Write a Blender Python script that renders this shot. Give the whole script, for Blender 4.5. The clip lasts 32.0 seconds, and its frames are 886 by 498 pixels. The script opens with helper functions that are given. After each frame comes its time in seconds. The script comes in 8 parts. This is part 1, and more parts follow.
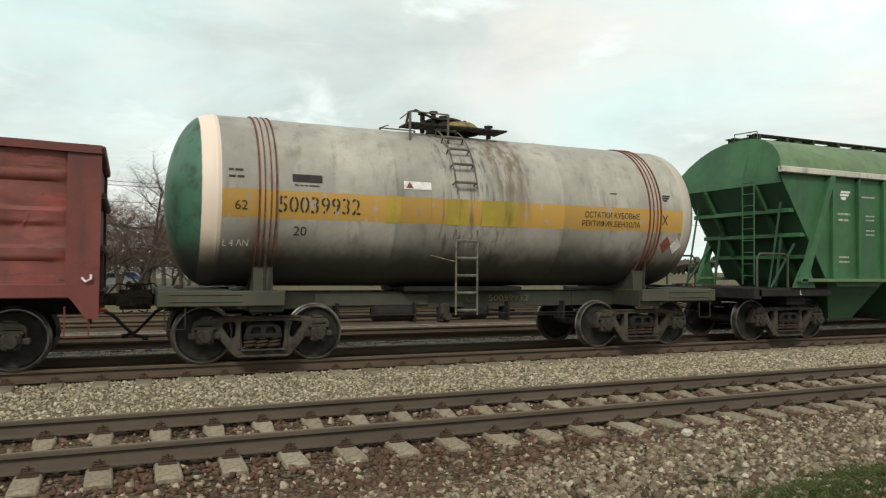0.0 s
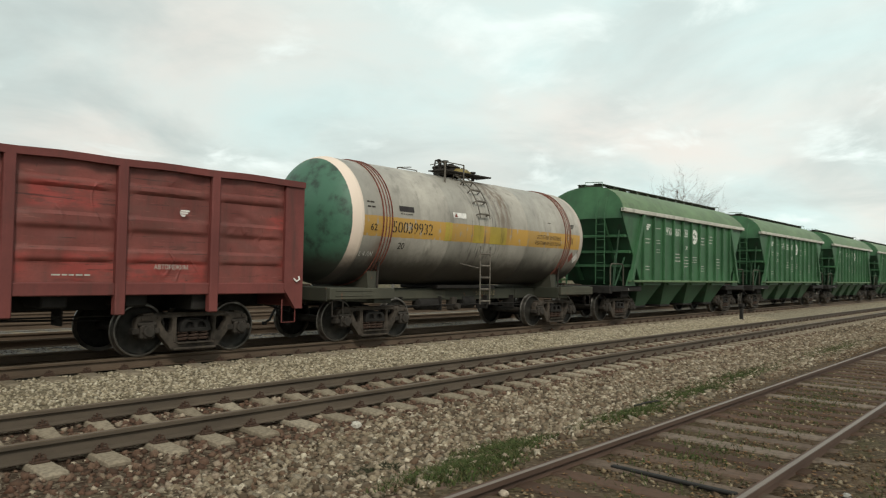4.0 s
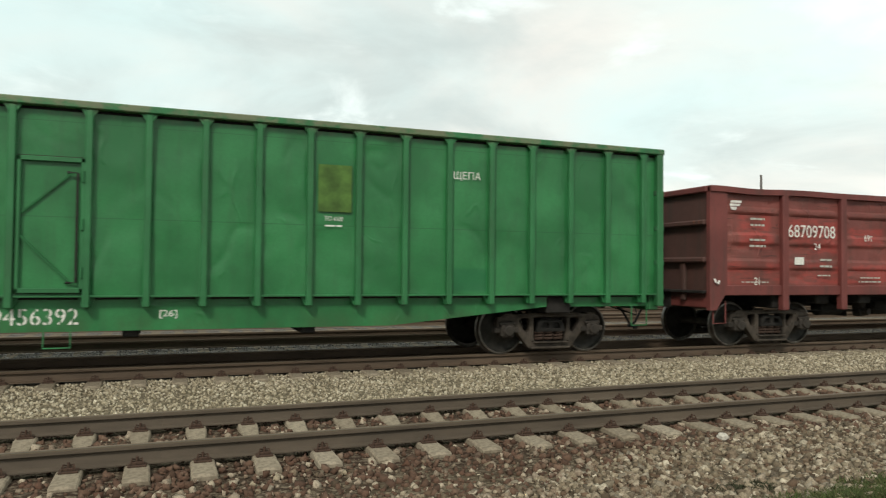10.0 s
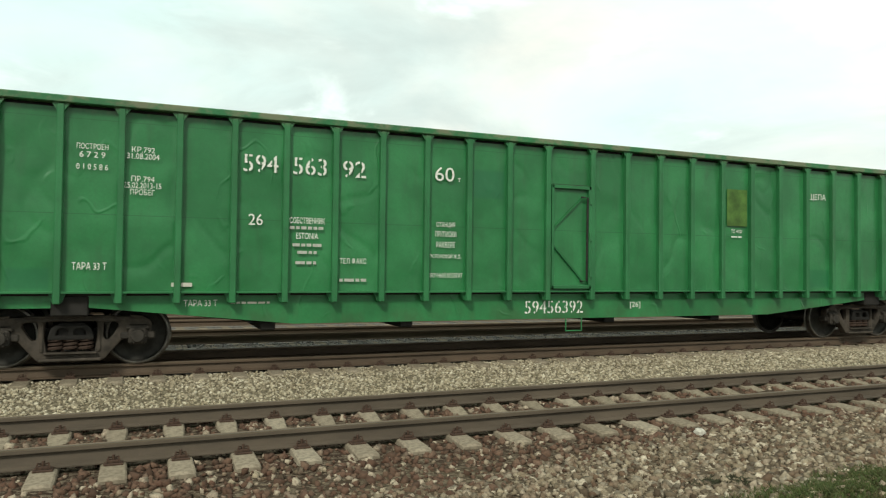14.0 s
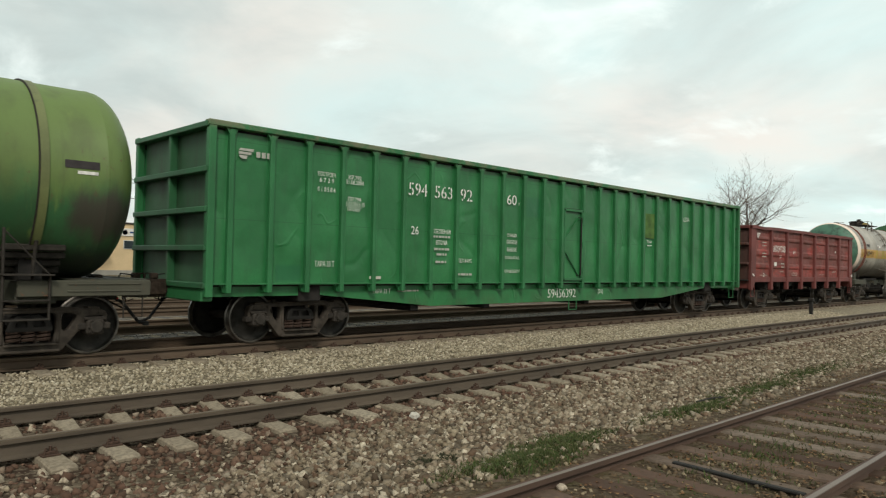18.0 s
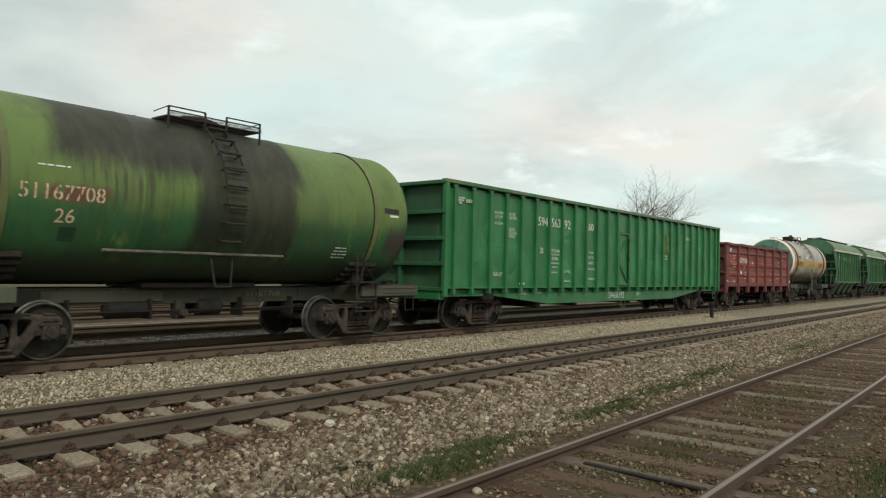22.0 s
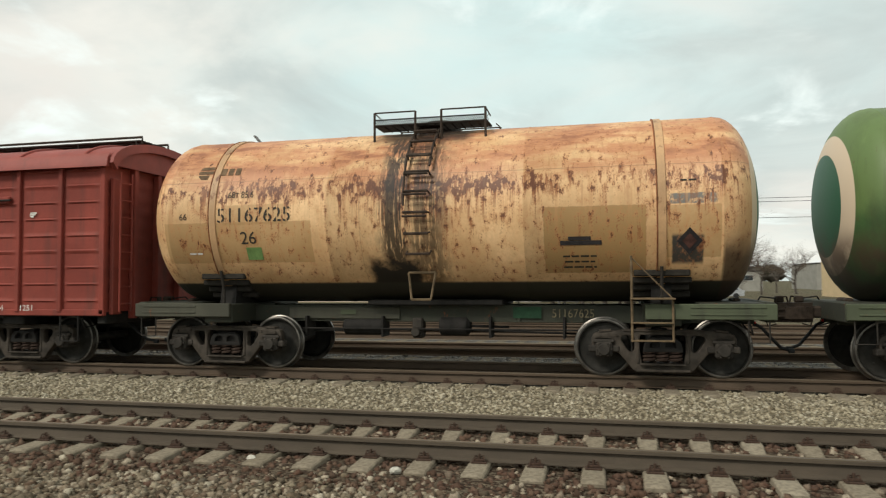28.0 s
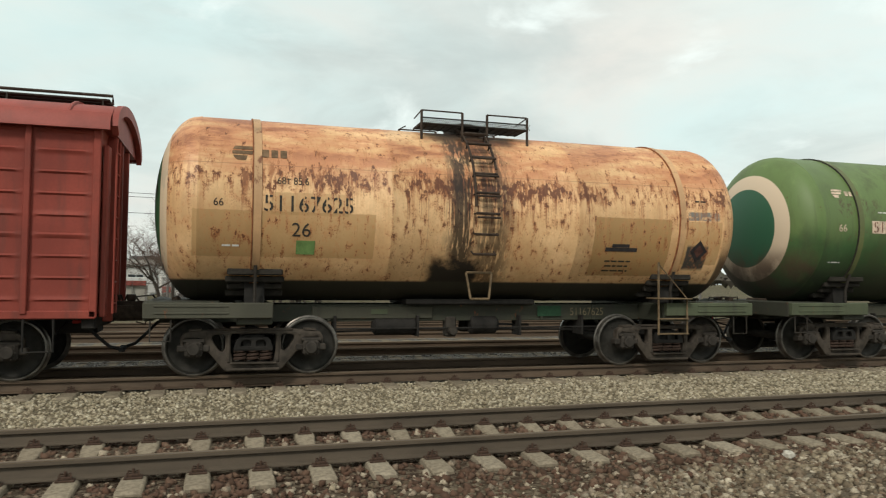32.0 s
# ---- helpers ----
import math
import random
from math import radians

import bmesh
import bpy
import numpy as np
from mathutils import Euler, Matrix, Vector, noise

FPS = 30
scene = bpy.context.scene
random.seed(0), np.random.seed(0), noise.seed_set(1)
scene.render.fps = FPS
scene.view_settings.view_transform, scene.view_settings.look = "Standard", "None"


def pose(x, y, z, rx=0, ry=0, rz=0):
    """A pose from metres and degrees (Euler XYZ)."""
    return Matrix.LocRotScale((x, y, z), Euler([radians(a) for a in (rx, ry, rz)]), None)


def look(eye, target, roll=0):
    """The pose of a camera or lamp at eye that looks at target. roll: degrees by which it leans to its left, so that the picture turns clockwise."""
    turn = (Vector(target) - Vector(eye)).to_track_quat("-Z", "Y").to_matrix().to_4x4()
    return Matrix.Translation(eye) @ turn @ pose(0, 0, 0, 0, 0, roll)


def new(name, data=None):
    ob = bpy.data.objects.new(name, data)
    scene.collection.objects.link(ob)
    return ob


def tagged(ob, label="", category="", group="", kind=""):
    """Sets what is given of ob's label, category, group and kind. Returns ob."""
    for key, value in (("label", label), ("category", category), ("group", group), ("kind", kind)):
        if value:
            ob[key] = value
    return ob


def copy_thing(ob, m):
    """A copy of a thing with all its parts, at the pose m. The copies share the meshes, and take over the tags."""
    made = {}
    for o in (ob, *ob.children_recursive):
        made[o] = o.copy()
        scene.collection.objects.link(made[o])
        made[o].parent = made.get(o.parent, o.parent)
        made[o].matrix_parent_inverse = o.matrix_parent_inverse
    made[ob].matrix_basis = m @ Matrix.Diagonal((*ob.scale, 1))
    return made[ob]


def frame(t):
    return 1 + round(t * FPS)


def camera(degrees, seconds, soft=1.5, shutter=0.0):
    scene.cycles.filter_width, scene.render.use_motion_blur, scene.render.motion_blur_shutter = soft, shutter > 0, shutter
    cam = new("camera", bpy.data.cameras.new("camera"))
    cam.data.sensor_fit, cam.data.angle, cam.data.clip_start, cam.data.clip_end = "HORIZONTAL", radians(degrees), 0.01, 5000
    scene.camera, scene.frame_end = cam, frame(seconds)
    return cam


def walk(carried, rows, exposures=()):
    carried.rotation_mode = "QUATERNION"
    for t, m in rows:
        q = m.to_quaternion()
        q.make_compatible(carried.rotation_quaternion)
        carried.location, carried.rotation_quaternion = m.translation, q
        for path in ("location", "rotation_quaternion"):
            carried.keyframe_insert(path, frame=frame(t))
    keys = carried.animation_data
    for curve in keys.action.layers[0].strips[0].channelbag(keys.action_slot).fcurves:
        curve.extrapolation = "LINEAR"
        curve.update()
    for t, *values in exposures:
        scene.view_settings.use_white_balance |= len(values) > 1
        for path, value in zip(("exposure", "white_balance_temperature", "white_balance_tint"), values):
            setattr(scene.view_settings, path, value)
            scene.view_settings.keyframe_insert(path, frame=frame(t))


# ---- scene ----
EYE = (0.0, 0.0, 1.594)
cam = camera(63.3, 32.0, soft=1.2, shutter=0.35)
# seconds, heading to the right of straight across the tracks, tilt up, lean (degrees)
TURNS = (
    (0, 23.61, 1.59, 0.52), (0.5, 26.84, 1.61, 0.59), (1, 30.24, 1.62, 0.61), (1.5, 32.84, 1.66, 0.71),
    (2, 36.26, 1.70, 0.89), (2.5, 39.41, 1.73, 0.90), (3, 42.78, 1.79, 0.97), (3.5, 45.48, 1.84, 1.02),
    (4, 48.93, 1.87, 1.06), (4.5, 51.40, 1.94, 1.13), (6.5, 52.76, 1.89, 1.10), (7, 52.75, 1.88, 1.06),
    (7.5, 52.69, 1.89, 1.10), (8, 49.13, 1.65, 1.08), (8.5, 37.05, 1.20, 0.93), (9, 27.45, 1.59, 0.72),
    (9.5, 23.35, 1.62, 0.54), (10, 21.10, 1.65, 0.57), (10.5, 20.02, 1.66, 0.45), (11, 19.26, 1.71, 0.44),
    (11.5, 19.13, 1.70, 0.39), (12, 19.12, 1.59, 0.54), (12.5, 19.19, 1.58, 0.42), (13, 19.25, 1.58, 0.48),
    (13.5, 20.35, 1.51, 0.61), (15.5, 31.24, 1.23, 0.77), (16, 33.38, 1.24, 0.85), (16.5, 36.22, 1.21, 1.07),
    (17, 39.28, 1.21, 1.12), (17.5, 42.03, 1.16, 1.11), (18, 44.35, 1.16, 1.22), (18.5, 46.16, 1.16, 1.19),
    (19, 48.00, 1.17, 1.25), (19.5, 49.29, 1.32, 1.11), (20, 50.11, 1.58, 1.21), (20.5, 50.83, 1.70, 1.24),
    (21, 51.03, 1.73, 1.22), (21.5, 50.98, 1.74, 1.19), (22, 50.96, 1.76, 1.26), (22.5, 50.96, 1.76, 1.26),
    (23, 50.82, 1.76, 1.27), (23.5, 50.51, 1.78, 1.26), (23.9, 44.79, 1.80, 1.15), (24, 37.97, 1.59, 0.93),
    (24.3, 17.35, 1.24, 0.56), (24.5, 4.50, 0.85, 0.25), (25, -13.53, 1.50, 0.03), (25.5, -21.39, 2.04, -0.25),
    (26, -26.00, 2.10, -0.34), (26.5, -25.53, 2.25, -0.49), (28.5, -8.41, 2.53, -0.08), (29, -4.77, 2.50, 0.06),
    (29.5, -1.57, 2.56, -0.05), (30, 2.31, 2.55, 0.19), (30.5, 5.63, 2.56, 0.24), (31, 9.14, 2.53, 0.42),
    (31.5, 12.69, 2.51, 0.56), (32, 16.80, 2.53, 0.56),
)


def aim(heading, tilt):
    h, p = radians(heading), radians(tilt)
    return (math.sin(h) * math.cos(p), EYE[1] + math.cos(h) * math.cos(p), EYE[2] + math.sin(p))


# the camera's own brightening and darkening: seconds, stops
STOPS = (
    (0, 0.10), (1, 0.10), (2, 0.10), (3, 0.03), (4, -0.07), (7, -0.25), (8, -0.24), (9, -0.08), (10, 0.16), (11, 0.27), (12, 0.31), (13.5, 0.32),
    (15.5, 0.13), (17, 0.0), (18, -0.03), (20, -0.08), (22, -0.09), (24, -0.06), (24.6, 0.28), (25, 0.40), (25.5, 0.16), (26, 0.13), (26.5, 0.12), (28.5, 0.02), (32, 0.02),
)
# and its white balance, a little greener on the long green wagon: seconds, kelvin, tint
TINTS = {10: 8, 11: 5, 12: 2, 13.5: 2, 15.5: 6, 17: 8}


walk(cam, [(t, look(EYE, aim(a, b), c)) for t, a, b, c in TURNS], [(t, e, 6650, TINTS.get(t, 8)) for t, e in STOPS])

# the train's way along its track: seconds, metres
WAY = (
    (0, 0.00), (1, 2.39), (2, 4.74), (3, 7.12), (4, 9.50), (6.5, 15.28), (7.5, 17.52), (8.5, 19.72),
    (9.5, 22.03), (10.5, 24.34), (11.5, 26.62), (12.5, 28.86), (13.5, 31.14), (15.5, 35.64), (16.5, 37.86), (17.5, 40.08),
    (18.5, 42.30), (19.5, 44.49), (20.5, 46.67), (21.5, 48.85), (22.5, 51.00), (23.5, 53.15), (24.5, 55.32), (25.5, 57.53),
    (26.5, 59.69), (28.5, 63.91), (29.5, 65.86), (30.5, 67.71), (31.5, 69.46), (32, 70.36),
)


def run(t):
    """How far the train has rolled at t seconds."""
    k = 0
    while k < len(WAY) - 2 and WAY[k + 1][0] <= t:
        k += 1
    (t0, s0), (t1, s1) = WAY[k], WAY[k + 1]

    def speed(i):
        i0, i1 = max(i - 1, 0), min(i + 1, len(WAY) - 1)
        return (WAY[i1][1] - WAY[i0][1]) / (WAY[i1][0] - WAY[i0][0])

    d = t1 - t0
    u = (t - t0) / d
    a, b = speed(k) * d, speed(k + 1) * d
    return (2 * u ** 3 - 3 * u ** 2 + 1) * s0 + (u ** 3 - 2 * u ** 2 + u) * a + (3 * u ** 2 - 2 * u ** 3) * s1 + (u ** 3 - u ** 2) * b


# ---- light ----
def build_sky():
    w = bpy.data.worlds.new("overcast_sky")
    scene.world = w
    w.use_nodes = True
    t = w.node_tree
    bg = t.nodes["Background"]
    sky = t.nodes.new("ShaderNodeTexSky")
    sky.sky_type, sky.sun_disc = "NISHITA", False
    sky.sun_elevation, sky.sun_rotation = radians(41), radians(215)
    sky.air_density, sky.dust_density = 1.2, 2.0
    co = t.nodes.new("ShaderNodeTexCoord")
    sep = t.nodes.new("ShaderNodeSeparateXYZ")
    t.links.new(co.outputs["Generated"], sep.inputs[0])

    def m(op, a, b):
        n = t.nodes.new("ShaderNodeMath")
        n.operation = op
        for i, v in enumerate((a, b)):
            if isinstance(v, (int, float)):
                n.inputs[i].default_value = v
            else:
                t.links.new(v, n.inputs[i])
        return n.outputs[0]

    up = m("ADD", m("MAXIMUM", sep.outputs[2], 0.0), 0.24)
    flat = t.nodes.new("ShaderNodeCombineXYZ")
    t.links.new(m("DIVIDE", sep.outputs[0], up), flat.inputs[0])
    t.links.new(m("DIVIDE", sep.outputs[1], up), flat.inputs[1])

    def cloud(scale, detail, lo, hi, shift):
        n = t.nodes.new("ShaderNodeTexNoise")
        n.inputs["Scale"].default_value, n.inputs["Detail"].default_value = scale, detail
        n.inputs["Roughness"].default_value, n.inputs["Distortion"].default_value = 0.55, 0.5
        mp = t.nodes.new("ShaderNodeMapping")
        mp.inputs["Location"].default_value = (shift, shift * 0.7, 0)
        t.links.new(flat.outputs[0], mp.inputs[0])
        t.links.new(mp.outputs[0], n.inputs["Vector"])
        r = t.nodes.new("ShaderNodeMapRange")
        r.interpolation_type = "SMOOTHSTEP"
        r.inputs["From Min"].default_value, r.inputs["From Max"].default_value = lo, hi
        t.links.new(n.outputs["Fac"], r.inputs["Value"])
        return r.outputs[0]

    def mix(f, a, b):
        n = t.nodes.new("ShaderNodeMix")
        n.data_type = "RGBA"
        for i, v in ((0, f), (6, a), (7, b)):
            if isinstance(v, (int, float, tuple)):
                n.inputs[i].default_value = v
            else:
                t.links.new(v, n.inputs[i])
        return n.outputs[2]

    dim = t.nodes.new("ShaderNodeMix")
    dim.data_type, dim.blend_type = "RGBA", "MULTIPLY"
    dim.inputs[0].default_value = 1
    t.links.new(sky.outputs[0], dim.inputs[6])
    dim.inputs[7].default_value = (0.1, 0.1, 0.1, 1)
    veil = mix(cloud(0.9, 7, 0.28, 0.72, 3.1), (0.715, 0.895, 0.890, 1), (0.875, 0.835, 0.785, 1))
    cream = mix(cloud(0.7, 6, 0.46, 0.74, 6.2), veil, (0.955, 0.935, 0.870, 1))
    under = mix(cloud(1.5, 8, 0.38, 0.77, 17.7), cream, (0.575, 0.650, 0.640, 1))
    full = mix(cloud(2.4, 8, 0.52, 0.74, 11.4), under, (1.00, 1.10, 1.08, 1))
    full = mix(0.95, dim.outputs[2], full)
    toward = t.nodes.new("ShaderNodeVectorMath")
    toward.operation = "DOT_PRODUCT"
    t.links.new(co.outputs["Generated"], toward.inputs[0])
    toward.inputs[1].default_value = (0.95, 0.20, 0.25)
    glow = m("MULTIPLY", m("POWER", m("MAXIMUM", toward.outputs["Value"], 0.0), 4.0), 0.13)
    lit = t.nodes.new("ShaderNodeMix")
    lit.data_type, lit.blend_type = "RGBA", "MULTIPLY"
    lit.inputs[0].default_value = 1
    t.links.new(full, lit.inputs[6])
    t.links.new(m("ADD", glow, 1.0), lit.inputs[7])
    full = lit.outputs[2]
    t.links.new(full, bg.inputs[0])
    bg.inputs[1].default_value = 1.0


build_sky()
sun = new("sun", bpy.data.lights.new("sun", "SUN"))
sun.data.energy, sun.data.angle, sun.data.color = 2.1, radians(11), (1.0, 0.95, 0.87)
sun.matrix_world = look((-10, -14, 15), (0, 0, 0))
scene.view_settings.exposure = 0.0


# ---- materials ----
class Nodes:
    """A principled material and short forms for its nodes."""

    def __init__(self, name):
        self.m = bpy.data.materials.new(name)
        self.m.use_nodes = True
        self.t = self.m.node_tree
        self.b = self.t.nodes["Principled BSDF"]
        self.co = self.t.nodes.new("ShaderNodeTexCoord").outputs["Object"]
        s = self.t.nodes.new("ShaderNodeSeparateXYZ")
        self.t.links.new(self.co, s.inputs[0])
        self.x, self.y, self.z = s.outputs

    def put(self, socket, v):
        if isinstance(v, (int, float)):
            socket.default_value = v
        elif isinstance(v, tuple):
            socket.default_value = (*v, 1) if len(v) == 3 else v
        else:
            self.t.links.new(v, socket)

    def math(self, op, a, b=0.0):
        n = self.t.nodes.new("ShaderNodeMath")
        n.operation = op
        self.put(n.inputs[0], a), self.put(n.inputs[1], b)
        return n.outputs[0]

    def mul(self, *a):
        r = a[0]
        for v in a[1:]:
            r = self.math("MULTIPLY", r, v)
        return r

    def most(self, *a):
        r = a[0]
        for v in a[1:]:
            r = self.math("MAXIMUM", r, v)
        return r

    def step(self, v, lo, hi):
        n = self.t.nodes.new("ShaderNodeMapRange")
        n.interpolation_type = "SMOOTHSTEP"
        self.put(n.inputs["Value"], v)
        if lo <= hi:
            n.inputs["From Min"].default_value, n.inputs["From Max"].default_value = lo, hi
        else:
            n.inputs["From Min"].default_value, n.inputs["From Max"].default_value = hi, lo
            n.inputs["To Min"].default_value, n.inputs["To Max"].default_value = 1, 0
        return n.outputs[0]

    def between(self, v, lo, hi, soft=0.01):
        return self.mul(self.step(v, lo - soft, lo + soft), self.step(v, hi + soft, hi - soft))

    def noise(self, scale, detail=4, stretch=(1, 1, 1), shift=0.0, rough=0.6, lift=0.0):
        mp = self.t.nodes.new("ShaderNodeMapping")
        mp.inputs["Scale"].default_value = stretch
        mp.inputs["Location"].default_value = (shift, shift * 0.37, shift * 0.61 + lift * stretch[2])
        self.t.links.new(self.co, mp.inputs[0])
        n = self.t.nodes.new("ShaderNodeTexNoise")
        n.inputs["Scale"].default_value, n.inputs["Detail"].default_value = scale, detail
        n.inputs["Roughness"].default_value = rough
        self.t.links.new(mp.outputs[0], n.inputs["Vector"])
        return n.outputs["Fac"]

    def mix(self, f, a, b):
        n = self.t.nodes.new("ShaderNodeMix")
        n.data_type = "RGBA"
        self.put(n.inputs[0], f), self.put(n.inputs[6], a), self.put(n.inputs[7], b)
        return n.outputs[2]

    def bump(self, h, strength=0.3, dist=0.01):
        n = self.t.nodes.new("ShaderNodeBump")
        n.inputs["Strength"].default_value, n.inputs["Distance"].default_value = strength, dist
        self.put(n.inputs["Height"], h)
        self.t.links.new(n.outputs[0], self.b.inputs["Normal"])

    def end(self, colour, rough=0.6, metal=0.0, gloss=0.4):
        self.put(self.b.inputs["Base Color"], colour)
        self.put(self.b.inputs["Roughness"], rough)
        self.put(self.b.inputs["Metallic"], metal)
        self.b.inputs["Specular IOR Level"].default_value = gloss
        return self.m


def shade(c, k):
    return tuple(v * k for v in c)


RUST = (0.16, 0.055, 0.022)
GRIME = (0.035, 0.030, 0.024)


def paint(name, col, rust=0.25, dirt=0.4, rough=0.5, extra=None, shift=0.0, fade=None, relief=0.25, dent=0.0, wavy=1.3, crease=0.0):
    """Weathered paint on steel: faded patches, grime in vertical streaks, rust spots, and creases knocked into the sheet."""
    n = Nodes(name)
    big = n.noise(0.9, 5, shift=shift)
    c = n.mix(n.step(big, 0.35, 0.7), shade(col, 0.78), fade or shade(col, 1.12))
    c = n.mix(n.mul(n.step(n.noise(26, 3, shift=shift), 0.3, 0.8), 0.25), c, shade(col, 0.6))
    streak = n.step(n.noise(3.0, 5, (1.6, 1.6, 0.22), shift + 4), 0.48, 0.78)
    c = n.mix(n.mul(streak, dirt), c, GRIME)
    spot = n.step(n.noise(5.0, 7, (1, 1, 0.6), shift + 9, 0.7), 0.70 - 0.14 * rust, 0.78 - 0.1 * rust)
    c = n.mix(n.mul(spot, min(1.0, rust * 1.6)), c, RUST)
    if extra:
        c = extra(n, c)
    fine = n.noise(60, 4, shift=shift)
    wave = n.noise(wavy, 2, shift=shift + 2)
    height = n.math("ADD", n.mul(fine, 0.12), n.mul(wave, dent))
    if crease:
        fold = n.step(n.math("ABSOLUTE", n.math("SUBTRACT", n.noise(0.9, 2, (1.2, 1, 0.8), shift + 33, 0.5), 0.5)), 0.022, 0.0)
        here = n.step(n.noise(1.3, 2, (1, 1, 1), shift + 52), 0.52, 0.62)
        height = n.math("ADD", height, n.mul(fold, here, crease))
    n.bump(height, relief, 0.02)
    return n.end(c, n.math("ADD", n.mul(fine, 0.25), rough - 0.1))


def plain(name, col, rough=0.6, metal=0.0, vary=0.25, scale=8.0, relief=0.2, shift=0.0):
    n = Nodes(name)
    a = n.noise(scale, 5, shift=shift)
    b = n.noise(scale * 9, 3, shift=shift)
    c = n.mix(n.step(a, 0.3, 0.7), shade(col, 1 - vary), shade(col, 1 + vary))
    c = n.mix(n.mul(b, 0.4), c, shade(col, 0.6))
    n.bump(n.math("ADD", n.mul(a, 0.5), n.mul(b, 0.5)), relief, 0.01)
    return n.end(c, rough, metal, 0.25)


def pieces(name, cols, rough=0.85, scale=40.0, island=False, relief=0.4):
    """Stones, sleepers, leaves: a colour of its own for each piece, and grain."""
    n = Nodes(name)
    if island:
        rnd = n.t.nodes.new("ShaderNodeNewGeometry").outputs["Random Per Island"]
    else:
        rnd = n.t.nodes.new("ShaderNodeObjectInfo").outputs["Random"]
    r = n.t.nodes.new("ShaderNodeValToRGB")
    r.color_ramp.interpolation = "LINEAR"
    while len(r.color_ramp.elements) < len(cols):
        r.color_ramp.elements.new(0.5)
    for i, c in enumerate(cols):
        r.color_ramp.elements[i].position = i / (len(cols) - 1)
        r.color_ramp.elements[i].color = (*c, 1)
    n.put(r.inputs[0], rnd)
    g = n.noise(scale, 5)
    c = n.mix(n.mul(n.step(g, 0.35, 0.75), 0.55), r.outputs[0], (0.05, 0.04, 0.03))
    n.bump(g, relief, 0.006)
    return n.end(c, rough, 0.0, 0.12)


M = {}
M["steel_dirty"] = plain("dirty_cast_steel", (0.040, 0.034, 0.028), 0.75, 0.0, 0.4, 6)
M["steel_dark"] = plain("dark_underframe", (0.020, 0.018, 0.016), 0.8, 0.0, 0.4, 5)
M["wheel"] = plain("wheel_steel", (0.028, 0.026, 0.022), 0.65, 0.2, 0.5, 5)
M["coupler"] = plain("brown_coupler_casting", (0.040, 0.028, 0.020), 0.8, 0.0, 0.5, 9)
M["tread"] = plain("polished_tread", (0.15, 0.138, 0.122), 0.34, 0.75, 0.5, 6)
M["spring"] = plain("rusty_spring", (0.050, 0.031, 0.023), 0.8, 0.0, 0.4, 12)
M["bogie_rust"] = plain("rusty_bogie", (0.052, 0.042, 0.033), 0.75, 0.0, 0.55, 5)
M["rubber"] = plain("rubber", (0.02, 0.02, 0.02), 0.7)
M["white"] = plain("stencil_white", (0.72, 0.72, 0.66), 0.7, 0, 0.15, 20)
M["faded"] = plain("faded_white", (0.42, 0.42, 0.37), 0.75, 0, 0.2, 20)
M["black"] = plain("stencil_black", (0.045, 0.038, 0.03), 0.7, 0, 0.3, 14)
M["pinkish"] = plain("stencil_on_pale_patch", (0.62, 0.30, 0.17), 0.7, 0, 0.3, 14)
M["frame_green"] = paint("frame_green", (0.064, 0.062, 0.043), 0.65, 0.7, 0.7)
M["frame_dark"] = paint("frame_dark_green", (0.040, 0.042, 0.028), 0.7, 0.8, 0.7, shift=3)
M["frame_light"] = paint("frame_light_green", (0.078, 0.092, 0.052), 0.6, 0.8, 0.7, shift=5)
M["hose_red"] = plain("red_cap", (0.5, 0.04, 0.03), 0.6)


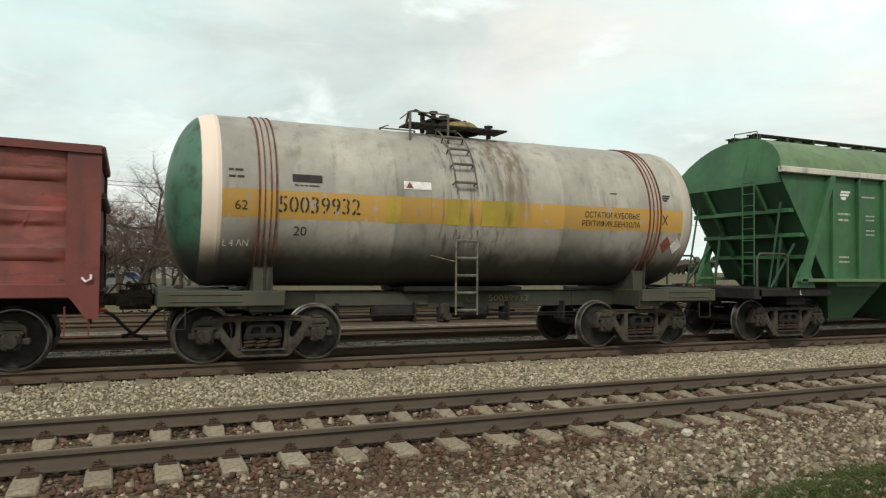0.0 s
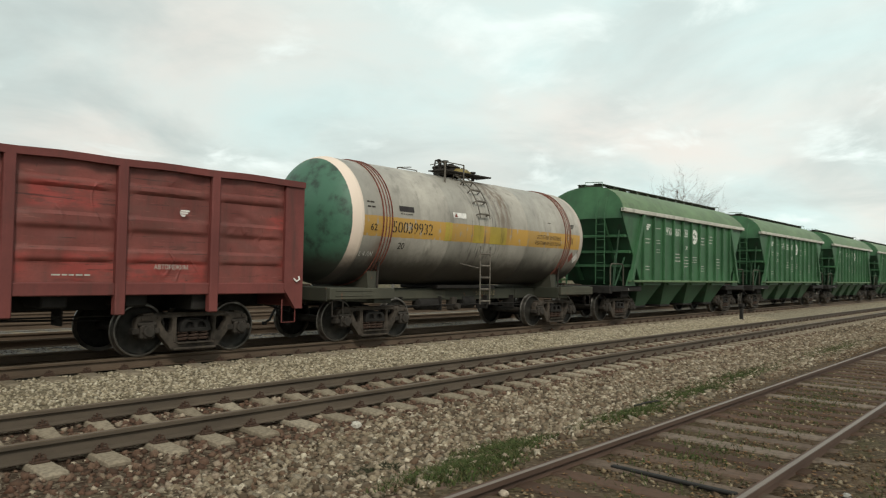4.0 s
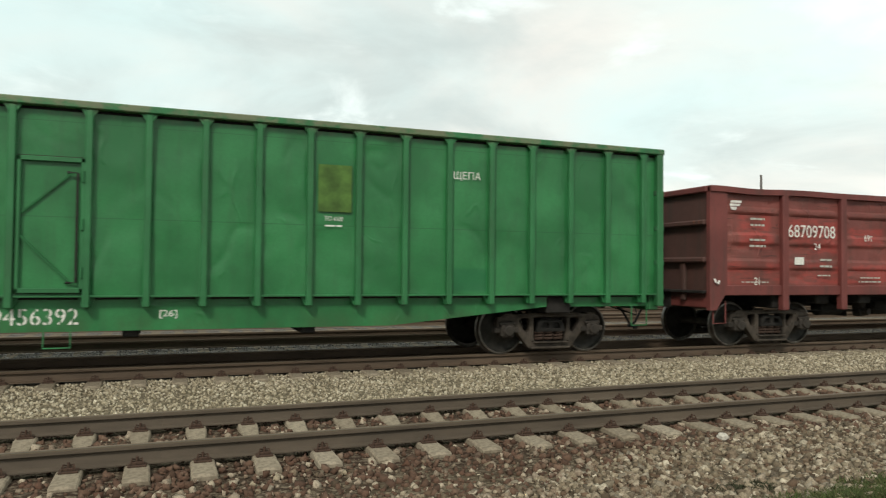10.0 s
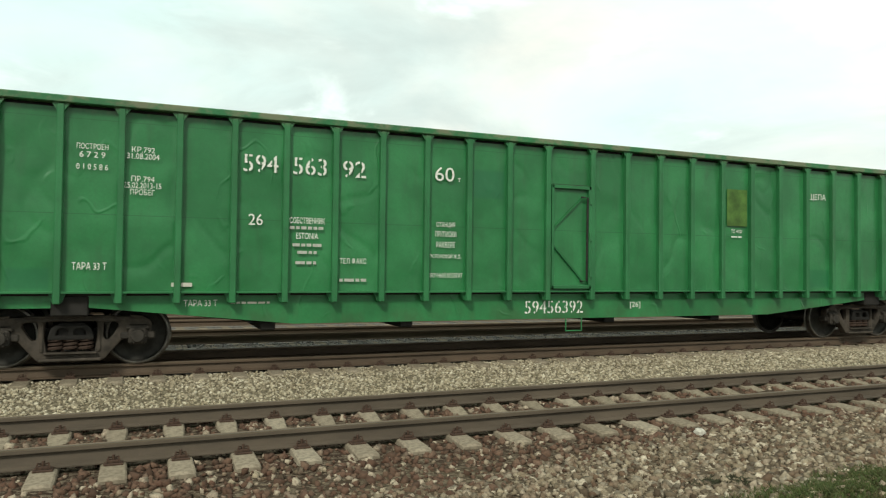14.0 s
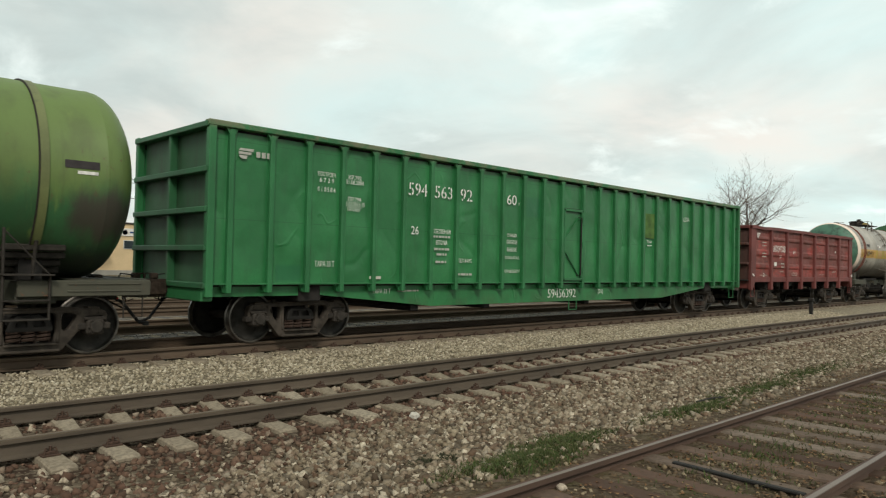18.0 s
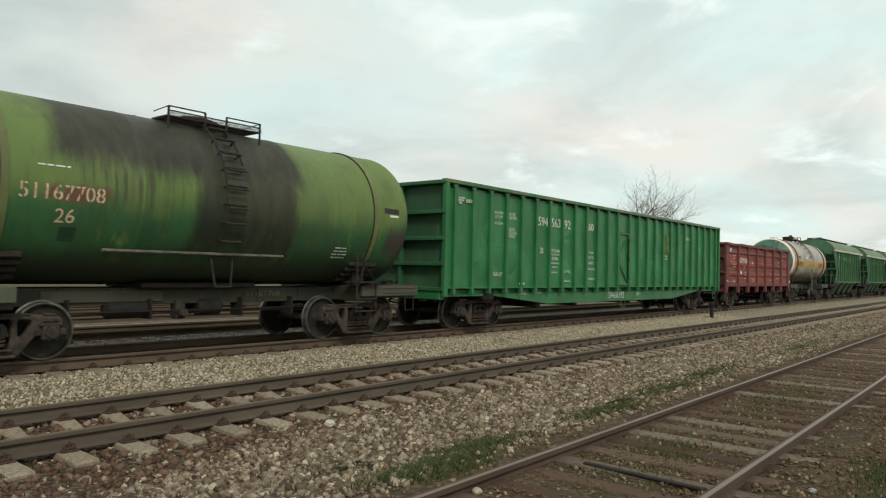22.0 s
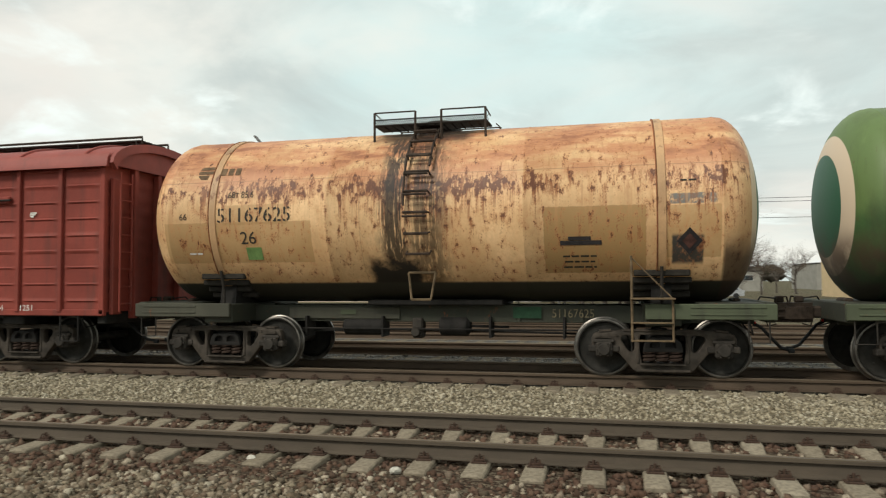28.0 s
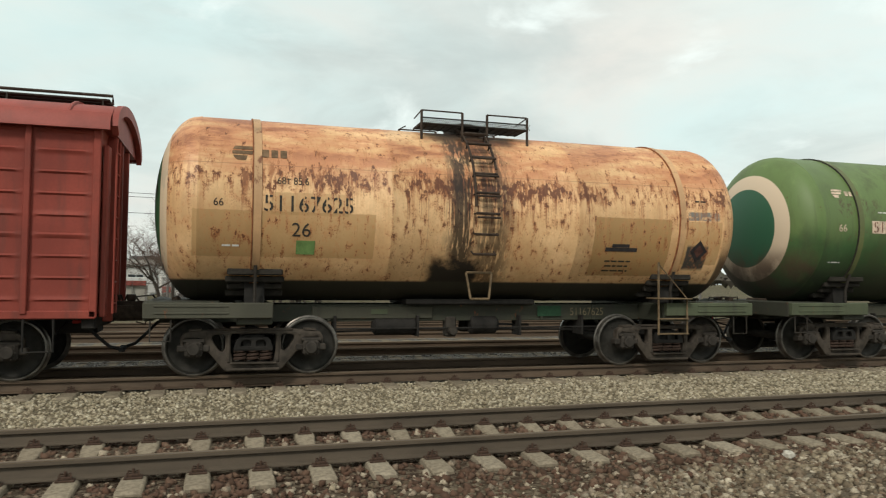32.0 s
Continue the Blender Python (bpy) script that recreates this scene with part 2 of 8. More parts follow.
# ---- shapes ----
class Shape:
    """Vertices and faces of one mesh."""

    def __init__(self):
        self.v, self.f = [], []

    def add(self, vs, fs):
        k = len(self.v)
        self.v += [tuple(p) for p in vs]
        self.f += [tuple(k + i for i in f) for f in fs]
        return self

    def box(self, x0, x1, y0, y1, z0, z1, b=0.008):
        b = min(b, (x1 - x0) * 0.3, (y1 - y0) * 0.3, (z1 - z0) * 0.3)
        idx, vs = {}, []
        for sx in (0, 1):
            for sy in (0, 1):
                for sz in (0, 1):
                    X, Y, Z = (x0, x1)[sx], (y0, y1)[sy], (z0, z1)[sz]
                    xi, yi, zi = X + b * (1 - 2 * sx), Y + b * (1 - 2 * sy), Z + b * (1 - 2 * sz)
                    for a, p in enumerate(((X, yi, zi), (xi, Y, zi), (xi, yi, Z))):
                        idx[sx, sy, sz, a] = len(vs)
                        vs.append(p)
        fs = []
        ring = ((0, 0), (1, 0), (1, 1), (0, 1))
        for s in (0, 1):
            fs.append([idx[s, p, q, 0] for p, q in ring])
            fs.append([idx[p, s, q, 1] for p, q in ring])
            fs.append([idx[p, q, s, 2] for p, q in ring])
        for p in (0, 1):
            for q in (0, 1):
                fs.append([idx[p, q, 0, 0], idx[p, q, 1, 0], idx[p, q, 1, 1], idx[p, q, 0, 1]])
                fs.append([idx[p, 0, q, 0], idx[p, 1, q, 0], idx[p, 1, q, 2], idx[p, 0, q, 2]])
                fs.append([idx[0, p, q, 1], idx[1, p, q, 1], idx[1, p, q, 2], idx[0, p, q, 2]])
        for sx in (0, 1):
            for sy in (0, 1):
                for sz in (0, 1):
                    fs.append([idx[sx, sy, sz, a] for a in range(3)])
        return self.add(vs, fs)

    def prism(self, pts, axis, a0, a1):
        """A flat outline pushed from a0 to a1: (x, z) along y, (y, z) along x, (x, y) along z."""
        def place(p, a):
            return {"y": (p[0], a, p[1]), "x": (a, p[0], p[1]), "z": (p[0], p[1], a)}[axis]
        n = len(pts)
        vs = [place(p, a0) for p in pts] + [place(p, a1) for p in pts]
        fs = [list(range(n)), list(range(n, 2 * n))] + [[i, (i + 1) % n, n + (i + 1) % n, n + i] for i in range(n)]
        return self.add(vs, fs)

    def tube(self, pts, r, n=8, cap=True):
        pts = [Vector(p) for p in pts]
        rs = r if isinstance(r, (list, tuple)) else [r] * len(pts)
        d = (pts[1] - pts[0]).normalized()
        side = d.orthogonal().normalized()
        vs, fs = [], []
        for i, p in enumerate(pts):
            a = pts[min(i + 1, len(pts) - 1)] - pts[max(i - 1, 0)]
            a.normalize()
            side = (side - a * side.dot(a))
            side = side.normalized() if side.length > 1e-6 else a.orthogonal().normalized()
            up = a.cross(side)
            for k in range(n):
                w = 2 * math.pi * k / n
                vs.append(p + (side * math.cos(w) + up * math.sin(w)) * rs[i])
        for i in range(len(pts) - 1):
            for k in range(n):
                fs.append([i * n + k, i * n + (k + 1) % n, (i + 1) * n + (k + 1) % n, (i + 1) * n + k])
        if cap:
            fs += [list(range(n)), list(range((len(pts) - 1) * n, len(pts) * n))]
        return self.add(vs, fs)

    def lathe(self, prof, axis="x", at=(0, 0, 0), n=32, cap=True):
        """A profile of (radius, place along the axis) turned round the axis."""
        vs, fs = [], []
        cap = cap and tuple(prof[0]) != tuple(prof[-1])
        for r, a in prof:
            for k in range(n):
                w = 2 * math.pi * k / n
                c, s = r * math.cos(w), r * math.sin(w)
                p = {"x": (a, c, s), "y": (c, a, s), "z": (c, s, a)}[axis]
                vs.append((p[0] + at[0], p[1] + at[1], p[2] + at[2]))
        for i in range(len(prof) - 1):
            for k in range(n):
                fs.append([i * n + k, i * n + (k + 1) % n, (i + 1) * n + (k + 1) % n, (i + 1) * n + k])
        if cap and prof[0][0] > 1e-6:
            fs.append(list(range(n)))
        if cap and prof[-1][0] > 1e-6:
            fs.append(list(range((len(prof) - 1) * n, len(prof) * n)))
        return self.add(vs, fs)

    def sheet(self, fn, nu, nv):
        vs = [fn(i / nu, j / nv) for j in range(nv + 1) for i in range(nu + 1)]
        w = nu + 1
        return self.add(vs, [(j * w + i, j * w + i + 1, (j + 1) * w + i + 1, (j + 1) * w + i) for j in range(nv) for i in range(nu)])

    def mesh(self, name, material, angle=35, mend=True):
        me = bpy.data.meshes.new(name)
        me.from_pydata(self.v, [], self.f)
        if mend:
            bm = bmesh.new()
            bm.from_mesh(me)
            bmesh.ops.remove_doubles(bm, verts=bm.verts, dist=1e-5)
            bmesh.ops.recalc_face_normals(bm, faces=bm.faces)
            bm.to_mesh(me)
            bm.free()
        if angle:
            me.shade_smooth()
            me.set_sharp_from_angle(angle=radians(angle))
        if material:
            me.materials.append(material)
        return me


def part(name, shape, material, parent, label="", at=None):
    me = shape.mesh(name, material) if isinstance(shape, Shape) else shape
    ob = new(name, me)
    ob.parent = parent
    if at:
        ob.location = at
    if label:
        tagged(ob, label)
    return ob


def thing(name, label, category, group="", kind=""):
    return tagged(new(name), label, category, group, kind)


# ---- lettering ----
TEXT_CACHE = {}


def letters(text):
    """The flat outline of a word, as vertices and faces in a box one unit high."""
    if text not in TEXT_CACHE:
        cu = bpy.data.curves.new("word", "FONT")
        cu.body, cu.size, cu.resolution_u = text, 1.0, 3
        ob = bpy.data.objects.new("word", cu)
        scene.collection.objects.link(ob)
        bpy.context.view_layer.update()
        me = bpy.data.meshes.new_from_object(ob.evaluated_get(bpy.context.evaluated_depsgraph_get()))
        v = np.array([p.co[:2] for p in me.vertices])
        f = [tuple(p.vertices) for p in me.polygons]
        bpy.data.objects.remove(ob)
        bpy.data.curves.remove(cu)
        bpy.data.meshes.remove(me)
        lo, hi = v.min(0), v.max(0)
        v = (v - (lo + hi) / 2) / (hi[1] - lo[1])
        TEXT_CACHE[text] = (v, f, (hi[0] - lo[0]) / (hi[1] - lo[1]))
    return TEXT_CACHE[text]


def on_side(surface):
    """Lays a flat (along, up) place on a wagon's near side: ("flat", y) or ("tank", radius, axis height)."""
    if surface[0] == "flat":
        return lambda u, z: (u, surface[1], z)
    _, r, zc = surface

    def wrap(u, z):
        s = max(-0.999, min(0.999, (z - zc) / r))
        return (u, -r * math.sqrt(1 - s * s), zc + r * s)
    return wrap


def cut_letters(v, f, gap=0.0, bands=()):
    """Slices letters at given heights, so that they bend round a tank, and cuts a stencil's bridges through the wide ones."""
    bm = bmesh.new()
    vs = [bm.verts.new((p[0], p[1], 0)) for p in v]
    for q in f:
        bm.faces.new([vs[i] for i in q])
    for y in bands:
        bmesh.ops.bisect_plane(bm, geom=bm.verts[:] + bm.edges[:] + bm.faces[:], plane_co=(0, y, 0), plane_no=(0, 1, 0))
    spans = []
    for a, b in sorted((min(v[i][0] for i in q), max(v[i][0] for i in q)) for q in f):
        if spans and a < spans[-1][1] - 1e-4:
            spans[-1][1] = max(spans[-1][1], b)
        else:
            spans.append([a, b])
    for a, b in spans:
        if b - a < 0.35 or not gap:
            continue
        mid = (a + b) / 2
        for x in (mid - gap / 2, mid + gap / 2):
            near = [e for e in bm.faces if a - 1e-4 <= e.calc_center_median().x <= b + 1e-4]
            geom = near + list({e for q in near for e in q.edges}) + list({e for q in near for e in q.verts})
            bmesh.ops.bisect_plane(bm, geom=geom, plane_co=(x, 0, 0), plane_no=(1, 0, 0))
        bmesh.ops.delete(bm, geom=[q for q in bm.faces if abs(q.calc_center_median().x - mid) < gap / 2], context="FACES")
    bm.verts.index_update()
    out = [(p.co.x, p.co.y) for p in bm.verts], [tuple(p.index for p in q.verts) for q in bm.faces]
    bm.free()
    return out


def word(parent, text, x, z, height, material, surface, width=0.0, label=""):
    v, f, ratio = letters(text)
    if "stencilled number" in label or (surface[0] == "tank" and height > 0.13):
        v, f = cut_letters(v, f, 0.10 if "stencilled" in label else 0.0, (-0.25, 0.0, 0.25) if surface[0] == "tank" else ())
    sx = width / ratio if width else height
    lay = on_side(surface)
    sh = Shape().add([lay(x + p[0] * sx, z + p[1] * height) for p in v], f)
    me = sh.mesh("lettering", material, 0, False)
    return part("lettering", me, None, parent, label)


def stripe(parent, x, z, w, h, material, surface, name="lettering", label=""):
    """A plain bar, for writing that cannot be read and for painted patches."""
    lay = on_side(surface)
    nv = max(1, int(h / 0.12)) if surface[0] == "tank" else 1
    sh = Shape().sheet(lambda a, b: lay(x - w / 2 + a * w, z - h / 2 + b * h), 1, nv)
    return part(name, sh.mesh(name, material, 60 if nv > 1 else 0, False), None, parent, label)


def lines(parent, x, z, w, h, rows, material, surface):
    """A block of small unreadable writing: a plain bar for each word, in rows."""
    rng = random.Random(int(abs(x * 100) + abs(z * 37)))
    lay = on_side(surface)
    pitch = h / rows
    for r in range(rows):
        zz = z + h / 2 - (r + 0.5) * pitch
        u = x - w / 2 * rng.uniform(0.7, 1.0)
        end = -u + 2 * x
        while u < end - 0.03:
            a = min(rng.uniform(0.05, 0.17), end - u)
            sh = Shape().add([lay(u, zz - pitch * 0.16), lay(u + a, zz - pitch * 0.16), lay(u + a, zz + pitch * 0.16), lay(u, zz + pitch * 0.16)], [(0, 1, 2, 3)])
            part("lettering", sh.mesh("lettering", material, 0, False), None, parent)
            u += a + 0.025


def emblem(parent, x, z, r, material, surface, tail=True):
    """A round emblem with slanted bars, and a plain block beside it."""
    lay = on_side(surface)
    sh = Shape()
    for k, (a, b) in enumerate(((-0.9, -0.35), (-0.2, 0.2), (0.35, 0.75))):
        def edge(v, sgn):
            return sgn * math.sqrt(max(0.0, 1 - v * v)) * r
        left = [lay(x + edge(v, -1), z + v * r) for v in (a, (a + b) / 2, b)]
        reach = (0.75, 1.35, 1.6)[k]
        right = [lay(x + r * reach * 0.9 + v * r * 0.3, z + v * r) for v in (b, a)]
        sh.add(left + right, [(0, 1, 2, 3, 4)])
    part("emblem", sh.mesh("emblem", material, 0, False), None, parent)
    if tail:
        for i in range(3):
            u = x + r * (2.1 + i * 0.95)
            q = Shape()
            q.add([lay(u, z - r * 0.45), lay(u + r * 0.7, z - r * 0.45), lay(u + r * 0.7, z + r * 0.45), lay(u, z + r * 0.45)], [(0, 1, 2, 3)])
            part("emblem_bar", q.mesh("emblem_bar", material, 0, False), None, parent)

# ---- ground and tracks ----
TRACK = 13.25            # middle of the train's track
NEAR, NEAR_Z = 8.47, -0.145   # middle and rail top of the concrete-sleepered track in front of it
SIDE, SIDE_Z = 2.70, -0.08    # middle and rail top of the old wooden-sleepered siding
HEIGHTS = ((-600, -0.5), (-4, -0.34), (0.6, -0.17), (1.6, -0.162), (1.95, -0.195), (3.45, -0.195), (3.75, -0.165), (4.1, -0.18), (4.7, -0.31), (6.2, -0.39), (7.0, -0.385), (9.9, -0.385), (10.4, -0.34),
           (11.4, -0.25), (11.9, -0.24), (12.25, -0.226), (14.3, -0.22), (15.2, -0.25), (16.4, -0.258), (31, -0.258), (38, -0.45), (900, -0.5))


def ground_z(y):
    for (a, za), (b, zb) in zip(HEIGHTS, HEIGHTS[1:]):
        if a <= y <= b:
            return za + (zb - za) * (y - a) / (b - a)
    return HEIGHTS[-1][1]


def ground_material():
    n = Nodes("gravel_ground")
    wob = n.mul(n.math("SUBTRACT", n.noise(0.8, 5), 0.5), 1.6)
    y = n.math("ADD", n.y, wob)
    fine = n.noise(38, 4)
    mid = n.noise(9, 4, shift=3)
    vor = n.t.nodes.new("ShaderNodeTexVoronoi")
    vor.inputs["Scale"].default_value = 26
    n.t.links.new(n.co, vor.inputs["Vector"])
    cell = n.t.nodes.new("ShaderNodeSeparateColor")
    n.t.links.new(vor.outputs["Color"], cell.inputs[0])
    dirt = n.mix(n.step(n.noise(1.2, 6, shift=7), 0.4, 0.65), (0.050, 0.033, 0.019), (0.088, 0.060, 0.036))
    dirt = n.mix(n.mul(n.step(n.noise(1.7, 7, shift=27), 0.50, 0.66), 0.6), dirt, (0.050, 0.050, 0.019))
    c = n.mix(n.step(y, 3.7, 4.5), dirt, (0.075, 0.056, 0.036))
    c = n.mix(n.step(y, 6.2, 6.9), c, (0.040, 0.025, 0.017))
    c = n.mix(n.step(n.y, 9.75, 10.0), c, (0.165, 0.140, 0.095))
    c = n.mix(n.step(n.y, 12.15, 12.5), c, (0.065, 0.048, 0.034))
    far = n.step(n.math("ADD", n.x, n.mul(wob, 4.0)), 22, 34)
    c = n.mix(n.mul(far, n.step(n.y, 9.75, 10.0), n.step(n.y, 12.5, 12.2)), c, (0.30, 0.265, 0.19))
    c = n.mix(n.mul(far, n.step(y, 4.0, 4.8), n.step(y, 6.6, 6.0)), c, (0.105, 0.082, 0.054))
    c = n.mix(n.step(y, 14.7, 15.1), c, (0.175, 0.168, 0.155))
    c = n.mix(n.step(y, 31, 34), c, (0.093, 0.079, 0.046))
    c = n.mix(n.mul(n.step(n.noise(0.35, 5, shift=12), 0.5, 0.62), n.step(y, 33, 38)), c, (0.065, 0.077, 0.026))
    c = n.mix(n.mul(n.step(cell.outputs[0], 0.25, 0.9), n.math("ADD", 0.22, n.mul(n.step(y, 3.7, 4.5), 0.28))), c, (0.242, 0.198, 0.141))
    c = n.mix(n.mul(n.step(cell.outputs[1], 0.45, 0.9), 0.6), c, (0.042, 0.030, 0.021))
    c = n.mix(n.mul(n.step(mid, 0.5, 0.75), 0.35), c, (0.047, 0.034, 0.022))
    n.bump(n.math("ADD", n.mul(vor.outputs["Distance"], -0.8), n.mul(fine, 0.5)), 0.7, 0.03)
    return n.end(c, 0.92, 0.0, 0.1)


def build_ground():
    ys = [-600, -200, -60, -20, -8, -4] + [-2 + 0.25 * i for i in range(73)] + [17, 18, 20, 22, 24.5, 27, 30, 36, 50, 80, 140, 260, 500, 900]
    xs = [-900, -500, -250, -120, -60, -40, -28] + [-20 + 0.5 * i for i in range(101)] + [32, 36, 42, 50, 65, 90, 140, 250, 500, 900]
    vs = []
    for y in ys:
        for x in xs:
            rough = 0.02 if -3 < y < 16 else 0.0
            vs.append((x, y, ground_z(y) + rough * noise.noise(Vector((x * 0.9, y * 0.9, 0))) + rough * 0.5 * noise.noise(Vector((x * 3, y * 3, 5)))))
    w = len(xs)
    fs = [(j * w + i, j * w + i + 1, (j + 1) * w + i + 1, (j + 1) * w + i) for j in range(len(ys) - 1) for i in range(w - 1)]
    g = new("ground", Shape().add(vs, fs).mesh("ground", ground_material(), 60, False))
    tagged(g, "brown and grey gravel ground of a railway yard", "ground", kind="structure")


build_ground()

M["concrete"] = pieces("weathered_concrete", ((0.20, 0.165, 0.118), (0.27, 0.226, 0.166), (0.23, 0.19, 0.138), (0.30, 0.255, 0.19)), 0.9, 22)
M["old_wood"] = pieces("old_sleeper_wood", ((0.060, 0.036, 0.025), (0.105, 0.064, 0.046), (0.075, 0.047, 0.033), (0.125, 0.085, 0.063), (0.080, 0.052, 0.037), (0.19, 0.15, 0.118), (0.10, 0.07, 0.052)), 0.9, 14)
M["clip"] = plain("rusty_clip", (0.06, 0.035, 0.024), 0.8, 0, 0.4, 30)


def rail_material(name, side, top, top_rough, half=0.05):
    n = Nodes(name)
    g = n.noise(3, 6, (0.3, 1, 1))
    f = n.noise(45, 4)
    c = n.mix(n.step(g, 0.3, 0.7), shade(side, 0.75), shade(side, 1.25))
    c = n.mix(n.mul(f, 0.4), c, shade(side, 0.5))
    on = n.mul(n.step(n.z, -0.012, 0.003), n.step(n.math("ABSOLUTE", n.y), half + 0.006, half - 0.006))
    c = n.mix(n.mul(on, n.step(g, 0.1, 0.5)), c, top)
    n.bump(f, 0.25, 0.004)
    return n.end(c, n.math("SUBTRACT", 0.8, n.mul(on, 0.8 - top_rough)), n.mul(on, 0.5))


M["rail"] = rail_material("brown_rail", (0.084, 0.057, 0.037), (0.15, 0.112, 0.078), 0.5)
M["rail_near"] = rail_material("grey_brown_rail", (0.084, 0.064, 0.045), (0.15, 0.118, 0.086), 0.5)
M["rail_worn"] = rail_material("worn_rail", (0.078, 0.046, 0.032), (0.20, 0.160, 0.130), 0.45, 0.022)
RAIL = ((-0.075, -0.18), (0.075, -0.18), (0.075, -0.168), (0.012, -0.148), (0.009, -0.05), (0.037, -0.036), (0.037, 0.006), (0.031, 0),
        (-0.031, 0), (-0.037, 0.006), (-0.037, -0.036), (0.009, -0.05), (-0.012, -0.148), (-0.075, -0.168))


def concrete_sleeper():
    sh = Shape()
    vs, fs = [], []
    st = ((-1.35, -0.035, 0.115), (-1.32, -0.012, 0.12), (-0.95, 0.0, 0.115), (-0.62, 0.0, 0.115), (-0.35, -0.05, 0.10), (0.35, -0.05, 0.10), (0.62, 0.0, 0.115), (0.95, 0.0, 0.115), (1.32, -0.012, 0.12), (1.35, -0.035, 0.115))
    for y, z, w in st:
        vs += [(-w - 0.025, y, -0.2), (-w, y, z - 0.015), (-w + 0.015, y, z), (w - 0.015, y, z), (w, y, z - 0.015), (w + 0.025, y, -0.2)]
    for i in range(len(st) - 1):
        for k in range(5):
            fs.append((i * 6 + k, i * 6 + k + 1, i * 6 + k + 7, i * 6 + k + 6))
    fs += [tuple(range(6)), tuple(range(len(vs) - 6, len(vs)))]
    return sh.add(vs, fs).mesh("sleeper", M["concrete"])


def wood_sleeper():
    return Shape().box(-0.115, 0.115, -1.375, 1.375, -0.15, 0, 0.018).mesh("sleeper", M["old_wood"])


def fastening():
    """Base plate, two spring clips and their bolts at one rail seat; the rail runs along x."""
    sh = Shape().box(-0.085, 0.085, -0.17, 0.17, 0, 0.018, 0.004)
    for s in (-1, 1):
        sh.box(-0.05, 0.05, s * 0.105 - 0.035, s * 0.105 + 0.035, 0.016, 0.045, 0.006)
        sh.tube([(-0.06, s * 0.14, 0.02), (-0.045, s * 0.125, 0.075), (0, s * 0.09, 0.055), (0.045, s * 0.125, 0.075), (0.06, s * 0.14, 0.02)], 0.009, 5)
        sh.tube([(0, s * 0.12, 0.02), (0, s * 0.12, 0.095)], 0.014, 6)
    return sh.mesh("rail_fastening", M["clip"])


def build_track(y, top, rail, x0, x1, label, pitch, first, xa, xb, sleeper, seat, clips, far_material):
    """A track from x0 to x1; its sleepers stand singly from xa to xb, the rest are one piece."""
    tr = tagged(new("railway_track"), label, "track", kind="structure")
    tr.location = (0, y, top)
    me = Shape().prism(RAIL, "x", 0.0003, 24.9997).mesh("rail", rail)
    k = x0
    while k < x1 - 1:
        for s in (-0.797, 0.797):
            part("rail", me, None, tr, at=(k, s, 0))
        k += 25
    rng = random.Random(int(y * 10))
    clip = fastening() if clips else None
    rest = Shape()
    i = math.ceil((x0 - first) / pitch)
    while first + i * pitch < x1:
        x = first + i * pitch
        if xa <= x <= xb:
            o = part("sleeper", sleeper, None, tr, at=(x + rng.uniform(-0.015, 0.015), rng.uniform(-0.02, 0.02), seat + rng.uniform(0.006, 0.004)))
            o.rotation_euler = (0, 0, rng.uniform(-0.012, 0.012))
            for s in clips:
                part("rail_fastening", clip, None, o, at=(0, s * 0.797, 0.0))
        else:
            rest.box(x - 0.12, x + 0.12, -1.35, 1.35, seat - 0.15, seat, 0.01)
        i += 1
    if rest.v:
        tagged(part("far_sleepers", rest.mesh("far_sleepers", far_material, 0, False), None, tr), kind="stuff")
    return tr


con = concrete_sleeper()
build_track(NEAR, NEAR_Z, M["rail_near"], -125, 350, "near railway track with brown rails on pale concrete sleepers", 0.598, -0.215, -24, 62, con, -0.186, (-1, 1), M["concrete"])
build_track(TRACK, 0.0, M["rail"], -150, 350, "railway track with brown rails and concrete sleepers under the train", 0.62, -0.37, -22, 48, con, -0.186, (-1,), M["concrete"])
build_track(SIDE, SIDE_Z, M["rail_worn"], -75, 200, "old siding with worn rails on dark wooden sleepers", 0.545, 0.19, -10, 45, wood_sleeper(), -0.100, (), M["old_wood"])
build_track(17.85, -0.03, M["rail"], -150, 350, "yard track behind the train with brown rails", 0.62, 0.2, 900, 901, con, -0.22, (), M["concrete"])
build_track(27.45, -0.05, M["rail"], -150, 350, "farthest yard track with brown rails", 0.62, 0.1, 900, 901, con, -0.2, (), M["concrete"])
build_track(22.65, -0.03, M["rail"], -150, 350, "far yard track with brown rails", 0.62, 0.4, 900, 901, con, -0.22, (), M["concrete"])


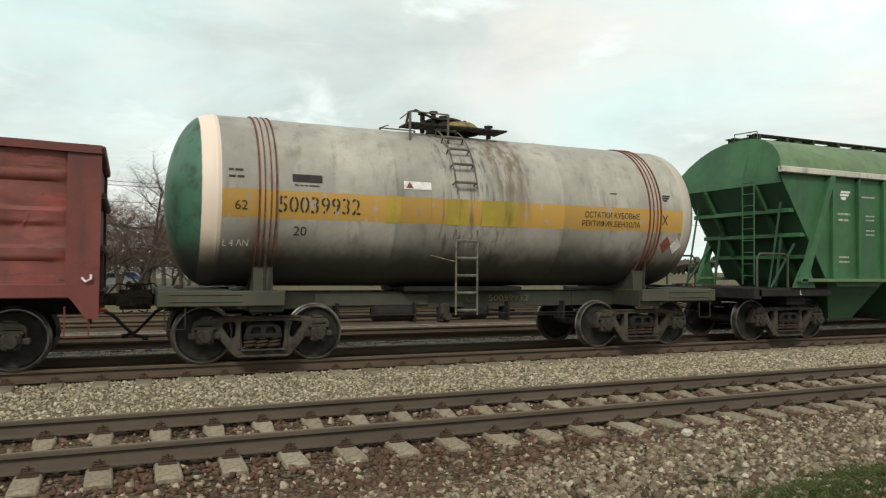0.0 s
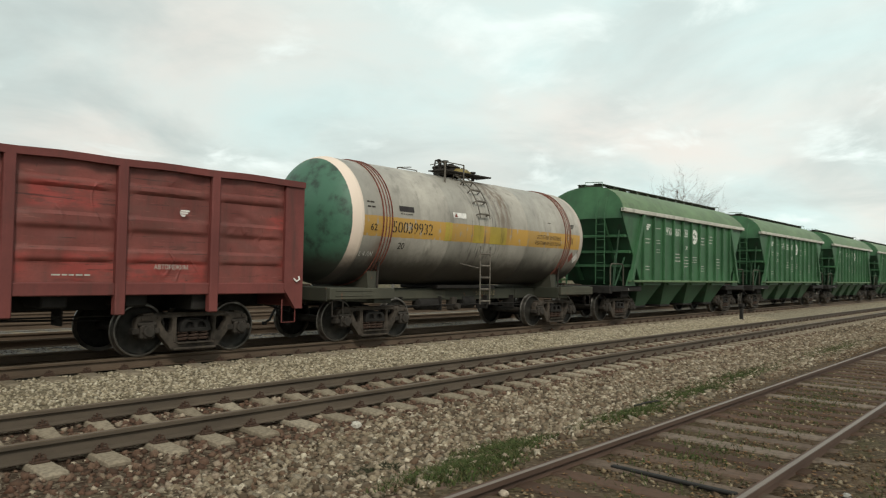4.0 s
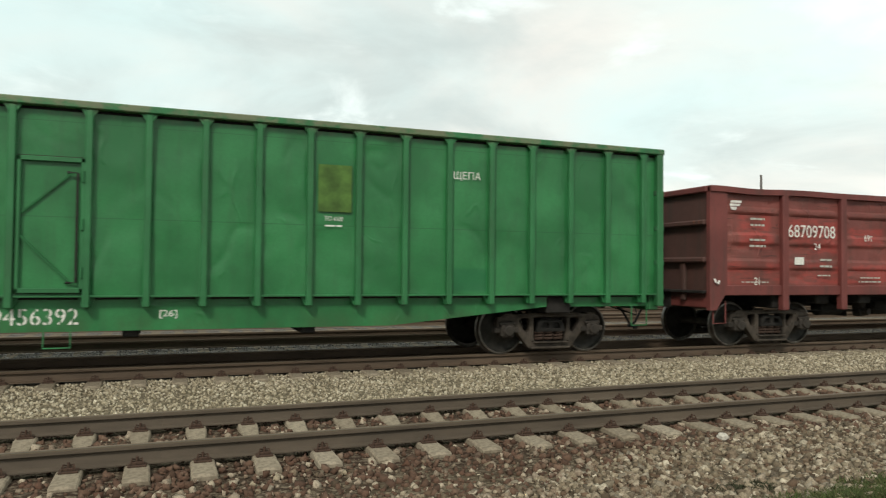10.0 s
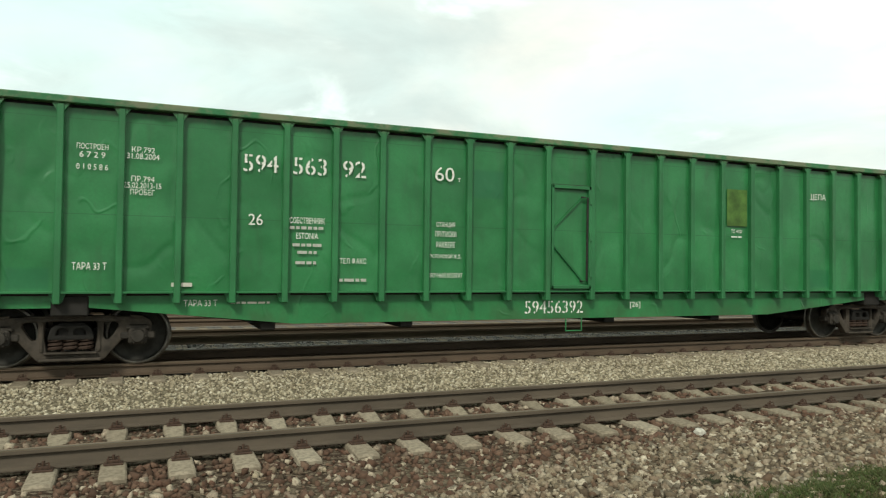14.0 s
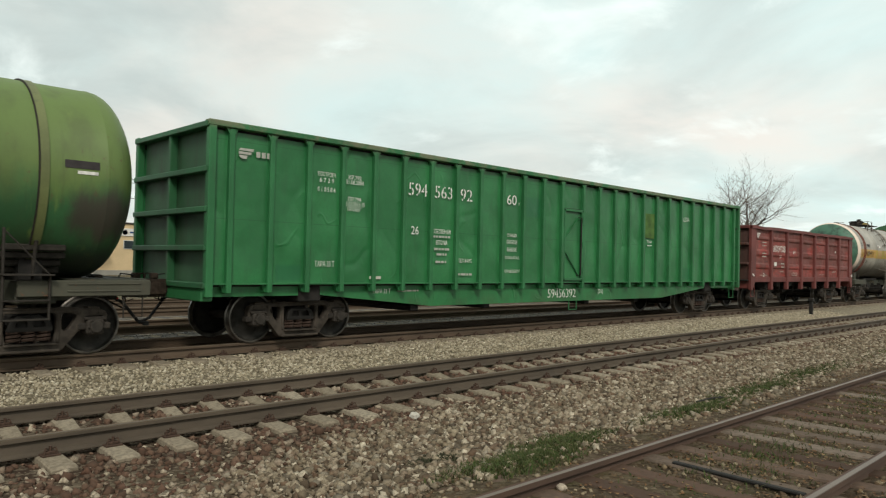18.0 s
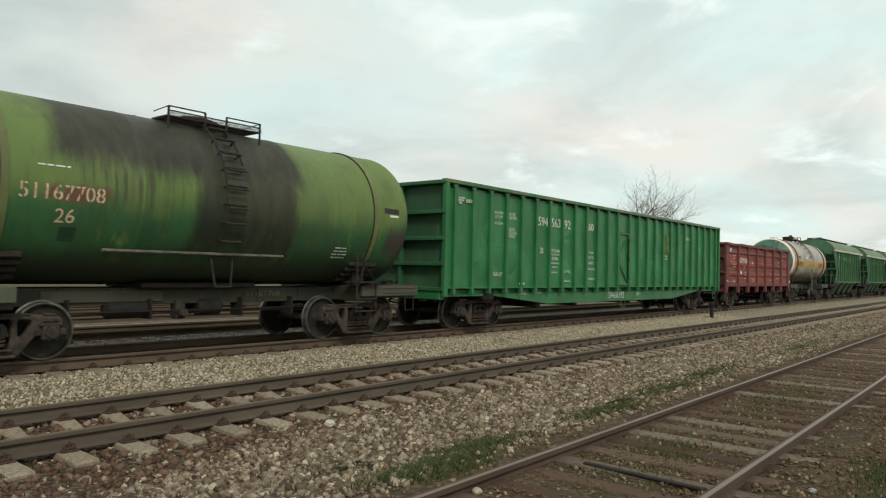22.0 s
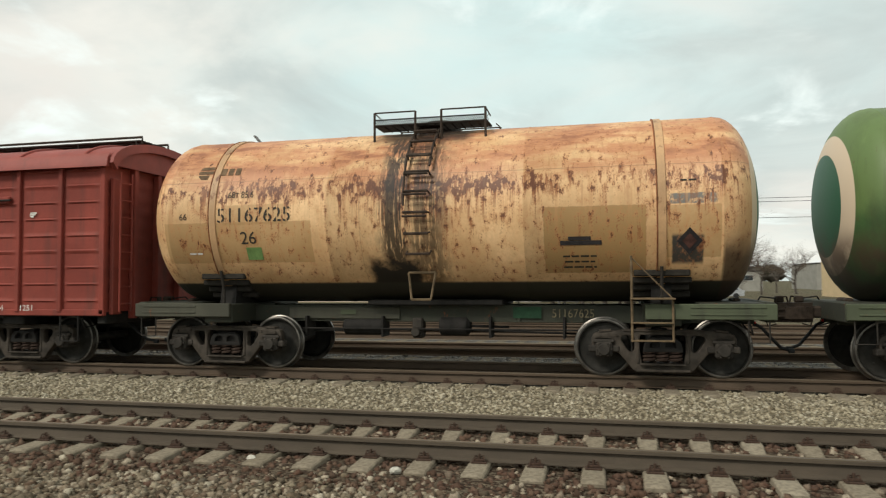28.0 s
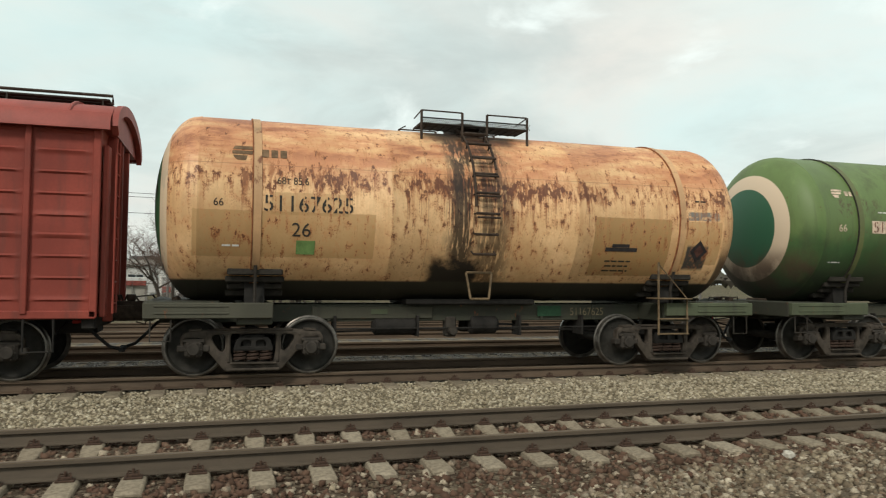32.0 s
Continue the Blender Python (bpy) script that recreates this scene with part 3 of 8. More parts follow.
def stones(name, label, material, n, x_range, y_range, size, seed, keep=None, lift=0.3):
    """Loose crushed stones, each an angular lump of its own, in one mesh."""
    rng = np.random.default_rng(seed)
    x = rng.uniform(*x_range, n)
    y = rng.uniform(*y_range, n)
    if keep is not None:
        k = keep(x, y, rng)
        x, y = x[k], y[k]
        n = len(x)
    cube = np.array([(a, b, c) for a in (-1, 1) for b in (-1, 1) for c in (-1, 1)], float) * 0.62
    quads = np.array([(0, 1, 3, 2), (4, 6, 7, 5), (0, 4, 5, 1), (2, 3, 7, 6), (0, 2, 6, 4), (1, 5, 7, 3)])
    v = cube[None] + rng.uniform(-0.32, 0.32, (n, 8, 3))
    v *= rng.uniform(0.65, 1.25, (n, 1, 3)) * (size[0] + (size[1] - size[0]) * rng.random((n, 1, 1)) ** 2.2)
    ax = rng.normal(size=(n, 3))
    ax /= np.linalg.norm(ax, axis=1)[:, None]
    w = rng.uniform(0, 6.28, n)
    c, s = np.cos(w)[:, None, None], np.sin(w)[:, None, None]
    cr = np.cross(ax[:, None, :], v)
    v = v * c + cr * s + ax[:, None, :] * ((v * ax[:, None, :]).sum(2, keepdims=True)) * (1 - c)
    hy, hz = np.array([h[0] for h in HEIGHTS]), np.array([h[1] for h in HEIGHTS])
    base = np.stack([x, y, np.interp(y, hy, hz) + lift * size[0]], 1)
    v = (v + base[:, None, :]).reshape(-1, 3)
    f = (quads[None] + 8 * np.arange(n)[:, None, None]).reshape(-1)
    me = bpy.data.meshes.new(name)
    me.vertices.add(len(v))
    me.vertices.foreach_set("co", v.ravel())
    me.loops.add(len(f))
    me.loops.foreach_set("vertex_index", f.astype(np.int32))
    me.polygons.add(len(f) // 4)
    me.polygons.foreach_set("loop_start", np.arange(0, len(f), 4, dtype=np.int32))
    me.polygons.foreach_set("loop_total", np.full(len(f) // 4, 4, dtype=np.int32))
    me.update(calc_edges=True)
    me.materials.append(material)
    return tagged(new(name, me), label, "gravel", kind="stuff")


M["stone_mix"] = pieces("mixed_gravel", ((0.062, 0.042, 0.028), (0.24, 0.192, 0.130), (0.105, 0.064, 0.041), (0.36, 0.30, 0.215), (0.14, 0.088, 0.056), (0.52, 0.45, 0.34), (0.085, 0.067, 0.048), (0.34, 0.28, 0.195), (0.062, 0.042, 0.028)), 0.9, 60, True)
M["stone_red"] = pieces("red_brown_ballast", ((0.060, 0.034, 0.023), (0.130, 0.076, 0.052), (0.088, 0.050, 0.034), (0.165, 0.105, 0.073), (0.102, 0.053, 0.036), (0.42, 0.35, 0.26), (0.074, 0.042, 0.029), (0.12, 0.068, 0.048)), 0.9, 60, True)
M["stone_pale"] = pieces("pale_ballast", ((0.23, 0.19, 0.125), (0.46, 0.40, 0.285), (0.33, 0.275, 0.185), (0.62, 0.555, 0.425), (0.18, 0.145, 0.095), (0.52, 0.45, 0.325)), 0.9, 60, True)
M["stone_grey"] = pieces("grey_ballast", ((0.16, 0.155, 0.15), (0.26, 0.25, 0.24), (0.20, 0.19, 0.18), (0.33, 0.32, 0.30)), 0.9, 60, True)


def pale_edge(x):
    """Where the pale gravel gives way to the red-brown ballast."""
    return np.interp(x, (-7, -3, -1, 0.5, 2.4, 3.5, 4.8, 7), (6.6, 6.7, 6.5, 5.6, 5.8, 6.1, 6.6, 7.0))


def near_mix(x, y, rng):
    k = rng.random(len(x))
    dens = np.interp(y, (3.9, 4.6), (0.3, 1.0)) * np.where(y < pale_edge(x) + rng.normal(0, 0.13, len(x)), 1.0, 0.07)
    dens *= np.interp(np.abs(x - 3), (0, 12, 28), (1, 0.8, 0.45))
    patch = ((x + 5.75) / 0.95) ** 2 + ((y - 4.65) / 0.55) ** 2 < 0.8
    return (k < dens) & ~(patch & (rng.random(len(x)) < 0.85))


def off_sleepers(x, y, rng):
    d = np.abs((x + 0.215) / 0.598 - np.round((x + 0.215) / 0.598)) * 0.598
    rail = (np.abs(y - 7.67) < 0.09) | (np.abs(y - 9.27) < 0.09)
    return ((d > 0.14) | (y < 7.05) | (y > 9.85)) & ~rail & (y > pale_edge(x) - 0.15 + rng.normal(0, 0.12, len(x)))


stones("gravel_stones", "loose mixed brown and pale gravel stones beside the track", M["stone_mix"], 60000, (-11, 30), (3.9, 7.1), (0.015, 0.052), 3, near_mix)
stones("far_gravel_stones", "brown and pale gravel stones farther along the track", M["stone_mix"], 9000, (29, 75), (4.3, 7.2), (0.024, 0.055), 8)
stones("ballast_stones", "red-brown crushed ballast between concrete sleepers", M["stone_red"], 33000, (-15, 30), (5.5, 9.95), (0.020, 0.056), 4, off_sleepers)
stones("pale_ballast_stones", "pale crushed stone ballast of the train's track", M["stone_pale"], 52000, (-19, 36), (9.8, 12.42), (0.014, 0.036), 5)
stones("grey_ballast_stones", "grey crushed stone ballast behind the train", M["stone_grey"], 24000, (-22, 34), (14.35, 20.5), (0.016, 0.040), 6)
M["stone_dark"] = pieces("dark_siding_gravel", ((0.060, 0.042, 0.028), (0.12, 0.082, 0.048), (0.085, 0.052, 0.032), (0.19, 0.145, 0.088), (0.055, 0.040, 0.026), (0.33, 0.27, 0.18), (0.15, 0.10, 0.055)), 0.9, 60, True)
stones("siding_stones", "scattered brown stones between old wooden sleepers", M["stone_dark"], 26000, (1, 26), (0.1, 4.4), (0.008, 0.030), 7, lambda x, y, r: (np.abs(y - 3.5) > 0.09) & (np.abs(y - 1.9) > 0.09) & ((np.abs((x - 0.19) / 0.545 - np.round((x - 0.19) / 0.545)) > 0.24) | (np.abs(y - 2.7) > 1.38) | (r.random(len(x)) < 0.05)))


def grass(name, label, n, patches, seed, height, material):
    rng = np.random.default_rng(seed)
    v, f = [], []
    for cx, cy, rx, ry, share in patches:
        k = int(n * share)
        a, r = rng.uniform(0, 6.28, k), np.sqrt(rng.random(k)) * (0.25 + 0.95 * rng.random(k))
        for px, py in zip(cx + rx * r * np.cos(a), cy + ry * r * np.sin(a)):
            h, w, t = height * rng.uniform(0.4, 1.2), rng.uniform(0.003, 0.008), rng.uniform(0, 6.28)
            lx, ly = rng.normal(0, 0.5, 2) * h
            dx, dy = math.cos(t) * w, math.sin(t) * w
            z = ground_z(py) - 0.005
            b = len(v)
            v += [(px - dx, py - dy, z), (px + dx, py + dy, z), (px + dx * 0.7 + lx * 0.4, py + dy * 0.7 + ly * 0.4, z + h * 0.6), (px - dx * 0.7 + lx * 0.4, py - dy * 0.7 + ly * 0.4, z + h * 0.6), (px + lx, py + ly, z + h)]
            f += [(b, b + 1, b + 2, b + 3), (b + 3, b + 2, b + 4)]
    me = bpy.data.meshes.new(name)
    me.from_pydata(v, [], f)
    me.materials.append(material)
    return tagged(new(name, me), label, "grass", kind="stuff")


M["grass"] = pieces("short_grass", ((0.042, 0.070, 0.020), (0.068, 0.100, 0.028), (0.038, 0.060, 0.020), (0.11, 0.10, 0.042), (0.05, 0.08, 0.022)), 0.8, 20, True)
M["moss"] = pieces("dark_moss", ((0.035, 0.045, 0.022), (0.05, 0.055, 0.03), (0.04, 0.038, 0.025)), 0.9, 20, True)
M["fresh"] = pieces("fresh_grass", ((0.055, 0.105, 0.022), (0.08, 0.14, 0.03), (0.055, 0.09, 0.025), (0.11, 0.12, 0.04)), 0.8, 20, True)
grass("grass_patches", "short green grass growing between gravel stones", 52000, ((5.15, 4.25, 0.9, 0.42, 0.17), (6.3, 4.55, 0.8, 0.4, 0.12), (8.9, 4.4, 1.3, 0.38, 0.15), (11.4, 4.6, 1.7, 0.42, 0.14), (14.5, 4.8, 2.4, 0.45, 0.1), (7.2, 2.75, 2.2, 0.7, 0.02), (11.5, 2.8, 3.2, 0.65, 0.03), (22, 4.8, 6, 0.6, 0.1), (14, 0.8, 6, 0.5, 0.05), (7.5, 0.9, 1.2, 0.4, 0.03)), 11, 0.06, M["grass"])
grass("moss_patch", "dark dry moss tuft on the gravel", 2500, ((4.93, 5.08, 0.34, 0.2, 1.0),), 12, 0.035, M["moss"])
grass("grass_tuft", "small fresh green grass patch on the gravel", 20000, ((-5.75, 4.65, 0.95, 0.55, 1.0),), 13, 0.07, M["fresh"])


def leaves(n, x_range, y_range, seed):
    """Dead leaves lying about: small curled flakes in one mesh."""
    rng = np.random.default_rng(seed)
    v, f = [], []
    for x, y in zip(rng.uniform(*x_range, n), rng.uniform(*y_range, n)):
        if abs(y - 3.5) < 0.1 or abs(y - 1.9) < 0.1 or noise.noise(Vector((x * 0.8, y * 0.8, 4))) < -0.1:
            continue
        r, t, up = rng.uniform(0.014, 0.032), rng.uniform(0, 6.28), rng.uniform(0.004, 0.02)
        z = ground_z(y) + rng.uniform(0.008, 0.03)
        c, d = math.cos(t) * r, math.sin(t) * r
        k = len(v)
        v += [(x + c, y + d, z + up), (x - d * 0.6, y + c * 0.6, z), (x - c, y - d, z + up * 0.6), (x + d * 0.6, y - c * 0.6, z + 0.003)]
        f += [(k, k + 1, k + 3), (k + 1, k + 2, k + 3)]
    me = bpy.data.meshes.new("fallen_leaves")
    me.from_pydata(v, [], f)
    me.materials.append(pieces("dead_leaves", ((0.13, 0.062, 0.028), (0.20, 0.115, 0.055), (0.10, 0.045, 0.024), (0.24, 0.16, 0.08), (0.15, 0.075, 0.035)), 0.9, 20, True))
    tagged(new("fallen_leaves", me), "brown dead leaves scattered over the siding", "leaves", kind="stuff")


leaves(7500, (2, 24), (0.2, 4.2), 21)
plank = thing("black_plank", "narrow black tarred plank lying across the siding", "plank")
part("wood", Shape().box(-0.032, 0.032, -0.58, 0.58, 0, 0.026, 0.008), M["steel_dark"], plank)
plank.location, plank.rotation_euler = (6.09, 2.63, SIDE_Z - 0.102), (0, 0, -0.06)

stick = thing("dark_stick", "short dark wooden stick lying on the grass by the siding", "stick")
part("wood", Shape().tube([(-0.3, 0.12, 0.0), (-0.1, 0.05, 0.02), (0.12, -0.03, 0.03), (0.33, -0.1, 0.01)], [0.016, 0.024, 0.022, 0.012], 7), M["steel_dark"], stick)
stick.location = (10.0, 4.62, ground_z(4.62) + 0.015)


def rock(x, y, z, r, col, seed):
    rng = random.Random(seed)
    bm = bmesh.new()
    bmesh.ops.create_icosphere(bm, subdivisions=2, radius=r)
    for v in bm.verts:
        v.co *= 1 + rng.uniform(-0.12, 0.12)
        v.co.z *= 0.7
    me = bpy.data.meshes.new("pale_stone")
    bm.to_mesh(me)
    bm.free()
    me.materials.append(plain("pale_rock", col, 0.85, 0, 0.25, 30))
    o = new("pale_stone", me)
    o.location = (x, y, z)
    return tagged(o, "single pale stone lying in the gravel", "stone", "pale stones")


rock(6.2, 6.8, ground_z(6.8) + 0.03, 0.075, (0.45, 0.42, 0.36), 1)
rock(4.74, 3.44, ground_z(3.4) + 0.02, 0.046, (0.42, 0.35, 0.27), 2)
# this one stands in for a white plastic cup
rock(6.57, 1.36, ground_z(1.3) + 0.02, 0.036, (0.30, 0.29, 0.26), 3)
rock(-2.2, 7.15, ground_z(7.1) + 0.04, 0.06, (0.5, 0.47, 0.4), 4)
rock(-3.9, 7.3, ground_z(7.3) + 0.05, 0.05, (0.6, 0.56, 0.48), 5)

# ---- running gear ----
WHEEL = 0.478
GEAR = {}


def helix(r, wire, z0, z1, turns, n=5, steps=9):
    pts = [(r * math.cos(2 * math.pi * i / steps), r * math.sin(2 * math.pi * i / steps), z0 + (z1 - z0) * i / (turns * steps)) for i in range(turns * steps + 1)]
    return Shape().tube(pts, wire, n)


def plate(loops, half, round_off):
    """A cast plate across y: an outline in (x, z) with openings, its edges rounded."""
    cu = bpy.data.curves.new("plate", "CURVE")
    cu.dimensions, cu.fill_mode = "2D", "BOTH"
    cu.extrude, cu.bevel_depth, cu.bevel_resolution = half, round_off, 1
    cu.offset = -round_off
    for loop in loops:
        sp = cu.splines.new("POLY")
        sp.points.add(len(loop) - 1)
        for p, (x, z) in zip(sp.points, loop):
            p.co = (x, z, 0, 1)
        sp.use_cyclic_u = True
    ob = bpy.data.objects.new("plate", cu)
    scene.collection.objects.link(ob)
    bpy.context.view_layer.update()
    me = bpy.data.meshes.new_from_object(ob.evaluated_get(bpy.context.evaluated_depsgraph_get()))
    sh = Shape().add([(v.co.x, v.co.z, v.co.y) for v in me.vertices], [tuple(p.vertices) for p in me.polygons])
    bpy.data.objects.remove(ob)
    bpy.data.curves.remove(cu)
    bpy.data.meshes.remove(me)
    return sh


def gear_meshes():
    g = GEAR
    right = ((0.30, 0.775), (0.62, 0.775), (0.80, 0.762), (1.00, 0.748), (1.09, 0.715), (1.125, 0.65), (1.125, 0.43), (1.085, 0.41), (1.07, 0.44), (1.07, 0.60), (1.04, 0.635),
             (0.82, 0.635), (0.79, 0.60), (0.785, 0.43), (0.73, 0.415), (0.69, 0.40), (0.475, 0.14), (0.43, 0.112), (0.30, 0.105))
    outline = list(right) + [(-x, z) for x, z in reversed(right)]
    hole = ((0.440, 0.655), (0.465, 0.690), (0.60, 0.690), (0.645, 0.665), (0.650, 0.62), (0.56, 0.47), (0.515, 0.425), (0.475, 0.425), (0.445, 0.46))
    nest = ((-0.335, 0.70), (0.335, 0.70), (0.355, 0.66), (0.355, 0.45), (0.325, 0.25), (0.30, 0.225), (-0.30, 0.225), (-0.325, 0.25), (-0.355, 0.45), (-0.355, 0.66))
    s = plate([outline, nest, hole, [(-x, z) for x, z in hole]], 0.055, 0.024)
    for k in (-1, 1):
        s.box(*sorted((k * 0.36, k * 0.415)), -0.10, 0.10, 0.24, 0.70, 0.018)
        s.prism([(k * x, z) for x, z in ((0.81, 0.79), (1.0, 0.775), (1.0, 0.748), (0.81, 0.762))], "y", -0.095, 0.095)
        s.tube([(k * 0.72, -0.08, 0.70), (k * 0.72, -0.105, 0.70)], 0.022, 8)
        s.tube([(k * 1.0, -0.075, 0.69), (k * 1.0, -0.10, 0.69)], 0.026, 8)
    s.box(-0.42, 0.42, -0.125, 0.125, 0.105, 0.15, 0.018).box(-0.36, 0.36, -0.15, 0.15, 0.215, 0.245, 0.008)
    s.box(-0.62, 0.62, -0.10, 0.10, 0.755, 0.785, 0.012)
    g["side_frame"] = s.mesh("side_frame", M["bogie_rust"])
    s = Shape().box(-0.2, 0.2, -1.06, 1.06, 0.47, 0.67, 0.03)
    for k in (-1, 1):
        s.prism(((-0.29, 0.45), (0.29, 0.45), (0.24, 0.63), (-0.24, 0.63)), "y", *sorted((k * 0.92, k * 1.04)))
        end = [(-0.30, 0.43), (-0.31, 0.47), (-0.27, 0.60), (-0.22, 0.645), (0.22, 0.645), (0.27, 0.60), (0.31, 0.47), (0.30, 0.43)]
        eyes = [[(a + e * x, z) for x, z in ((0.02, 0.50), (0.02, 0.57), (0.06, 0.605), (0.13, 0.605), (0.175, 0.56), (0.185, 0.50))] for a, e in ((0.02, 1), (-0.02, -1))]
        lug = plate([end, *eyes], 0.03, 0.014)
        s.add([(x, y + k * 1.09, z) for x, y, z in lug.v], lug.f)
    s.lathe(((0.0, 0.72), (0.2, 0.72), (0.2, 0.66)), "z", (0, 0, 0), 16)
    s.lathe(((0.0, 0.80), (0.09, 0.80), (0.09, 0.66)), "z", (0, -0.76, 0), 10).lathe(((0.0, 0.80), (0.09, 0.80), (0.09, 0.66)), "z", (0, 0.76, 0), 10)
    g["bolster"] = s.mesh("bogie", M["steel_dark"])
    g["spring"] = helix(0.090, 0.024, 0.262, 0.44, 3).mesh("spring", M["spring"])
    s = Shape().box(-0.135, 0.135, -0.15, 0.15, -0.14, 0.11, 0.035)
    s.box(-0.25, 0.25, -0.09, 0.09, -0.06, 0.05, 0.02).box(-0.17, 0.17, -0.12, 0.12, 0.09, 0.15, 0.02)
    s.lathe(((0.0, -0.20), (0.085, -0.20), (0.10, -0.185), (0.10, -0.14)), "y", (0, 0, -0.01), 14)
    for a in range(6):
        w = a * math.pi / 3
        s.box(0.115 * math.cos(w) - 0.012, 0.115 * math.cos(w) + 0.012, -0.18, -0.15, -0.01 + 0.115 * math.sin(w) - 0.012, -0.01 + 0.115 * math.sin(w) + 0.012, 0.003)
    g["axle_box"] = s.mesh("axle_box", M["steel_dirty"])
    s = Shape().box(-0.05, 0.05, -0.78, 0.78, 0.30, 0.38, 0.015)
    for k in (-1, 1):
        s.box(-0.07, 0.09, k * 0.8 - 0.05, k * 0.8 + 0.05, 0.24, 0.58, 0.02)
    s.tube([(0.0, -0.72, 0.36), (0.12, 0, 0.42), (0.0, 0.72, 0.36)], 0.025, 6)
    g["brake_beam"] = s.mesh("brake_beam", M["steel_dark"])
    s = Shape().tube([(0, -1.02, 0), (0, -0.9, 0), (0, -0.82, 0), (0, -0.6, 0), (0, 0.6, 0), (0, 0.82, 0), (0, 0.9, 0), (0, 1.02, 0)], [0.065, 0.07, 0.095, 0.085, 0.085, 0.095, 0.07, 0.065], 14)
    g["axle"] = s.mesh("wheelset", M["steel_dirty"])

    def wheel(k):
        w = Shape()
        w.lathe([(r, k * y) for r, y in ((0.10, 0.90), (0.135, 0.90), (0.15, 0.855), (0.24, 0.815), (0.36, 0.80), (0.405, 0.82), (0.418, 0.855), (0.425, 0.862), (0.432, 0.862), (0.432, 0.75), (0.41, 0.745), (0.39, 0.775), (0.24, 0.775), (0.15, 0.72), (0.10, 0.72), (0.10, 0.90))], "y", (0, 0, 0), 36)
        for a in range(4):
            b = a * math.pi / 2 + 0.4
            w.box(0.28 * math.cos(b) - 0.018, 0.28 * math.cos(b) + 0.018, k * 0.80 - 0.02, k * 0.80 + 0.02, 0.28 * math.sin(b) - 0.018, 0.28 * math.sin(b) + 0.018, 0.006)
        return w.mesh("wheel", M["wheel"])

    def tread(k):
        return Shape().lathe([(r, k * y) for r, y in ((0.437, 0.860), (0.440, 0.866), (0.462, 0.868), (0.470, 0.864), (0.476, 0.848), (0.4785, 0.79), (0.481, 0.757), (0.50, 0.748), (0.505, 0.738), (0.497, 0.727), (0.43, 0.726), (0.437, 0.860))], "y", (0, 0, 0), 40).mesh("tyre", M["tread"])

    g["wheel"], g["tyre"] = (wheel(-1), wheel(1)), (tread(-1), tread(1))
    # coupler with its head, and the hanging brake hose, at the front end (x = 0 is the pulling face)
    s = Shape().box(-0.95, -0.28, -0.09, 0.09, 0.94, 1.14, 0.03)
    claw = ((-0.32, -0.13), (-0.10, -0.20), (0.10, -0.20), (0.13, -0.12), (0.02, -0.05), (0.0, 0.06), (0.12, 0.12), (0.14, 0.24), (-0.06, 0.26), (-0.32, 0.13))
    for k, z0, z1 in ((0.72, 0.87, 0.93), (1.0, 0.93, 1.13), (0.78, 1.13, 1.20)):
        s.prism([(-0.32 + (x + 0.32) * (0.6 + 0.4 * k), y * k) for x, y in claw], "z", z0, z1)
    s.tube([(-0.24, -0.12, 1.18), (-0.16, -0.16, 1.30), (-0.04, -0.14, 1.30), (0.0, -0.10, 1.16)], 0.016, 5)
    s.tube([(-0.45, -0.10, 1.14), (-0.40, -0.16, 1.04), (-0.34, -0.14, 0.80), (-0.20, -0.10, 0.84)], 0.012, 5)
    s.box(-0.28, 0.06, -0.225, -0.19, 0.955, 0.985, 0.008).box(-0.28, 0.06, -0.225, -0.19, 1.07, 1.10, 0.008)
    s.box(-0.20, -0.06, -0.06, 0.06, 1.2, 1.31, 0.02)
    s.box(-0.9, -0.78, -0.28, 0.28, 0.82, 1.28, 0.03)
    g["coupler"] = s.mesh("coupler", M["coupler"])
    s = Shape().tube([(-0.62, -0.42, 0.86), (-0.5, -0.42, 0.80), (-0.34, -0.36, 0.62), (-0.18, -0.27, 0.46), (0.0, -0.2, 0.40)], 0.028, 7)
    s.box(-0.05, 0.05, -0.24, -0.16, 0.36, 0.44, 0.015)
    g["hose"] = s.mesh("brake_hose", M["rubber"])
    g["tap"] = Shape().box(-0.72, -0.58, -0.45, -0.39, 0.85, 0.90, 0.012).box(-0.66, -0.645, -0.44, -0.40, 0.90, 0.97, 0.004).mesh("hose_tap", M["hose_red"])
    s = Shape().tube([(-0.86, -1.3, 1.02), (-0.80, -1.34, 0.80), (-0.78, -1.3, 0.74), (-0.80, -0.9, 0.80), (-0.80, -0.45, 0.86), (-0.45, -0.15, 1.3), (-0.2, -0.1, 1.27)], 0.014, 6)
    g["lever"] = s.mesh("uncoupling_lever", M["steel_dark"])


gear_meshes()


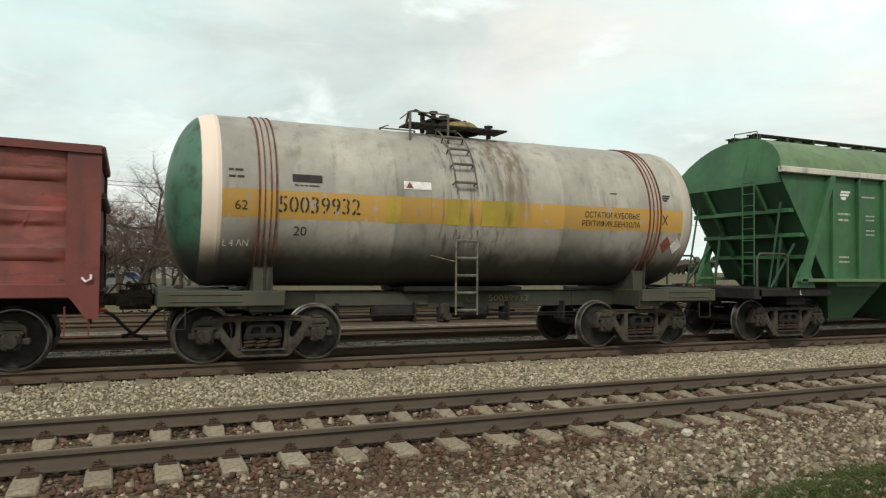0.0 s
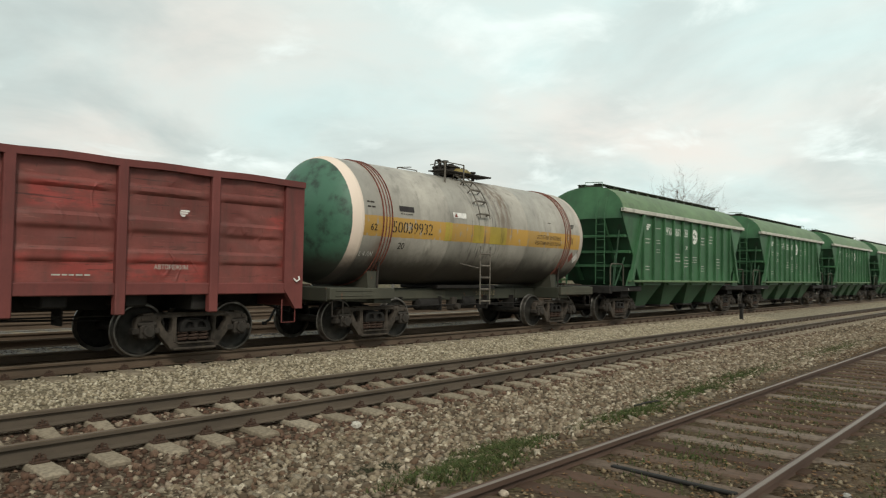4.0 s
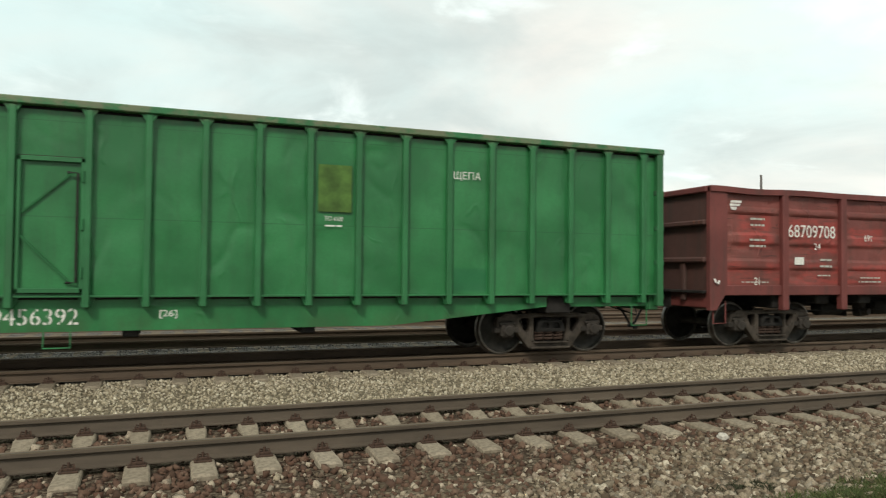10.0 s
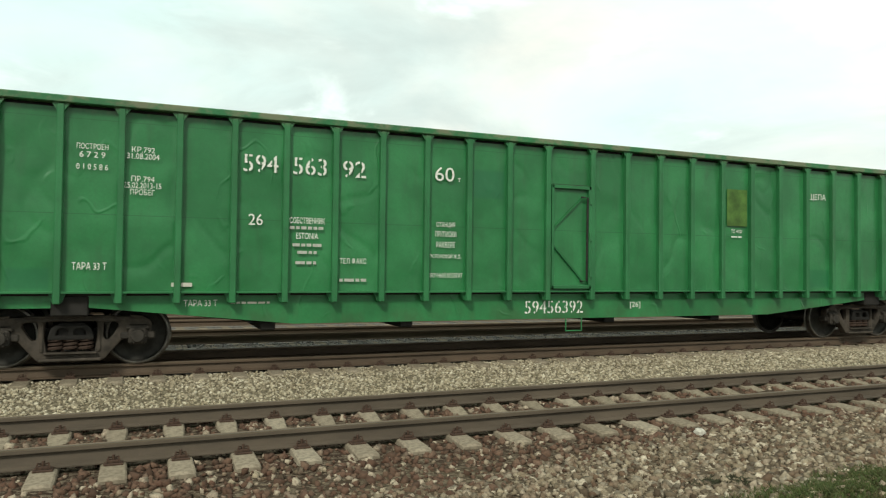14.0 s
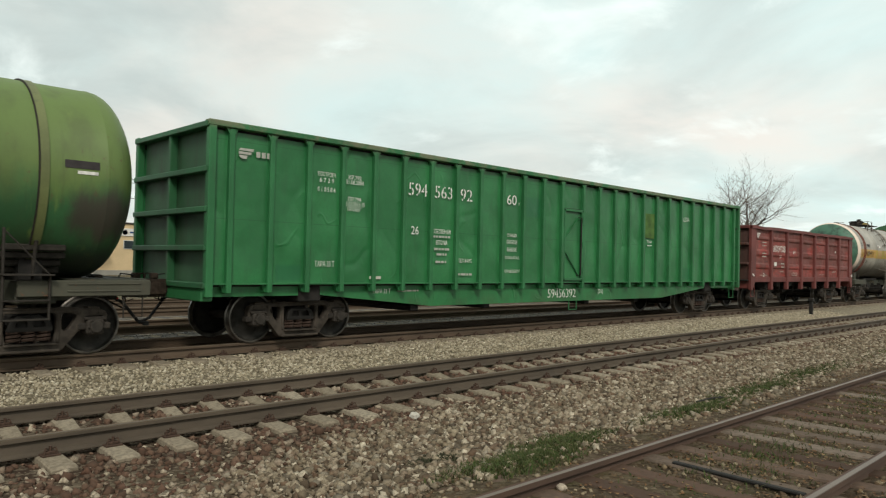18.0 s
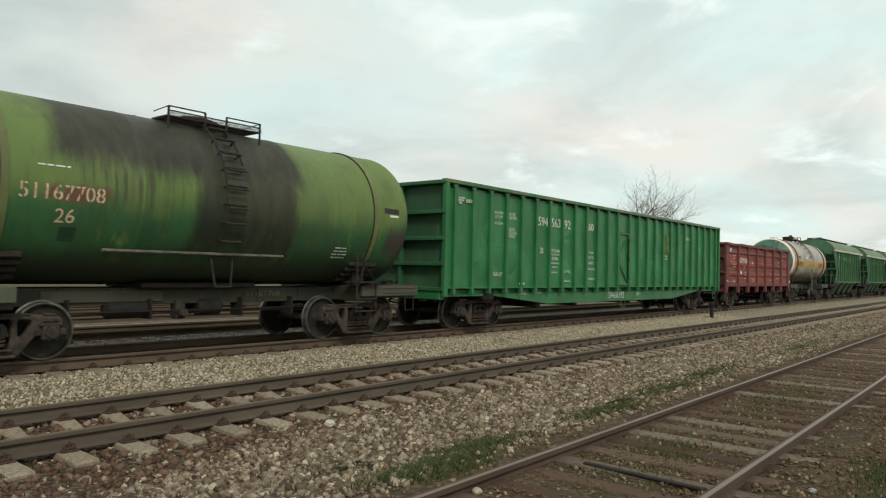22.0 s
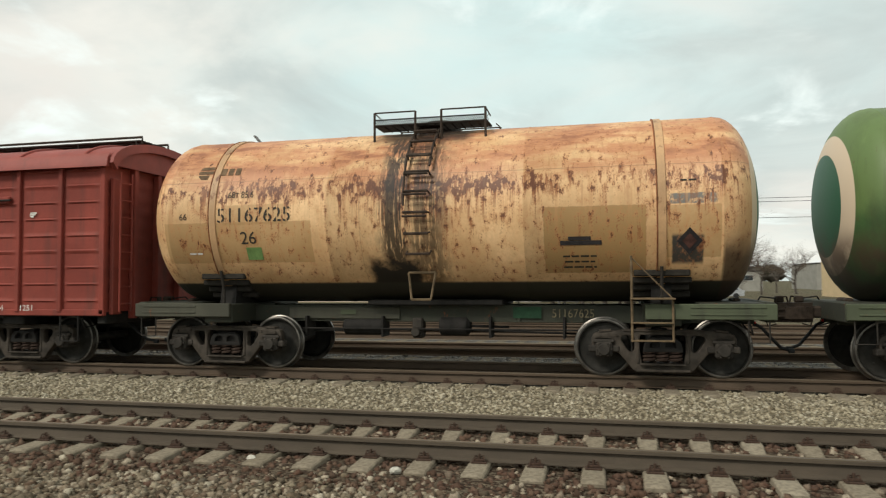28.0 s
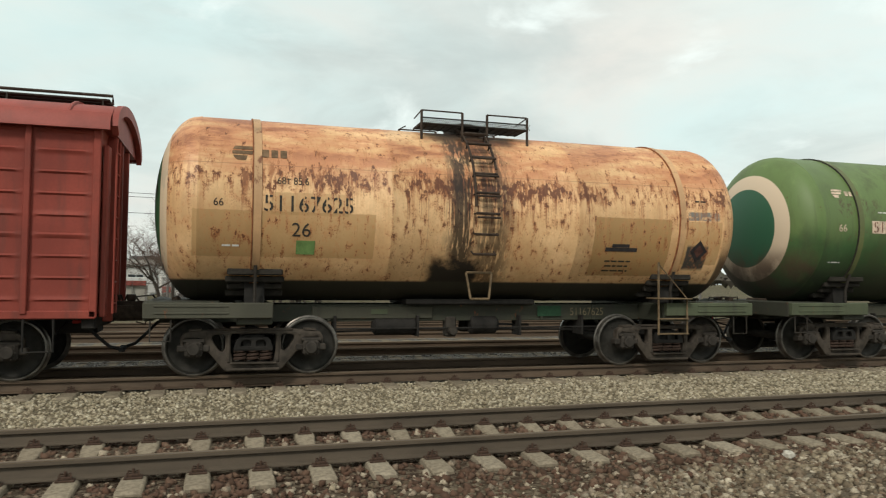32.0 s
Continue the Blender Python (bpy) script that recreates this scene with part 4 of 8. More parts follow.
def running_gear(w, base, half):
    """Two bogies a given distance apart, four wheelsets, couplers at both ends."""
    for sx in (-1, 1):
        b = part("bogie", GEAR["bolster"], None, w, at=(sx * base / 2, 0, 0))
        for sy in (-1, 1):
            part("side_frame", GEAR["side_frame"], None, b, at=(0, sy * 1.018, 0))
            for dx in (-0.205, 0, 0.205):
                part("spring", GEAR["spring"], None, b, at=(dx, sy * 1.02, 0))
            for dx in (-0.925, 0.925):
                o = part("axle_box", GEAR["axle_box"], None, b, at=(dx, sy * 1.03, WHEEL))
                if sy > 0:
                    o.rotation_euler = (0, 0, math.pi)
        for dx in (-0.36, 0.36):
            o = part("brake_beam", GEAR["brake_beam"], None, b, at=(dx * 0.95, 0, 0))
            o.rotation_euler = (0, 0, 0 if dx > 0 else math.pi)
        for dx in (-0.925, 0.925):
            a = part("wheelset", GEAR["axle"], None, w, at=(sx * base / 2 + dx, 0, WHEEL))
            for k in (0, 1):
                part("wheel", GEAR["wheel"][k], None, a)
                part("tyre", GEAR["tyre"][k], None, a)
        for name in ("coupler", "brake_hose", "uncoupling_lever"):
            o = part(name, GEAR[{"coupler": "coupler", "brake_hose": "hose", "uncoupling_lever": "lever"}[name]], None, w, at=(sx * half, 0, 0))
            if sx < 0:
                o.rotation_euler = (0, 0, math.pi)
            if name == "brake_hose":
                part("hose_tap", GEAR["tap"], None, o, "red shut-off tap")


def brake_gear(w, x=0.0, z=0.95):
    """Air reservoir, brake cylinder, levers and rods under the middle of a wagon."""
    part("air_reservoir", Shape().lathe(((0.0, -0.42), (0.1, -0.41), (0.16, -0.36), (0.16, 0.36), (0.1, 0.41), (0.0, 0.42)), "x", (x - 1.2, -0.42, z - 0.22), 16), M["steel_dark"], w)
    s = Shape().lathe(((0.0, -0.3), (0.15, -0.3), (0.18, -0.27), (0.18, 0.2), (0.12, 0.26), (0.0, 0.28)), "x", (x + 0.55, -0.38, z - 0.2), 16)
    s.tube([(x + 0.8, -0.38, z - 0.2), (x + 1.5, -0.3, z - 0.22)], 0.025, 6)
    part("brake_cylinder", s, M["steel_dark"], w)
    s = Shape().box(x - 0.25, x - 0.05, -0.55, -0.3, z - 0.42, z - 0.05, 0.03)
    s.lathe(((0.0, -0.70), (0.07, -0.70), (0.09, -0.66), (0.09, -0.5)), "y", (x - 0.15, 0, z - 0.3), 12)
    part("air_valve", s, M["steel_dirty"], w)
    s = Shape().tube([(x - 3.6, -0.25, z - 0.35), (x - 0.6, -0.3, z - 0.28), (x + 1.6, -0.3, z - 0.3), (x + 3.4, -0.25, z - 0.35)], 0.02, 6)
    s.tube([(x - 3.4, -0.6, z - 0.25), (x + 3.4, -0.6, z - 0.25)], 0.016, 6)
    for a in (-2.3, -0.8, 1.2, 2.5):
        s.box(x + a - 0.02, x + a + 0.02, -0.62, -0.22, z - 0.4, z - 0.02, 0.006)
    part("brake_rod", s, M["steel_dark"], w)

# ---- tank wagons ----
TR, TZ = 1.595, 2.81      # tank radius and the height of its axis
HALF = 4.84              # half the straight part of a tank


def at_tank(x, deg, out=0.0):
    a = radians(deg)
    return (x, -(TR + out) * math.cos(a), TZ + (TR + out) * math.sin(a))


def barrel():
    prof = [(0.0, -HALF - 0.70)]
    for i in range(1, 13):
        a = math.pi / 2 * i / 12
        prof.append((TR * math.sin(a), -HALF - 0.70 * math.cos(a)))
    for x in (-HALF + 0.03, -1.72, 1.72, HALF - 0.03):
        prof += [(TR, x - 0.02), (TR + 0.006, x - 0.01), (TR + 0.006, x + 0.01), (TR, x + 0.02)]
    for i in range(12, 0, -1):
        a = math.pi / 2 * i / 12
        prof.append((TR * math.sin(a), HALF + 0.70 * math.cos(a)))
    prof.append((0.0, HALF + 0.70))
    return Shape().lathe(prof, "x", (0, 0, TZ), 72)


def ring_of(x, w, out):
    return Shape().lathe(((TR - 0.005, x - w / 2), (TR + out, x - w / 2 + 0.004), (TR + out, x + w / 2 - 0.004), (TR - 0.005, x + w / 2)), "x", (0, 0, TZ), 64, False)


def head_radius(n):
    dz = n.math("SUBTRACT", n.z, TZ)
    return n.math("SQRT", n.math("ADD", n.mul(n.y, n.y), n.mul(dz, dz)))


def warp(n, k=0.5, scale=2.0, stretch=(1, 1, 1), shift=0.0):
    """A coordinate's unrest, for ragged edges."""
    return n.mul(n.math("SUBTRACT", n.noise(scale, 6, stretch, shift, 0.65), 0.5), k)


def silver_extra(n, c):
    edge = warp(n, 0.05, 9)
    z, x = n.math("ADD", n.z, edge), n.math("ADD", n.x, edge)
    band = n.mul(n.between(z, 2.39, 2.85, 0.006), n.between(n.x, -4.64, 4.64, 0.006))
    c = n.mix(n.mul(n.step(n.noise(1.6, 5, (1, 1, 0.3), 21), 0.35, 0.7), 0.5), c, (0.22, 0.205, 0.175))
    worn = n.step(n.noise(7, 6, (1, 1, 0.5), 31), 0.30, 0.46)
    c = n.mix(n.mul(band, worn), c, (0.42, 0.245, 0.055))
    stain = n.mul(n.between(n.math("ADD", n.x, warp(n, 0.5, 2.2, (1, 1, 0.25), 5)), 0.25, 1.0, 0.10), n.step(z, 2.0, 3.5))
    c = n.mix(n.mul(stain, n.step(n.noise(5, 5, (1.6, 1, 0.12), 8), 0.36, 0.6), 0.8), c, (0.115, 0.075, 0.045))
    drip = n.mul(n.between(n.math("ADD", n.x, warp(n, 0.3, 3)), -0.95, 0.55, 0.3), n.step(n.noise(7, 5, (2, 1, 0.06), 18), 0.5, 0.66))
    c = n.mix(n.mul(drip, 0.75), c, (0.09, 0.08, 0.068))
    for sx in (-3.92, 3.92):
        near = n.mul(n.step(n.math("ABSOLUTE", n.math("SUBTRACT", x, sx)), 0.55, 0.1), n.step(n.noise(3, 5, (1, 1, 0.4), 14), 0.42, 0.66), n.step(z, 2.6, 1.9))
        c = n.mix(n.mul(near, 0.75), c, (0.15, 0.07, 0.04))
    ax = n.math("ABSOLUTE", n.math("ADD", n.x, n.mul(edge, 0.3)))
    c = n.mix(n.between(ax, 4.64, 4.935, 0.006), c, n.mix(n.step(n.x, -1, 1), (0.70, 0.58, 0.48), (0.42, 0.365, 0.31)))
    green = n.mix(n.step(n.noise(2.5, 5, shift=3), 0.45, 0.7), (0.055, 0.14, 0.09), (0.025, 0.04, 0.03))
    c = n.mix(n.step(ax, 4.93, 4.945), c, green)
    # dirty belly, with the barrel's own shade painted into the colour
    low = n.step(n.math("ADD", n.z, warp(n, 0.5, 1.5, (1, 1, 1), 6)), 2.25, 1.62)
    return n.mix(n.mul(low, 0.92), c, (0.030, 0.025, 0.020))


def green_extra(dark, tone, shift, dark_z):
    def extra(n, c):
        r = head_radius(n)
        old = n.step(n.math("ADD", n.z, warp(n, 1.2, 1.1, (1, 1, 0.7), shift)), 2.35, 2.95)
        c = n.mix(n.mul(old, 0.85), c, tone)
        pale = n.mul(n.step(n.noise(3.2, 4, (1.6, 1, 0.10), shift + 2), 0.56, 0.70), n.step(n.noise(0.7, 3, shift=shift + 7), 0.45, 0.6))
        c = n.mix(n.mul(pale, 0.55), c, shade(tone, 1.45))
        specks = n.mul(n.step(n.noise(7, 6, (1, 1, 0.55), shift + 5, 0.7), 0.60, 0.68), n.between(n.z, 2.4, 3.6, 0.3))
        c = n.mix(n.mul(specks, 0.7), c, (0.105, 0.066, 0.03))
        murk = n.step(n.noise(1.4, 6, (1.0, 1, 0.55), shift + 13, 0.58), 0.46, 0.70)
        c = n.mix(n.mul(murk, 0.4), c, (0.050, 0.056, 0.022))
        wash = n.mul(n.step(n.noise(5.5, 6, (1.8, 1, 0.12), shift + 17), 0.52, 0.68), n.step(n.z, 4.1, 3.0))
        c = n.mix(n.mul(wash, 0.22), c, (0.045, 0.042, 0.022))
        c = dark(n, c)
        left = n.step(n.x, -4.80, -4.86)
        tail = n.mul(left, n.step(n.z, 2.5, 1.9))
        c = n.mix(n.mul(left, n.between(r, 0.86, 1.17, 0.008)), c, (0.62, 0.49, 0.36))
        c = n.mix(n.mul(left, n.step(r, 0.865, 0.855)), c, (0.030, 0.10, 0.055))
        c = n.mix(n.mul(tail, n.step(n.noise(2.2, 5, shift=shift), 0.3, 0.6), 0.8), c, (0.09, 0.045, 0.03))
        # darker towards the bottom, from a wavering height down
        low = n.step(n.math("ADD", n.z, warp(n, 0.6, 1.4, (1, 1, 0.6), 6)), dark_z, 1.45)
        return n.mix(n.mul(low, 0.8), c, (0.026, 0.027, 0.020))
    return extra


def spill_b(n, c):
    x = n.math("ADD", n.x, warp(n, 0.7, 1.6, (1, 1, 0.35), 3))
    z = n.math("ADD", n.z, warp(n, 0.9, 1.7, (2.2, 1, 0.25), 4))
    top = n.mul(n.between(x, -3.15, 1.75, 0.18), n.step(z, 2.95, 3.45))
    mid = n.mul(n.between(x, -0.75, 1.62, 0.16), n.step(z, 1.6, 2.0))
    runs = n.mul(n.between(x, -2.9, 1.6, 0.3), n.step(n.noise(5, 5, (1.8, 1, 0.07), 9), 0.50, 0.62), n.step(n.z, 1.9, 3.2))
    tar = n.mix(n.step(n.noise(3.2, 7, (1.6, 1, 0.25), 35, 0.66), 0.38, 0.64), (0.014, 0.013, 0.011), (0.031, 0.027, 0.020))
    c = n.mix(n.mul(n.most(top, n.mul(mid, 0.92), n.mul(runs, 0.7)), 0.93), c, tar)
    patch = n.mul(n.between(n.x, -3.35, -2.3, 0.12), n.between(n.math("ADD", n.z, warp(n, 0.25, 5)), 2.56, 2.82, 0.05), n.step(n.noise(6, 6, shift=51), 0.40, 0.56))
    c = n.mix(n.mul(patch, 0.85), c, (0.12, 0.045, 0.028))
    far = n.mul(n.step(n.math("ADD", n.x, warp(n, 0.3, 4)), 4.2, 4.4), n.between(z, 1.9, 2.55, 0.2))
    return n.mix(n.mul(far, 0.8), c, (0.05, 0.03, 0.03))


def spill_c(n, c):
    x = n.math("ADD", n.x, warp(n, 0.35, 2.0, (1, 1, 0.3), 3))
    mid = n.between(x, -1.05, 0.42, 0.07)
    soft = n.step(n.noise(4.5, 5, (1.6, 1, 0.10), 12), 0.30, 0.62)
    black = n.mul(n.between(x, -1.05, -0.42, 0.06), n.step(n.z, 3.3, 2.4))
    wide = n.mul(n.between(x, -1.1, 1.5, 0.35), n.step(n.noise(1.6, 6, (1.4, 1, 0.3), 44), 0.34, 0.62), 0.7)
    c = n.mix(n.most(n.mul(mid, soft, 0.9), n.mul(black, 0.95), n.mul(n.between(x, -1.02, -0.2, 0.06), 0.92), wide), c, (0.022, 0.022, 0.018))
    scab = n.mul(n.step(n.noise(4.5, 7, (1.2, 1, 0.7), 61, 0.72), 0.50, 0.57), n.most(n.mul(n.between(n.x, -2.4, -1.1, 0.3), n.between(n.z, 2.55, 3.2, 0.2)), n.mul(n.between(n.x, -4.5, -3.4, 0.2), n.between(n.z, 3.0, 3.4, 0.1)), n.mul(n.between(n.x, 0.5, 3.8, 0.4), n.between(n.z, 2.3, 3.3, 0.3))))
    c = n.mix(n.mul(scab, 0.85), c, (0.078, 0.050, 0.024))
    mottle = n.step(n.noise(2.6, 8, (1.1, 1, 0.8), 77, 0.70), 0.46, 0.62)
    c = n.mix(n.mul(mottle, n.step(n.x, -3.9, -3.5), 0.45), c, (0.060, 0.068, 0.026))
    far = n.mul(n.step(n.math("ADD", n.x, warp(n, 0.3, 4)), 4.2, 4.4), n.between(n.math("ADD", n.z, warp(n, 0.5, 3)), 1.95, 2.75, 0.1))
    return n.mix(n.mul(far, 0.8), c, (0.04, 0.028, 0.024))


def cream_extra(n, c):
    e = warp(n, 0.04, 12)
    x, z = n.math("ADD", n.x, e), n.math("ADD", n.z, e)
    brown = (0.36, 0.215, 0.085)
    for x0, x1, z0, z1, k in ((2.05, 3.66, 1.72, 2.78, 0.85), (-4.88, -2.0, 1.95, 2.67, 0.62), (-3.7, -2.45, 2.62, 2.98, 0.5), (3.98, 4.78, 1.95, 2.76, 0.6)):
        c = n.mix(n.mul(n.between(x, x0, x1, 0.008), n.between(z, z0, z1, 0.008), k), c, brown)
    c = n.mix(n.mul(n.between(x, 4.02, 4.72, 0.01), n.between(z, 2.78, 2.94, 0.01), n.step(n.noise(9, 4), 0.35, 0.5)), c, (0.17, 0.17, 0.155))
    c = n.mix(n.mul(n.between(x, 4.05, 4.52, 0.02), n.between(z, 1.86, 2.3, 0.04)), c, (0.055, 0.048, 0.04))
    brushed = n.noise(1.9, 8, (0.42, 1, 1.5), 3, 0.66)
    high = n.step(n.math("ADD", n.z, warp(n, 0.7, 1.2, (1, 1, 1), 14)), 3.15, 3.50)
    c = n.mix(n.mul(n.step(brushed, 0.38, 0.56), high, 0.85), c, (0.50, 0.205, 0.098))
    c = n.mix(n.mul(n.step(brushed, 0.53, 0.63), n.step(n.z, 3.45, 3.75), 0.8), c, (0.27, 0.098, 0.050))
    streaky = n.step(n.noise(4.0, 6, (1.8, 1, 0.14), 91, 0.64), 0.52, 0.66)
    c = n.mix(n.mul(streaky, n.between(n.z, 2.5, 3.9, 0.4), 0.5), c, (0.56, 0.29, 0.13))
    patchy = n.step(n.noise(0.75, 4, (1, 1, 0.6), 17), 0.42, 0.60)
    band = n.mul(n.between(n.math("ADD", n.z, warp(n, 0.35, 2.2, (1, 1, 1), 51)), 3.06, 3.38, 0.13), n.math("ADD", 0.045, n.mul(patchy, 0.065)))
    spread = n.mul(patchy, n.between(n.z, 2.5, 3.35, 0.3), 0.050)

    def pits(lift):
        return n.math("ADD", n.math("ADD", n.noise(7.5, 7, (1.15, 1, 0.75), 6, 0.72, lift), band), spread)
    pit = pits(0.0)
    c = n.mix(n.mul(n.step(pit, 0.50, 0.64), 0.6), c, (0.52, 0.22, 0.09))
    thin = n.step(n.noise(16, 3, (1.6, 1, 0.07), 83), 0.42, 0.52)
    trail = n.most(*(n.mul(n.step(pits(d), 0.60, 0.64), k) for d, k in ((0.04, 1.0), (0.09, 0.95), (0.15, 0.85), (0.21, 0.7), (0.28, 0.5))))
    c = n.mix(n.mul(trail, thin, 0.9), c, (0.27, 0.092, 0.034))
    c = n.mix(n.mul(n.step(pit, 0.605, 0.64), 0.92), c, (0.125, 0.042, 0.02))
    runs = n.mul(n.step(n.noise(6.5, 6, (2.0, 1, 0.10), 22), 0.56, 0.66), n.step(n.math("ADD", n.z, warp(n, 1.2, 2.5, (1.5, 1, 0.3), 41)), 2.4, 3.3))
    c = n.mix(n.mul(runs, 0.45), c, (0.42, 0.185, 0.08))
    seam = n.most(n.between(n.z, 3.415, 3.428, 0.004), n.mul(n.between(n.x, -1.105, -1.09, 0.004), 0.6))
    c = n.mix(n.mul(seam, 0.5), c, (0.22, 0.11, 0.06))
    xd = n.math("ADD", n.x, warp(n, 0.55, 2.4, (1, 1, 0.45), 2))
    oil = n.mul(n.most(n.between(xd, -0.72, -0.22, 0.12), n.mul(n.between(xd, -0.2, 0.4, 0.15), 0.75)), n.step(n.noise(6.0, 7, (2.2, 1, 0.09), 27, 0.68), 0.38, 0.50))
    pool = n.mul(n.between(n.math("ADD", n.x, warp(n, 0.5, 3)), -1.0, -0.05, 0.12), n.step(n.math("ADD", n.z, warp(n, 0.7, 3)), 2.1, 1.85))
    hat = n.mul(n.between(xd, -0.9, 0.75, 0.25), n.step(n.math("ADD", n.z, warp(n, 0.5, 3)), 3.95, 4.2), 0.85)
    c = n.mix(n.most(n.mul(oil, 0.9), pool, hat), c, (0.020, 0.015, 0.011))
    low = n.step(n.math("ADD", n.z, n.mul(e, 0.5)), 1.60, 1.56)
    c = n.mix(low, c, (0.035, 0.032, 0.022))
    r = head_radius(n)
    right = n.step(n.math("ABSOLUTE", n.x), 4.80, 4.86)
    c = n.mix(n.mul(right, n.between(r, 0.98, 1.26, 0.01), 0.75), c, (0.72, 0.62, 0.46))
    c = n.mix(n.mul(right, n.step(r, 0.985, 0.975)), c, (0.035, 0.12, 0.05))
    soot = n.mul(n.step(n.x, 4.80, 4.86), n.step(n.math("ADD", n.z, warp(n, 0.5, 2)), 2.5, 1.9))
    return n.mix(n.mul(soot, 0.85), c, (0.05, 0.03, 0.02))


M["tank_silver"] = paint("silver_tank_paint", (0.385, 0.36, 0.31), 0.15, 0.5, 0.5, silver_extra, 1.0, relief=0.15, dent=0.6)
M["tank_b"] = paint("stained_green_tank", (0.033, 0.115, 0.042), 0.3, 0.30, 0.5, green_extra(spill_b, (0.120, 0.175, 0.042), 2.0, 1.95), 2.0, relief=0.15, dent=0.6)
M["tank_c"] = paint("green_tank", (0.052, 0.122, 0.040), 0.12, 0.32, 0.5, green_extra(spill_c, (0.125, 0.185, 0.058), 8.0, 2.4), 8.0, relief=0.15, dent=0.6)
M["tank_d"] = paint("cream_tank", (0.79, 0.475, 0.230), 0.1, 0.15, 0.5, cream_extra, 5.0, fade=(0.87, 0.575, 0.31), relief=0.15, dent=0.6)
M["red_rust"] = plain("red_rusty_strap", (0.170, 0.058, 0.041), 0.8, 0, 0.4, 9)
M["strap_rust"] = plain("orange_rusty_strap_edge", (0.26, 0.10, 0.045), 0.8, 0, 0.5, 9)
M["strap_green"] = paint("strap_green", (0.13, 0.15, 0.055), 0.6, 0.6)
M["strap_cream"] = paint("strap_cream", (0.55, 0.33, 0.17), 1.0, 0.5)
M["iron"] = plain("dark_ladder_iron", (0.032, 0.027, 0.022), 0.75, 0, 0.4, 12)
M["iron_grey"] = plain("grey_ladder_iron", (0.13, 0.115, 0.095), 0.7, 0, 0.4, 9)
M["iron_oily"] = plain("oily_ladder_iron", (0.045, 0.030, 0.021), 0.7, 0, 0.5, 9)
M["sill_text"] = plain("rubbed_sill_lettering", (0.17, 0.14, 0.085), 0.8, 0, 0.35, 20)
M["rust_red"] = plain("rust_red_lettering", (0.17, 0.065, 0.040), 0.75, 0, 0.4, 16)
M["pale_patch"] = plain("pale_peeling_paint", (0.60, 0.47, 0.36), 0.75, 0, 0.35, 9)
M["pale_pink"] = plain("pale_rusty_lettering", (0.56, 0.42, 0.29), 0.75, 0, 0.35, 16)
M["iron_brown"] = plain("brown_ladder_iron", (0.15, 0.105, 0.06), 0.75, 0, 0.4, 9)
M["timber"] = plain("tarred_timber", (0.03, 0.026, 0.021), 0.9, 0, 0.4, 10)
M["yellow"] = paint("dirty_yellow", (0.38, 0.285, 0.045), 0.35, 0.7)
M["yellow_dirty"] = paint("grimy_yellow_cover", (0.20, 0.15, 0.045), 0.6, 0.9, 0.7, shift=12)
M["sign_white"] = plain("white_plate", (0.68, 0.66, 0.62), 0.6)
M["hazard_dull"] = plain("grimy_red", (0.09, 0.04, 0.032), 0.75, 0, 0.4, 9)
M["hazard_red"] = plain("faded_red", (0.22, 0.07, 0.05), 0.7)
M["patch_green"] = plain("pale_green_patch", (0.16, 0.27, 0.09), 0.7)
M["smear_pale"] = plain("rubbed_brown_paint", (0.16, 0.10, 0.055), 0.75, 0, 0.4, 9)
M["smear"] = plain("black_smear", (0.035, 0.03, 0.03), 0.7, 0, 0.3, 9)
M["patch_olive"] = plain("olive_patch", (0.085, 0.125, 0.045), 0.7)
M["patch_dark"] = plain("dark_green_patch", (0.02, 0.06, 0.03), 0.7)


